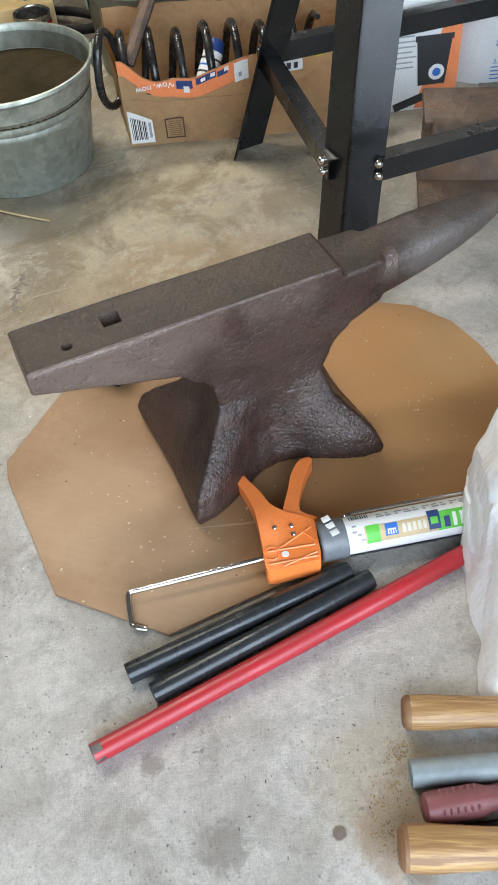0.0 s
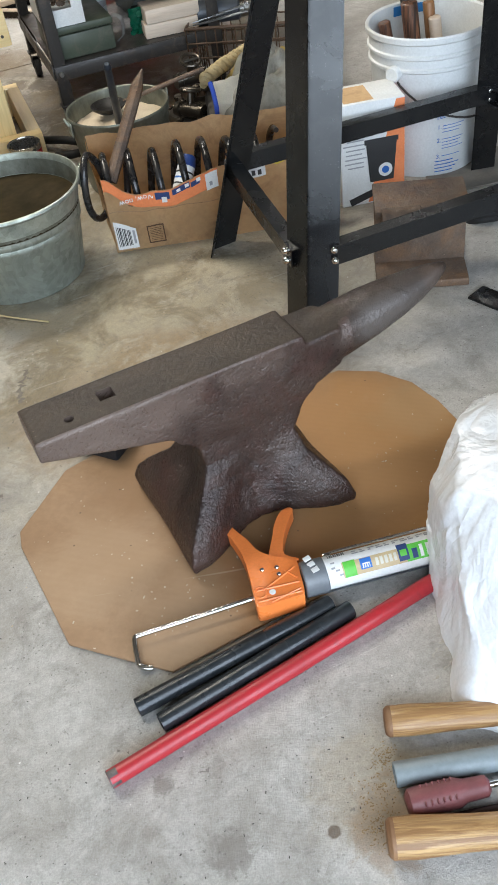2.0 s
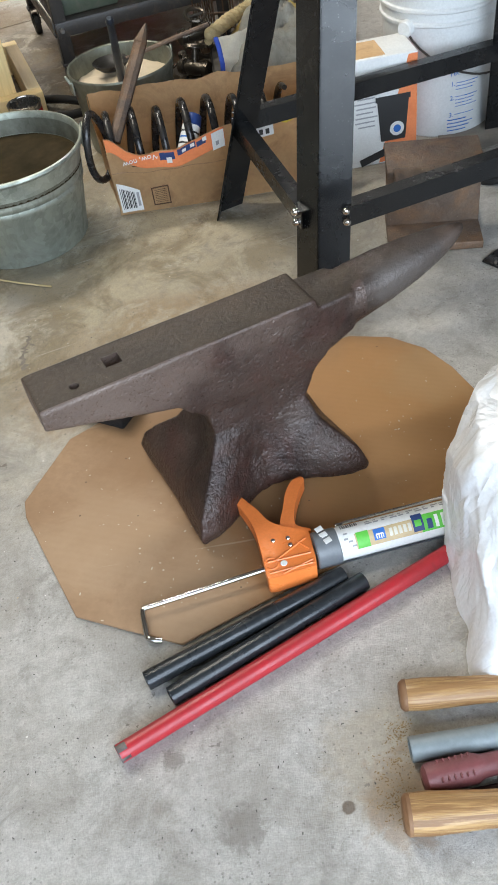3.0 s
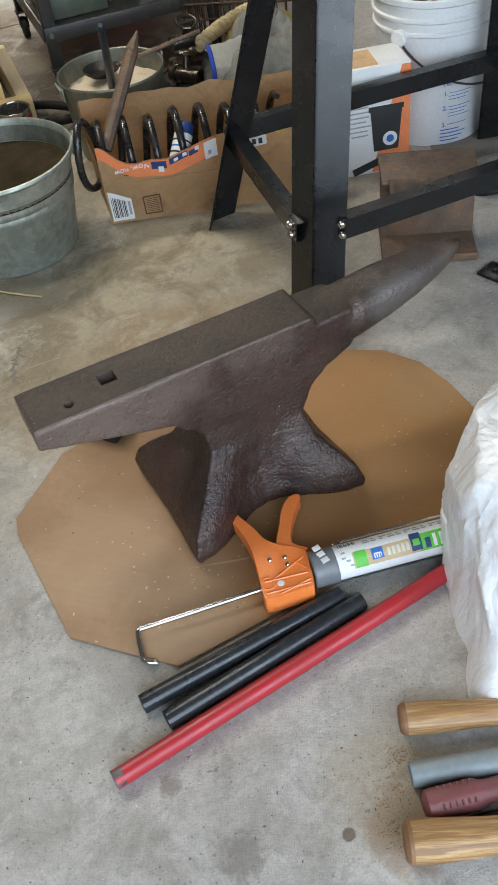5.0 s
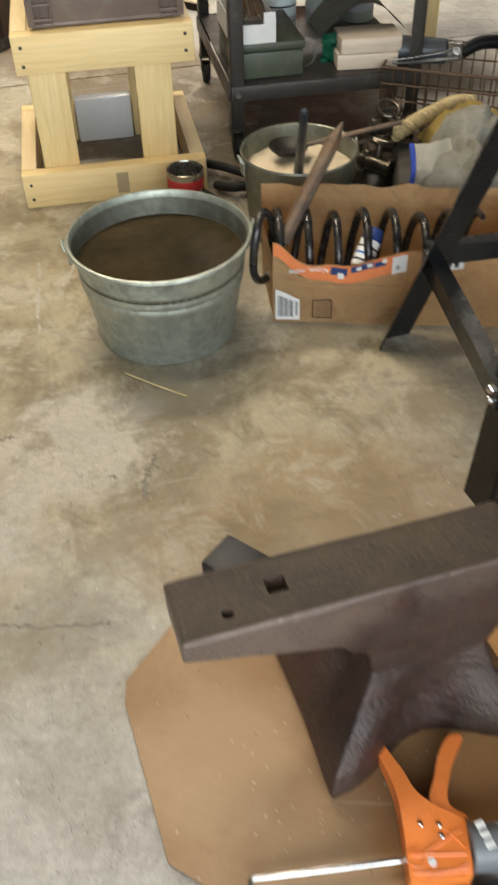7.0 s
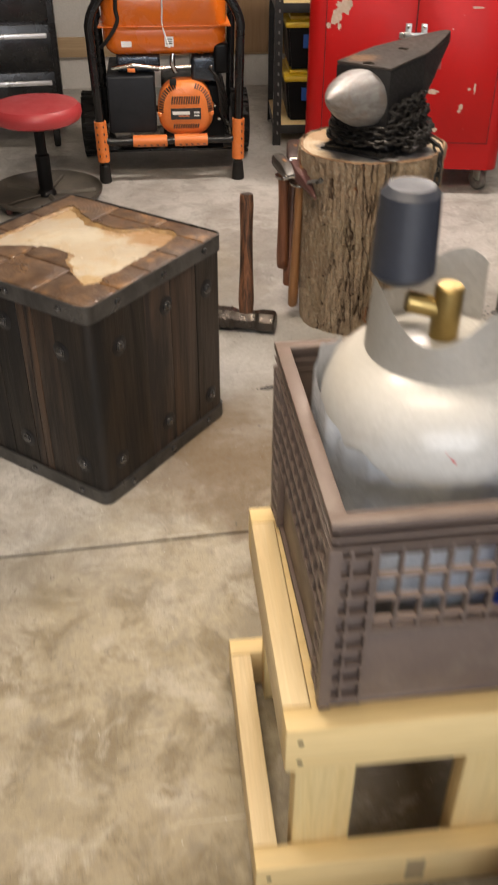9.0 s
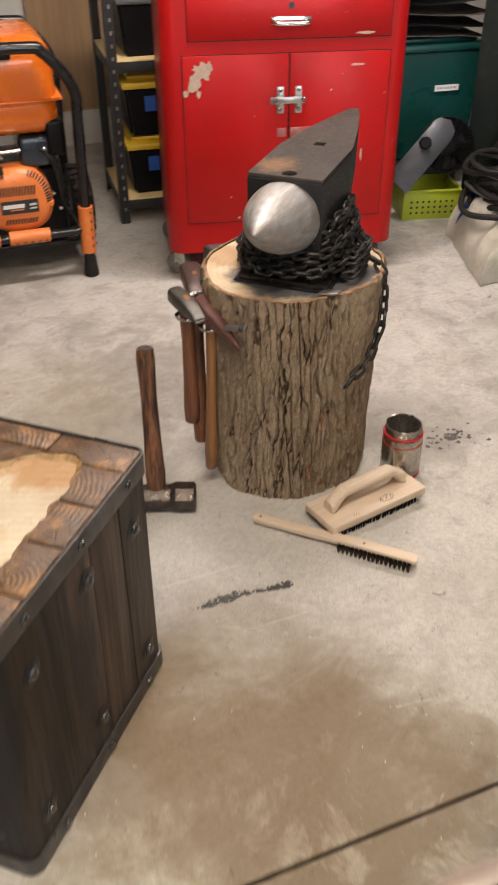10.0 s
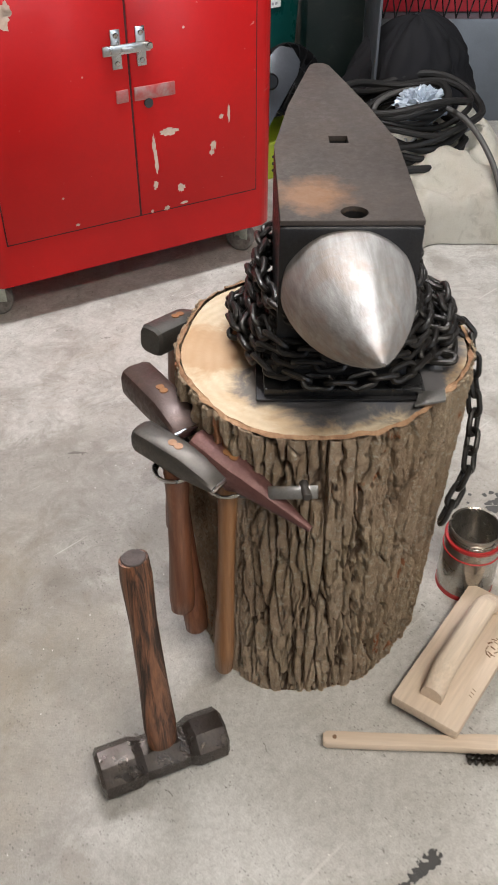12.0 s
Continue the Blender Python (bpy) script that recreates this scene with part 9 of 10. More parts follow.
panel("door", 0.075, 0.4535, 0.235, 0.825)
panel("door", 0.4585, 0.822, 0.235, 0.825)
dw = panel("drawer", 0.098, 0.815, 0.872, 1.015)
# hardware
bm = B()
tube(bm, curve_pts([(-0.062, -0.002, 0.0), (-0.058, -0.024, 0.0), (-0.03, -0.030, -0.002), (0.03, -0.030, -0.002), (0.058, -0.024, 0.0), (0.062, -0.002, 0.0)], 6), 0.0075, 10)
box(bm, (0, -0.002, 0.004), (0.14, 0.004, 0.026), 0.0015)
part("pull_handle", bm, CHROME, dw, m=pose(0.458, -0.004, 0.925))
bm = B()
cyl(bm, (0.458, 0.0, 0.975), (0.458, -0.006, 0.975), 0.011, seg=18)
part("keyhole", bm, INK, dw)
for x in (0.424, 0.490):
    bm = B()
    box(bm, (x, -0.0065, 0.672), (0.026, 0.004, 0.092), 0.004)
    lp = part("latch_plate", bm, ZINC, cab)
    for z in (0.640, 0.704):
        bm = B()
        cyl(bm, (x, -0.008, z), (x, -0.0125, z), 0.0068, seg=12, bev=0.0015)
        part("screw", bm, CHROME, lp)
bm = B()
box(bm, (0.450, -0.0115, 0.672), (0.128, 0.006, 0.024), 0.003)
box(bm, (0.455, -0.016, 0.672), (0.040, 0.006, 0.010), 0.002)
part("latch_bolt", bm, ZINC, cab)
bm = B()
cyl(bm, (0.506, -0.012, 0.676), (0.506, -0.030, 0.676), 0.009, seg=14, bev=0.002)
part("latch_knob", bm, CHROME, cab)
bm = B()
box(bm, (0.520, -0.0065, 0.560), (0.115, 0.004, 0.034), 0.002)
box(bm, (0.430, -0.0065, 0.560), (0.034, 0.004, 0.032), 0.002)
hs = part("hasp", bm, plain("red_stained_zinc", (0.42, 0.30, 0.28), (0.50, 0.10, 0.09), 0.4, 0.5, 26), cab, "old hasp with paint left on it")
bm = B()
cyl(bm, (0.500, -0.006, 0.534), (0.500, -0.011, 0.534), 0.012, seg=16)
part("lock_hole", bm, INK, cab)


def chip_at(x, z, w, h, seed, parent=cab, y=-0.0047):
    r = random.Random(seed)
    bm = B()
    n = 26
    vs = []
    for i in range(n):
        a = 2 * math.pi * i / n
        k = 0.55 + 0.45 * r.random()
        vs.append(bm.verts.new((x + w / 2 * k * math.cos(a), y, z + h / 2 * k * math.sin(a))))
    bm.faces.new(vs)
    return part("paint_chip", bm, CHIP, parent)


for k, (wx, wz, w, h) in enumerate(((-1.045, 0.775, 0.085, 0.075), (-1.075, 0.735, 0.05, 0.08), (-1.105, 0.705, 0.025, 0.03), (-1.02, 0.79, 0.03, 0.04), (-1.06, 0.70, 0.02, 0.03), (-0.636, 0.450, 0.065, 0.026), (-0.504, 0.390, 0.026, 0.034), (-0.510, 0.370, 0.022, 0.018),
                                    (-0.682, 0.420, 0.014, 0.07), (-0.678, 0.375, 0.012, 0.08), (-0.684, 0.312, 0.018, 0.03), (-0.608, 0.290, 0.030, 0.030), (-0.455, 0.470, 0.010, 0.060), (-0.478, 0.463, 0.018, 0.016), (-0.487, 0.782, 0.07, 0.010),
                                    (-0.60, 0.245, 0.03, 0.010), (-0.655, 0.240, 0.02, 0.016), (-0.70, 0.24, 0.01, 0.012), (-0.47, 0.884, 0.09, 0.012), (-0.95, 0.33, 0.008, 0.007), (-0.86, 0.62, 0.006, 0.006), (-0.58, 0.70, 0.008, 0.008), (-0.92, 0.25, 0.014, 0.010))):
    chip_at(wx - CX0, wz, w, h, k + 1)
for x in (0.055, cwid - 0.055):
    for y in (0.07, CDP - 0.07):
        bm = B()
        box(bm, (0, 0, 0.121), (0.075, 0.075, 0.008), 0.002)
        for s in (-1, 1):
            box(bm, (s * 0.020, 0.012, 0.084), (0.004, 0.044, 0.074), 0.002)
        c = part("caster", bm, bpy.data.materials["galvanised_steel"], cab, m=pose(x, y, 0, 0, 0, 62 if x < 0.2 else 35))
        bm = B()
        cyl(bm, (-0.016, 0.024, 0.047), (0.016, 0.024, 0.047), 0.047, seg=28, bev=0.006)
        cyl(bm, (-0.023, 0.024, 0.047), (0.023, 0.024, 0.047), 0.010, seg=12, bev=0.002)
        part("wheel", bm, plain("worn_grey_wheel", (0.22, 0.20, 0.18), (0.10, 0.09, 0.08), 0.6, 0, 40, 200, 0.2) if "worn_grey_wheel" not in bpy.data.materials else bpy.data.materials["worn_grey_wheel"], c)

# ---------- generator ----------
GM = pose(-2.137, 5.409, 0, 0, 0, 15.0) @ Matrix.Scale(0.96, 4)
gen = thing("portable_generator", "orange and black portable generator in a tubular frame", "generator", m=GM)
GW, GD = 0.660, 0.55
TB = plain("black_tube_enamel", (0.009, 0.009, 0.0095), None, 0.22, 0.0, 8, 300, 0.05)
for y in (0.0, GD):
    bm = B()
    tube(bm, curve_pts([(0.012, y, 0.06), (0.008, y, 0.30), (0.0, y, 0.62), (0.0, y, 0.70), (0.035, y, 0.775), (0.10, y, 0.845), (0.15, y, 0.862), (0.51, y, 0.862), (0.56, y, 0.845), (0.625, y, 0.775), (0.66, y, 0.70), (0.66, y, 0.62), (0.652, y, 0.30), (0.648, y, 0.06)], 6), 0.0205, 16)
    part("hoop_tube", bm, TB, gen)
    bm = B()
    tube(bm, [(0.01, y, 0.205), (0.05, y, 0.190), (0.61, y, 0.190), (0.65, y, 0.205)], 0.0175, 14)
    part("cross_tube", bm, TB, gen)
for x in (0.012, 0.648):
    bm = B()
    tube(bm, [(x, 0, 0.12), (x, GD, 0.12)], 0.0165, 12)
    part("side_tube", bm, TB, gen)
    for y in (0.0, GD):
        bm = B()
        cyl(bm, (x, y, 0.0), (x, y, 0.085), 0.030, 0.024, seg=18, bev=0.004)
        part("rubber_foot", bm, RUBBER, gen)


def sleeve(p, q, r=0.029):
    m, n = along(p, q)
    bm = B()
    lathe(bm, [(0.021, 0), (r, 0.001), (r, n - 0.001), (0.021, n)], 20, m)
    s = part("grip_sleeve", bm, ORANGE, gen, "perforated orange sleeve")
    for ang in (-90, -30, -150, 30):
        for k in range(5):
            c = m @ Vector((r * math.cos(radians(ang)), r * math.sin(radians(ang)), n * (0.14 + 0.18 * k)))
            a = m @ Vector((r * math.cos(radians(ang)), r * math.sin(radians(ang)), n * (0.14 + 0.18 * k) + 0.010))
            o = (m.to_3x3() @ Vector((math.cos(radians(ang)), math.sin(radians(ang)), 0)))
            bm = B()
            tube(bm, [c + o * 0.0002, a + o * 0.0002], 0.0032, 6)
            part("slot", bm, INK, s)


sleeve((0.012, 0, 0.100), (0.009, 0, 0.285))
sleeve((0.648, 0, 0.100), (0.651, 0, 0.285))
sleeve((0.155, 0, 0.190), (0.315, 0, 0.190), 0.027)
sleeve((0.350, 0, 0.190), (0.505, 0, 0.190), 0.027)


def pillow(x0, x1, y0, y1, z0, z1, r, m=None):
    bm = B()
    box(bm, ((x0 + x1) / 2, (y0 + y1) / 2, (z0 + z1) / 2), (x1 - x0, y1 - y0, z1 - z0), r, m, 5)
    return bm


tk = part("fuel_tank", pillow(0.048, 0.607, 0.042, 0.52, 0.600, 0.885, 0.085), ORANGEM, gen)
bm = pillow(0.052, 0.603, 0.046, 0.51, 0.548, 0.720, 0.066)
part("tank_lower", bm, ORANGEM, tk)
bm = B()
box(bm, (0.328, 0.280, 0.676), (0.588, 0.500, 0.005), 0.002)
part("tank_seam", bm, ORANGEM, tk)
part("canister", pillow(0.545, 0.612, 0.05, 0.20, 0.470, 0.600, 0.015), BLACKPLASTIC, gen)
for x in (0.235, 0.425):
    bm = B()
    box(bm, (x, 0.035, 0.838), (0.060, 0.050, 0.026), 0.004)
    part("tank_clamp", bm, BLACKPLASTIC, gen)
patch("label", PAPER, tk, front(0.155, 0.044, 0.604), 0.046, 0.024)
lb = patch("label", PAPER, tk, front(0.345, 0.044, 0.612), 0.040, 0.042)
for k in range(3):
    patch("print_line", INK, lb, pose(0, 0.010 - 0.009 * k, 0.0006), 0.028, 0.004, 0.0003)
bm = B()
tube(bm, curve_pts([(0.125, 0.035, 0.83), (0.118, 0.030, 0.75), (0.122, 0.028, 0.70), (0.085, 0.030, 0.64), (0.040, 0.05, 0.59)], 6), 0.0085, 8)
part("fuel_hose", bm, RUBBER, gen)
bm = B()
tube(bm, curve_pts([(0.322, 0.03, 0.82), (0.320, 0.038, 0.74), (0.318, 0.035, 0.68), (0.345, 0.03, 0.59)], 6), 0.0035, 8)
part("tag_string", bm, PAPER, gen)
part("control_box", pillow(0.050, 0.270, 0.040, 0.45, 0.215, 0.470, 0.012), plain("slate_panel", (0.014, 0.016, 0.020), (0.010, 0.012, 0.015), 0.5, spec=0.3), gen)
# engine
part("crankcase", pillow(0.300, 0.60, 0.12, 0.46, 0.13, 0.42, 0.03), BLACKPLASTIC, gen)
bm = pillow(0.10, 0.30, 0.075, 0.30, 0.478, 0.550, 0.015)
part("air_filter", bm, plain("grey_alloy", (0.10, 0.12, 0.15), (0.05, 0.06, 0.075), 0.25, 0.8), gen)
bm = pillow(0.44, 0.56, 0.06, 0.30, 0.430, 0.545, 0.02)
part("cylinder_head", bm, bpy.data.materials["grey_alloy"], gen)
bm = B()
tube(bm, [(0.08, 0.055, 0.500), (0.18, 0.050, 0.515), (0.30, 0.052, 0.500), (0.44, 0.050, 0.505)], 0.008, 8)
tube(bm, curve_pts([(0.36, 0.05, 0.56), (0.355, 0.045, 0.52), (0.37, 0.05, 0.48)], 5), 0.012, 10)
part("throttle_link", bm, CHROME, gen)
bm = B()
box(bm, (0.168, 0.045, 0.494), (0.035, 0.012, 0.016), 0.003)
part("choke_lever", bm, ORANGE, gen)
for k in range(5):
    bm = B()
    tube(bm, curve_pts([(0.52 + 0.015 * k, 0.05, 0.50 - 0.01 * k), (0.57, 0.03, 0.44 - 0.03 * k), (0.60, 0.06, 0.36 - 0.03 * k), (0.58, 0.10, 0.28)], 6), 0.005, 6)
    part("cable", bm, RUBBER, gen)
for x, z in ((0.545, 0.33), (0.565, 0.27), (0.53, 0.50), (0.56, 0.46)):
    bm = B()
    cyl(bm, (x, 0.10, z), (x, 0.05, z), 0.008, seg=12, bev=0.002)
    part("bolt", bm, CHROME, gen)
# recoil cover, round with slots
sc = B()
rings = []
SCX, SCZ = 0.408, 0.322


def cover_pt(a, k):
    """Round-cornered outline, drawn in a little at the top."""
    c, t = math.cos(a), math.sin(a)
    q = 1 / (abs(c) ** 2.7 + abs(t) ** 2.7) ** (1 / 2.7)
    return SCX + 0.130 * k * q * c * (1 - 0.10 * max(0.0, t)), SCZ + 0.124 * k * q * t


for k, y in ((1.0, 0.12), (1.0, 0.055), (0.96, 0.036), (0.82, 0.022), (0.74, 0.018), (0.55, 0.015), (0.02, 0.013)):
    ring = [cover_pt(2 * math.pi * i / 56, k) for i in range(56)]
    rings.append([(x, y, z) for x, z in ring])
loft(sc, rings)
rc = part("recoil_cover", sc, ORANGE, gen)
for z, n, h in ((0.366, 12, 0.017), (0.250, 11, 0.009)):
    for k in range(n):
        x = SCX + (k - (n - 1) / 2) * 0.0112
        bm = B()
        tube(bm, [(x - 0.003, 0.0135, z - h), (x + 0.003, 0.0135, z + h)], 0.0034, 6)
        part("slot", bm, INK, rc)
for k in range(34):
    a = radians(-5 + 190 * k / 33)
    if 68 < math.degrees(a) < 112:
        continue
    (x0, z0), (x1, z1) = cover_pt(a, 0.80), cover_pt(a, 0.95)
    bm = B()
    tube(bm, [(x0, 0.020, z0), (x1, 0.034, z1)], 0.0034, 6)
    part("slot", bm, INK, rc)
for sx in (-1, 1):
    bm = B()
    cyl(bm, (SCX + sx * 0.120, 0.048, SCZ - 0.02), (SCX + sx * 0.120, 0.020, SCZ - 0.02), 0.013, 0.010, seg=14, bev=0.002)
    part("lug", bm, ORANGE, rc)
lb = patch("badge", INK, rc, front(SCX, 0.0125, 0.306), 0.140, 0.050, 0.0025)
patch("badge_mark", PAPER, lb, pose(-0.022, 0.004, 0.0025), 0.080, 0.015, 0.0005)
patch("badge_mark", ORANGEINK, lb, pose(-0.010, -0.010, 0.0025), 0.050, 0.004, 0.0005)
patch("badge_mark", PAPER, lb, pose(0.050, 0.006, 0.0025), 0.026, 0.008, 0.0005)
patch("badge_mark", PAPER, lb, pose(0.050, -0.008, 0.0025), 0.024, 0.006, 0.0005)
bm = B()
box(bm, (SCX - 0.055, 0.018, 0.446), (0.030, 0.02, 0.030), 0.006)
part("pull_grip", bm, RUBBER, gen)
for x in (-0.075, GW + 0.020):
    bm = B()
    cyl(bm, (x - 0.03, GD - 0.10, 0.150), (x + 0.055, GD - 0.10, 0.150), 0.150, seg=40, bev=0.02)
    w = part("wheel", bm, RUBBER, gen)
    bm = B()
    for k in range(26):
        a = 2 * math.pi * k / 26
        box(bm, (0, 0, 0), (0.080, 0.018, 0.014), 0.003, Matrix.Translation((x + 0.012, GD - 0.10 + 0.150 * math.cos(a), 0.150 + 0.150 * math.sin(a))) @ Euler((a - math.pi / 2, 0, 0.3 * (-1) ** k)).to_matrix().to_4x4())
    part("tread", bm, RUBBER, w, kind="stuff")
    bm = B()
    cyl(bm, (x - 0.035, GD - 0.10, 0.150), (x + 0.06, GD - 0.10, 0.150), 0.07, seg=24, bev=0.005)
    part("rim", bm, plain("grey_rim", (0.22, 0.22, 0.23), None, 0.5) if "grey_rim" not in bpy.data.materials else bpy.data.materials["grey_rim"], w)
bm = B()
box(bm, (0.33, 0.30, 0.115), (0.60, 0.40, 0.012), 0.003)
part("tray", bm, TB, gen)

# ---------- stool ----------
st = thing("creeper_stool", "round red padded shop stool on a dusty black tray base", "stool", (-2.295, 5.112, 0))
bm = B()
lathe(bm, [(0, 0.350), (0.160, 0.350), (0.178, 0.360), (0.186, 0.382), (0.184, 0.402), (0.170, 0.417), (0.12, 0.424), (0, 0.425)], 56)
part("seat", bm, plain("red_vinyl", (0.47, 0.050, 0.055), (0.40, 0.040, 0.045), 0.38, 0, 5, 200, 0.05), st)
bm = B()
lathe(bm, [(0, 0.345), (0.115, 0.345), (0.115, 0.350), (0, 0.350)], 32)
part("seat_plate", bm, BLACKPAINT, st)
bm = B()
lathe(bm, [(0.0, 0.04), (0.042, 0.04), (0.038, 0.055), (0.030, 0.062), (0.030, 0.21), (0.022, 0.215), (0.022, 0.346), (0, 0.346)], 28)
part("column", bm, BLACKPLASTIC, st)
DUSTY = plain("dusty_black_steel", (0.050, 0.044, 0.036), (0.12, 0.105, 0.085), 0.65, 0.1, 9, 90, 0.2)
bm = B()
lathe(bm, [(0, 0.036), (0.215, 0.040), (0.232, 0.052), (0.236, 0.064), (0.240, 0.066), (0.241, 0.060), (0.236, 0.046), (0.218, 0.032), (0, 0.029)], 64)
part("tray_base", bm, DUSTY, st)
for k in range(5):
    a = radians(20 + 72 * k)
    bm = B()
    tube(bm, [(0.04 * math.cos(a), 0.04 * math.sin(a), 0.042), (0.21 * math.cos(a), 0.21 * math.sin(a), 0.045)], 0.012, 8, flat=0.5)
    part("spoke", bm, DUSTY, st)
    bm = B()
    c = Vector((0.195 * math.cos(a), 0.195 * math.sin(a), 0.018))
    cyl(bm, c + Vector((-0.010, 0, 0)), c + Vector((0.010, 0, 0)), 0.018, seg=18, bev=0.003)
    part("caster", bm, plain("red_brown_caster", (0.16, 0.06, 0.05), None, 0.5) if k == 0 else bpy.data.materials["red_brown_caster"], st)

# ---------- black tool chest ----------
ch_ = thing("tool_chest", "black steel roller tool chest with bright drawer trims", "tool chest", m=pose(-2.46, 5.863, 0, 0, 0, 20.5) @ Matrix.Scale(0.89, 4))
bm = B()
box(bm, (-0.40, 0.25, 0.63), (0.80, 0.50, 0.92), 0.008)
part("carcass", bm, BLACKPAINT, ch_)
for k in range(4):
    z0 = 0.195 + 0.2365 * k
    bm = B()
    box(bm, (-0.40, -0.004, z0 + 0.110), (0.735, 0.014, 0.222), 0.003)
    dv = part("drawer", bm, BLACKPAINT, ch_)
    bm = B()
    box(bm, (-0.40, -0.020, z0 + 0.168), (0.70, 0.020, 0.024), 0.004)
    part("drawer_pull", bm, plain("bright_aluminium", (0.72, 0.72, 0.72), (0.6, 0.6, 0.6), 0.35, 0.6) if k == 0 else bpy.data.materials["bright_aluminium"], dv)
for x in (-0.06, -0.74):
    for y in (0.06, 0.44):
        bm = B()
        box(bm, (x, y, 0.158), (0.08, 0.08, 0.010), 0.002)
        box(bm, (x - 0.025, y, 0.12), (0.005, 0.06, 0.075), 0.002)
        box(bm, (x + 0.025, y, 0.12), (0.005, 0.06, 0.075), 0.002)
        c = part("caster", bm, ZINC, ch_)
        bm = B()
        cyl(bm, (x - 0.018, y, 0.065), (x + 0.018, y, 0.065), 0.065, seg=28, bev=0.006)
        part("wheel", bm, RUBBER, c)

# ---------- steel shelving with totes ----------
RKM = pose(-1.448, 6.095, 0, 0, 0, 12) @ Matrix.Scale(0.94, 4)
rk = thing("steel_shelving", "black slotted-angle shelving unit with wooden decks", "shelving", m=RKM)
RKW, RKD = 0.95, 0.50
SLOTM = plain("grey_black_angle", (0.028, 0.027, 0.026), (0.018, 0.017, 0.0165), 0.5, 0.3, 20)
HOLEB = plain("pale_hole", (0.22, 0.21, 0.20), None, 0.8)
for x in (0, RKW):
    for y in (0, RKD):
        sx, sy = (1 if x == 0 else -1), (1 if y == 0 else -1)
        bm = B()
        box(bm, (x + sx * 0.02, y, 0.85), (0.040, 0.003, 1.70))
        box(bm, (x, y + sy * 0.02, 0.85), (0.003, 0.040, 1.70))
        p = part("upright", bm, SLOTM, rk)
        if y == 0 and x == 0:
            for k in range(22):
                bm = B()
                tube(bm, [(x + sx * 0.022, -0.0022, 0.06 + 0.05 * k), (x + sx * 0.022, -0.0022, 0.075 + 0.05 * k)], 0.0045, 6)
                part("slot", bm, HOLEB, p)
for z in (0.105, 0.70, 1.25):
    bm = B()
    box(bm, (RKW / 2, RKD / 2, z), (RKW - 0.01, RKD - 0.01, 0.018), 0.002)
    part("deck", bm, PINE, rk)
    for y in (0.006, RKD - 0.006):
        bm = B()
        box(bm, (RKW / 2, y, z - 0.020), (RKW - 0.008, 0.004, 0.045), 0.001)
        part("beam", bm, SLOTM, rk)
    for x in (0.006, RKW - 0.006):
        bm = B()
        box(bm, (x, RKD / 2, z - 0.020), (0.004, RKD - 0.02, 0.045), 0.001)
        part("beam", bm, SLOTM, rk)
YELLOW = plain("yellow_lid", (0.66, 0.44, 0.015), (0.58, 0.37, 0.012), 0.42)


def tote(m, w, d, h, body, lid, label, group="", tape=True, name="storage_tote"):
    t = thing(name, label, "storage tote", m=m, group=group)
    bm = B()
    lo = [(0.03, 0.03), (w - 0.03, 0.03), (w - 0.03, d - 0.03), (0.03, d - 0.03)]
    hi = [(0.008, 0.008), (w - 0.008, 0.008), (w - 0.008, d - 0.008), (0.008, d - 0.008)]
    loft(bm, [[(x, y, 0.0) for x, y in lo], [(x, y, h - 0.045) for x, y in hi]])
    bmesh.ops.bevel(bm, geom=list(bm.edges), offset=0.012, segments=2, affect='EDGES', clamp_overlap=True)
    part("tub", bm, body, t)
    bm = B()
    box(bm, (w / 2, d / 2, h - 0.038), (w, d, 0.030), 0.008)
    box(bm, (w / 2, d / 2, h - 0.012), (w * 0.86, d * 0.80, 0.022), 0.008)
    part("lid", bm, lid, t)
    if tape:
        patch("tape_label", plain("blue_tape_label", (0.02, 0.10, 0.42), None, 0.6) if "blue_tape_label" not in bpy.data.materials else bpy.data.materials["blue_tape_label"], t, front(w * 0.30, 0.010, h * 0.55), 0.050, 0.065, 0.0015)
    return t


for k in range(2):
    tote(RKM @ pose(0.055, 0.03, 0.1145 + 0.262 * k), 0.40, 0.42, 0.258, BLACKPLASTIC, YELLOW, "black storage tote with a yellow lid on a shelf", "totes on the shelving")
tote(RKM @ pose(0.055, 0.03, 0.7095), 0.40, 0.42, 0.258, BLACKPLASTIC, plain("grey_lid", (0.10, 0.10, 0.10), None, 0.5), "black storage tote with a dark lid on a shelf", "totes on the shelving", False)
tote(RKM @ pose(0.50, 0.03, 0.1145), 0.40, 0.42, 0.258, BLACKPLASTIC, YELLOW, "black storage tote with a yellow lid on a shelf", "totes on the shelving", False)

# ---------- right-hand corner: totes, fan, basket, locker, cables ----------
TEAL = plain("dark_teal_plastic", (0.005, 0.062, 0.055), (0.004, 0.045, 0.041), 0.35, 0, 6, 200, 0.05)
bm = B()
box(bm, (0.15, 0.2, 0.075), (0.46, 0.42, 0.15), 0.01)
single("plinth_crate", bm, plain("dark_crate", (0.02, 0.022, 0.022), None, 0.6), "low dark crate under a green storage bin", "crate", m=pose(-0.268, 6.36, 0, 0, 0, 11))
tt = tote(pose(-0.268, 6.36, 0.151, 0, 0, 11), 0.46, 0.40, 0.52, TEAL, TEAL, "tall dark green plastic storage bin with a label", "", False, "storage_bin")
lb = patch("label", PAPER, tt, front(0.29, 0.008, 0.315, 0), 0.115, 0.026, 0.0015)
for k in range(6):
    patch("print_line", INKGREY, lb, pose(-0.042 + 0.016 * k, 0, 0.0015), 0.010, 0.009, 0.0003)
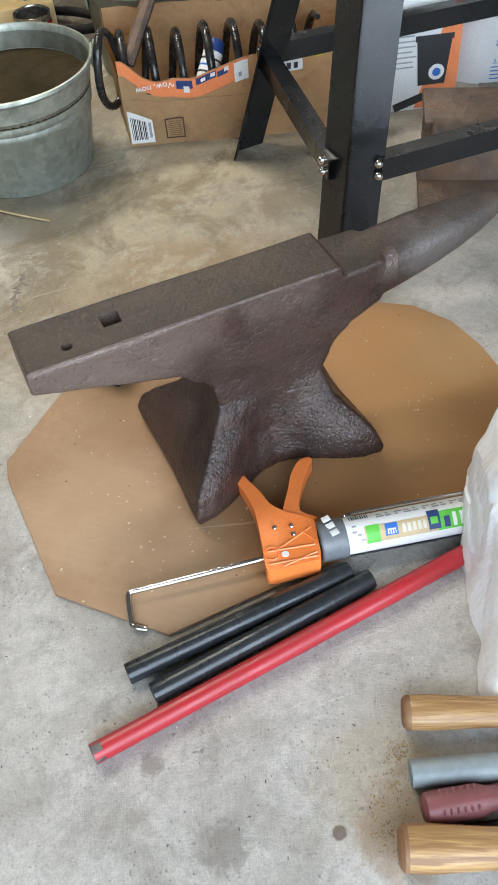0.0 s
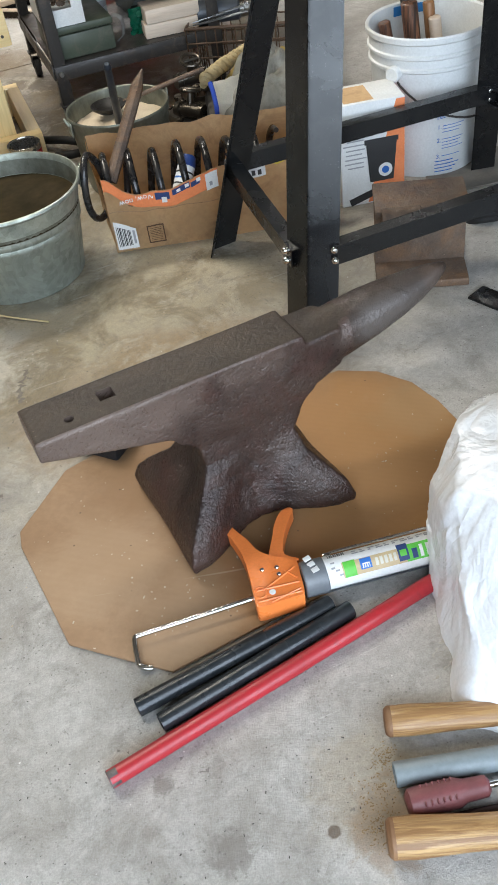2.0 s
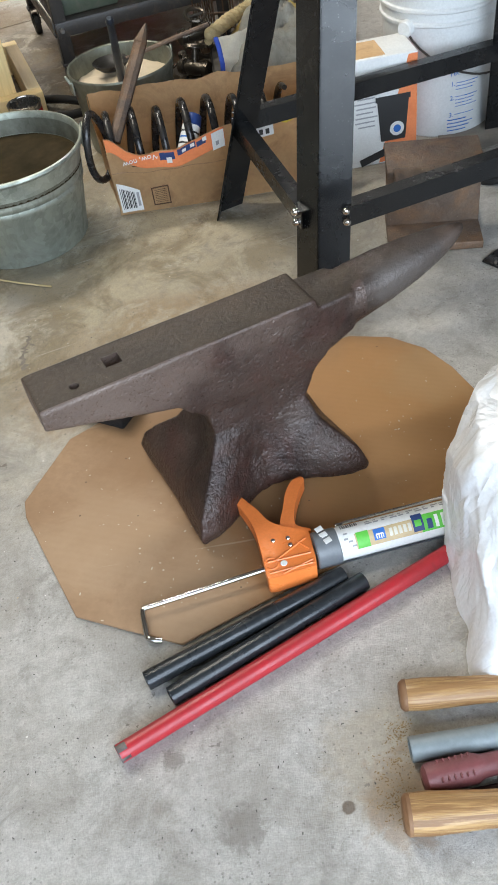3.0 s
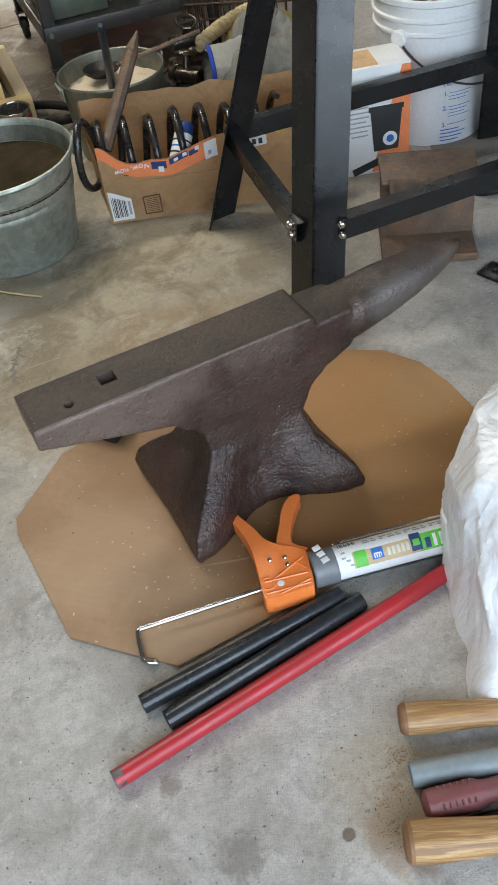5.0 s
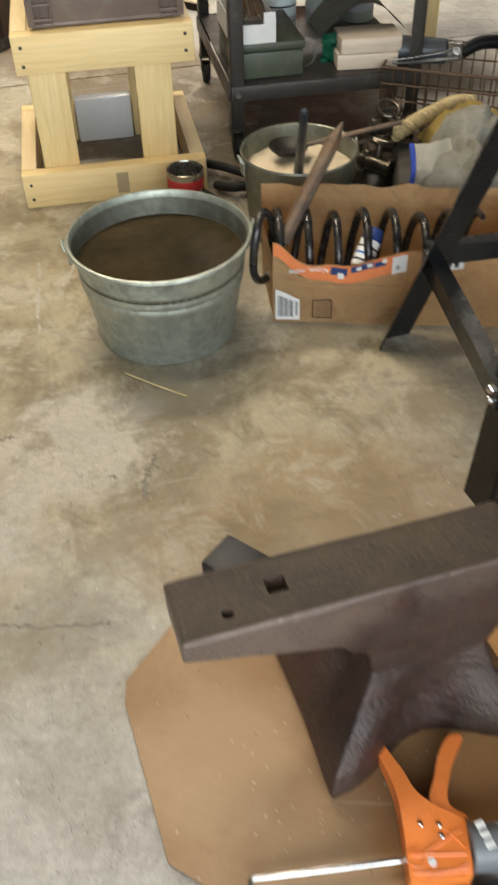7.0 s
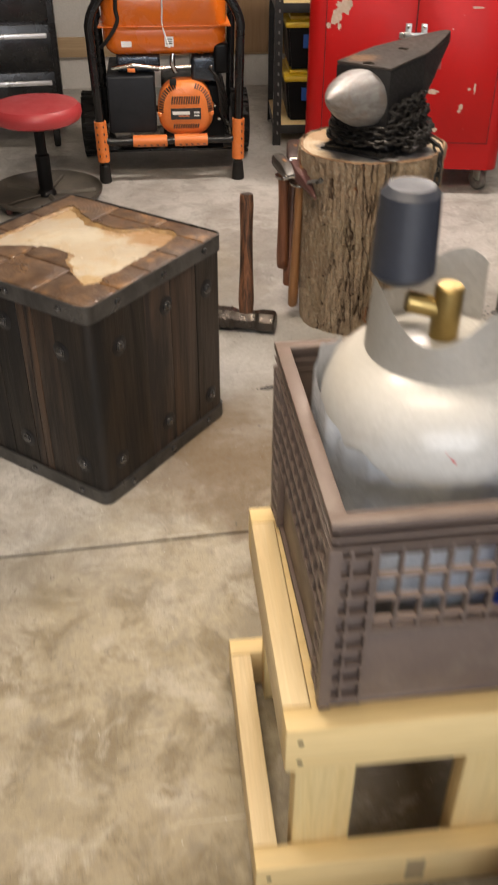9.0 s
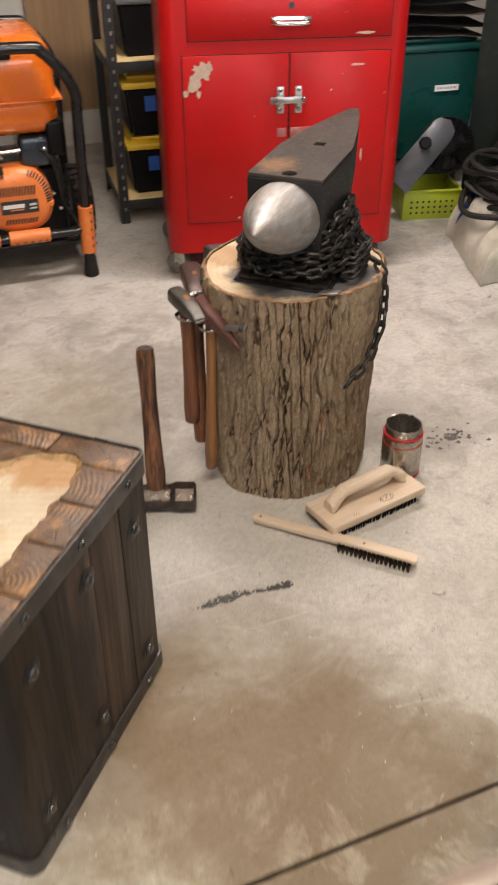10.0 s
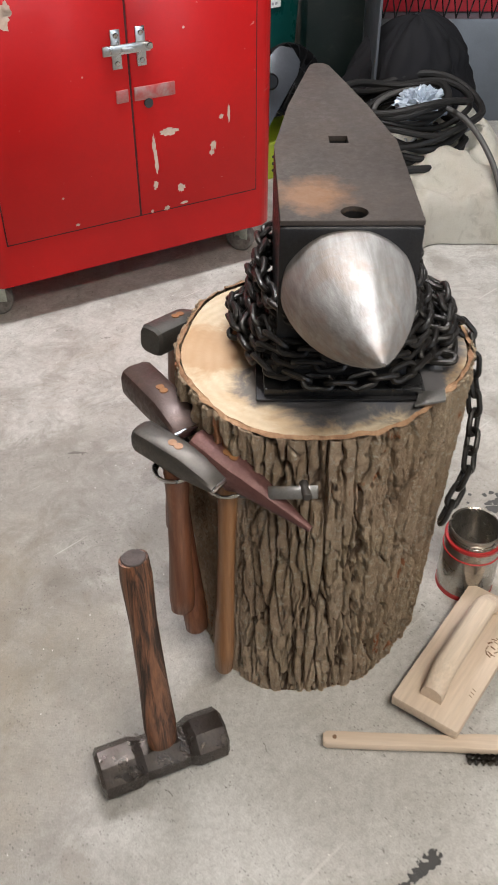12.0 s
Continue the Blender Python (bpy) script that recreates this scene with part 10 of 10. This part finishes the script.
for k in range(5):
    bm = B()
    sheet(bm, 16, 6, lambda u, v: (0.46 * u, 0.40 * v, 0.675 + 0.047 * k + 0.008 * N(u * 3, v * 3, k) + 0.01 * math.sin(4 * u + k)))
    single("folded_mat", solid(bm, 0.034), plain("charcoal_mat_%d" % k, *(((0.03, 0.03, 0.032), (0.02, 0.02, 0.022)) if k % 2 else ((0.17, 0.15, 0.135), (0.12, 0.105, 0.095))), 0.8), "folded dark mat in a stack on a bin", "mat", "stack of mats", m=pose(-0.268, 6.36, 0, 0, 0, 11))
LOCK = plain("dark_green_locker", (0.007, 0.013, 0.012), (0.005, 0.010, 0.009), 0.45, 0, 6, 200, 0.05, dirt=(0.10, 0.10, 0.09), dirt_amt=0.15)
LOCKG = plain("blue_grey_locker", (0.11, 0.12, 0.135), (0.085, 0.094, 0.105), 0.42, 0, 6, 200, 0.05)
lk = thing("steel_locker", "dark green steel locker with a grey door", "locker", m=pose(0.095, 6.275, 0, 0, 0, -20))
bm = B()
box(bm, (0.10, 0.20, 0.85), (0.20, 0.40, 1.70), 0.004)
part("carcass", bm, LOCK, lk)
bm = B()
box(bm, (0.206, -0.12, 0.85), (0.010, 0.22, 1.66), 0.003)
part("door", bm, LOCKG, lk, m=pose(0, 0, 0))
lk2 = thing("mesh_locker", "blue-grey steel locker with a mesh window", "locker", m=pose(0.375, 6.425, 0, 0, 0, -24))
bm = B()
box(bm, (0.35, 0.22, 0.19), (0.70, 0.42, 0.38), 0.004)
box(bm, (0.35, 0.22, 1.15), (0.70, 0.42, 1.10), 0.004)
box(bm, (0.03, 0.22, 0.49), (0.06, 0.42, 0.22), 0.002)
box(bm, (0.40, 0.40, 0.49), (0.60, 0.04, 0.22), 0.002)
part("carcass", bm, LOCKG, lk2)
bm = B()
box(bm, (0.36, 0.10, 0.46), (0.56, 0.03, 0.15), 0.004)
part("red_bin", bm, plain("red_bin_plastic", (0.45, 0.02, 0.03), None, 0.45), lk2)
bm = B()
for k in range(14):
    x = 0.06 + 0.045 * k
    for s in (-1, 1):
        pts = []
        for j in range(9):
            pts.append((x + 0.0225 * (j if s > 0 else 8 - j) / 2 * 0.5, -0.004 + 0.002 * (j % 2), 0.385 + 0.026 * j))
        tube(bm, pts, 0.0028, 5)
part("mesh", bm, BLACKPAINT, lk2, "expanded metal mesh", kind="stuff")
# basket of yellow-green plastic with holes
LIME = plain("lime_plastic", (0.42, 0.52, 0.035), (0.36, 0.45, 0.03), 0.42)
LK = pose(-0.218, 6.053, 0, 0, 0, 3)
lb = thing("plastic_basket", "lime green perforated plastic basket beside a cabinet", "basket", m=LK)
bwid, bdep, bhei = 0.25, 0.20, 0.125
for c, s in (((bwid / 2, 0, bhei / 2), (bwid, 0.004, bhei)), ((bwid / 2, bdep, bhei / 2), (bwid, 0.004, bhei)), ((0, bdep / 2, bhei / 2), (0.004, bdep, bhei)), ((bwid, bdep / 2, bhei / 2), (0.004, bdep, bhei))):
    bm = B()
    box(bm, c, s, 0.001)
    part("side", bm, LIME, lb)
bm = B()
for c, s in (((bwid / 2, 0, bhei), (bwid + 0.014, 0.014, 0.010)), ((bwid / 2, bdep, bhei), (bwid + 0.014, 0.014, 0.010)), ((0, bdep / 2, bhei), (0.014, bdep, 0.0095)), ((bwid, bdep / 2, bhei), (0.014, bdep, 0.0095))):
    box(bm, c, s, 0.003)
part("rim", bm, LIME, lb)
bm = B()
box(bm, (bwid / 2, bdep / 2, 0.004), (bwid - 0.008, bdep - 0.008, 0.004))
part("bottom", bm, LIME, lb)
for r in range(3):
    for k in range(8):
        bm = B()
        cyl(bm, (0.035 + 0.026 * k, -0.0022, 0.030 + 0.024 * r), (0.035 + 0.026 * k, -0.0030, 0.030 + 0.024 * r), 0.0055, seg=10)
        part("hole", bm, INK, lb)
# fan leaning on the basket
fn = thing("desk_fan", "small black fan with a grey steel bracket in a basket", "fan", m=pose(-0.092, 6.085, 0.02, 0, 0, -8))
bm = B()
prism(bm, [(-0.055, -0.17), (0.055, -0.175), (0.056, 0.11), (0.044, 0.150), (0.0, 0.172), (-0.040, 0.155), (-0.052, 0.13)], 0, 0.010, 0.002)
part("bracket", bm, plain("slate_bracket", (0.060, 0.066, 0.078), (0.040, 0.045, 0.054), 0.42, 0.35, spec=0.5), fn, m=pose(-0.055, -0.02, 0.265, 60, 0, 0) @ pose(0, 0, 0, 0, 0, -38))
FCM = pose(0.050, 0.04, 0.285, 62, 18, 0)
bm = B()
for k in range(20):
    a = 2 * math.pi * k / 20
    tube(bm, curve_pts([(0.02 * math.cos(a), 0.02 * math.sin(a), 0.045), (0.085 * math.cos(a), 0.085 * math.sin(a), 0.035), (0.115 * math.cos(a), 0.115 * math.sin(a), 0.0), (0.085 * math.cos(a), 0.085 * math.sin(a), -0.04)], 4), 0.002, 5)
tube(bm, [(0.115 * math.cos(a), 0.115 * math.sin(a), 0) for a in (2 * math.pi * k / 32 for k in range(32))], 0.004, 6, True)
part("cage", bm, BLACKPLASTIC, fn, m=FCM, kind="stuff")
for k in range(4):
    bm = B()
    sheet(bm, 6, 6, lambda u, v: ((0.02 + 0.085 * u) * math.cos(radians(90 * k + 60 * v - 30)), (0.02 + 0.085 * u) * math.sin(radians(90 * k + 60 * v - 30)), 0.018 * (v - 0.5)))
    part("blade", solid(bm, 0.002), BLACKPLASTIC, fn, m=FCM)
bm = B()
cyl(bm, (0, 0, -0.06), (0, 0, 0.03), 0.045, seg=24, bev=0.008)
part("motor", bm, BLACKPLASTIC, fn, m=FCM)
bm = B()
lathe(bm, [(0, -0.062), (0.085, -0.060), (0.108, -0.040), (0.116, -0.004), (0.112, 0.004), (0.102, -0.004), (0.09, -0.03), (0, -0.045)], 32)
part("housing", bm, BLACKPLASTIC, fn, "black rounded fan housing", m=FCM)
bm = B()
cyl(bm, (-0.055, -0.040, 0.315), (-0.055, -0.065, 0.320), 0.026, seg=20, bev=0.006)
part("tilt_knob", bm, BLACKPLASTIC, fn)
# heap of cable, cloth and coats
CANVAS = plain("beige_canvas", (0.76, 0.73, 0.65), (0.68, 0.64, 0.55), 0.85, 0, 8, 300, 0.3, dirt=(0.27, 0.23, 0.17), dirt_amt=0.3)


def tarp_pt(u, v):
    x, y = u * 0.66, v * 0.52
    edge = min(u * 1.2, 1 - u, v, 1.0)
    k = 1 - math.exp(-edge * 20)
    z = k * (0.085 + 0.07 * v + 0.095 * (1 - 2.2 * abs(N(x * 5 + y * 2, y * 3, 1))) + 0.030 * (1 - 2.5 * abs(N(x * 9 - y * 4, y * 6, 2))) + 0.006 * (1 - 2.5 * abs(N(x * 22 + y * 9, y * 14, 4))))
    return (-0.067 + x + 0.035 * N(y * 8, 2, 1), 5.345 + y + 0.045 * N(x * 8, 1, 3) + 0.05 * math.sin(7 * u), max(0.004, z))


bm = B()
sheet(bm, 70, 56, tarp_pt)
single("canvas_tarp", solid(bm, 0.004), CANVAS, "crumpled beige canvas tarp heaped on the concrete", "tarp", angle=70)
rc_ = random.Random(4)


def wrap_pt(u, v):
    a, b = 2 * math.pi * u, math.pi * (0.02 + 0.96 * v)
    d = Vector((math.cos(a) * math.sin(b), math.sin(a) * math.sin(b), math.cos(b)))
    r = 0.085 * (1 - 0.9 * abs(N(d.x * 2.2, d.y * 2.2, d.z * 2.2 + 4)) - 0.5 * abs(N(d.x * 5, d.y * 5, d.z * 5)))
    return (0.212 + 1.25 * r * d.x, 5.712 + r * d.y, 0.315 + 0.75 * r * d.z)


bm = B()
sheet(bm, 48, 30, wrap_pt)
bmesh.ops.remove_doubles(bm, verts=bm.verts, dist=0.0006)
single("plastic_wrap", bm, plain("clear_blue_wrap", (0.55, 0.62, 0.70), (0.30, 0.36, 0.44), 0.12, 0.0, 12, 120, 0.2, spec=0.8), "crumpled shiny clear plastic bag among coiled cables", "plastic bag", angle=25)
for k in range(14):
    bm = B()
    cx, cy, r = 0.173 + rc_.uniform(-0.04, 0.05), 5.752 + rc_.uniform(-0.05, 0.05), 0.120 + 0.022 * (k % 5)
    ph = rc_.uniform(0, 6)
    tl = rc_.uniform(-0.25, 0.35)
    pts = []
    for i in range(44):
        a = 2 * math.pi * i / 44
        pts.append((cx + r * 1.15 * math.cos(a), cy + r * 0.85 * math.sin(a), 0.170 + 0.013 * k + tl * r * math.sin(a + 0.5) * 0.7 + 0.014 * math.sin(3 * a + ph)))
    tube(bm, pts, 0.0095 if k % 3 else 0.012, 8, True)
    single("cable_loop", bm, RUBBER if k != 4 else plain("grey_cable", (0.16, 0.16, 0.16), None, 0.5), "coiled black cable heaped on a canvas tarp", "cable", "coiled cables")
bm = B()
sheet(bm, 20, 16, lambda u, v: (0.222 + 0.15 * (u - 0.5), 5.712 + 0.11 * (v - 0.5), 0.215 + 0.05 * (1 - abs(2 * u - 1)) + 0.03 * N(u * 6, v * 6, 2)))
single("film_packet", solid(bm, 0.003), plain("clear_film", (0.62, 0.65, 0.68), (0.50, 0.52, 0.55), 0.12), "crumpled shiny film packet among cables", "packet")
BLACKCL = plain("black_cloth", (0.010, 0.010, 0.011), (0.015, 0.015, 0.017), 0.85, 0, 12, 400, 0.3, spec=0.15)


def coat_pt(u, v):
    a, b = 2 * math.pi * u, v
    r = 0.235 * (1 - b ** 2.0) ** 0.5 * (1 + 0.16 * math.sin(3 * a + 1) + 0.12 * N(math.cos(a) * 2, math.sin(a) * 2, b * 3))
    fold = 0.028 * abs(N(math.cos(a) * 4, math.sin(a) * 4, b * 5)) + 0.012 * N(math.cos(a) * 9, math.sin(a) * 9, b * 9)
    return (0.395 + (r + fold) * math.cos(a) * 1.15, 6.050 + (r + fold) * math.sin(a) * 0.75, 0.01 + 0.47 * b + 0.02 * N(math.cos(a) * 3, math.sin(a) * 3, 8))


bm = B()
sheet(bm, 90, 50, coat_pt)
bmesh.ops.remove_doubles(bm, verts=bm.verts, dist=0.001)
single("black_coat", bm, BLACKCL, "crumpled black coat heaped over a box", "coat", angle=60)
bm = B()
tube(bm, curve_pts([(-0.04, 5.84, 0.03), (-0.01, 5.81, 0.16), (0.02, 5.82, 0.20)], 5), 0.012, 8)
single("blue_plug", bm, plain("blue_plug_plastic", (0.02, 0.09, 0.42), None, 0.4), "blue plastic cable plug beside a basket", "plug")
for pts in ([(0.06, 5.74, 0.24), (0.098, 5.788, 0.31), (0.229, 5.821, 0.325), (0.323, 5.791, 0.31), (0.36, 5.76, 0.25)], [(0.19, 5.84, 0.27), (0.225, 5.731, 0.32), (0.266, 5.561, 0.315), (0.262, 5.40, 0.25), (0.26, 5.30, 0.14)]):
    bm = B()
    tube(bm, curve_pts(pts, 8), 0.0085, 10)
    single("hose", bm, plain("grey_hose_rubber", (0.085, 0.082, 0.078), (0.06, 0.058, 0.055), 0.5) if "grey_hose_rubber" not in bpy.data.materials else bpy.data.materials["grey_hose_rubber"], "grey rubber hose lying over coiled cables", "hose", "hoses over the cables")
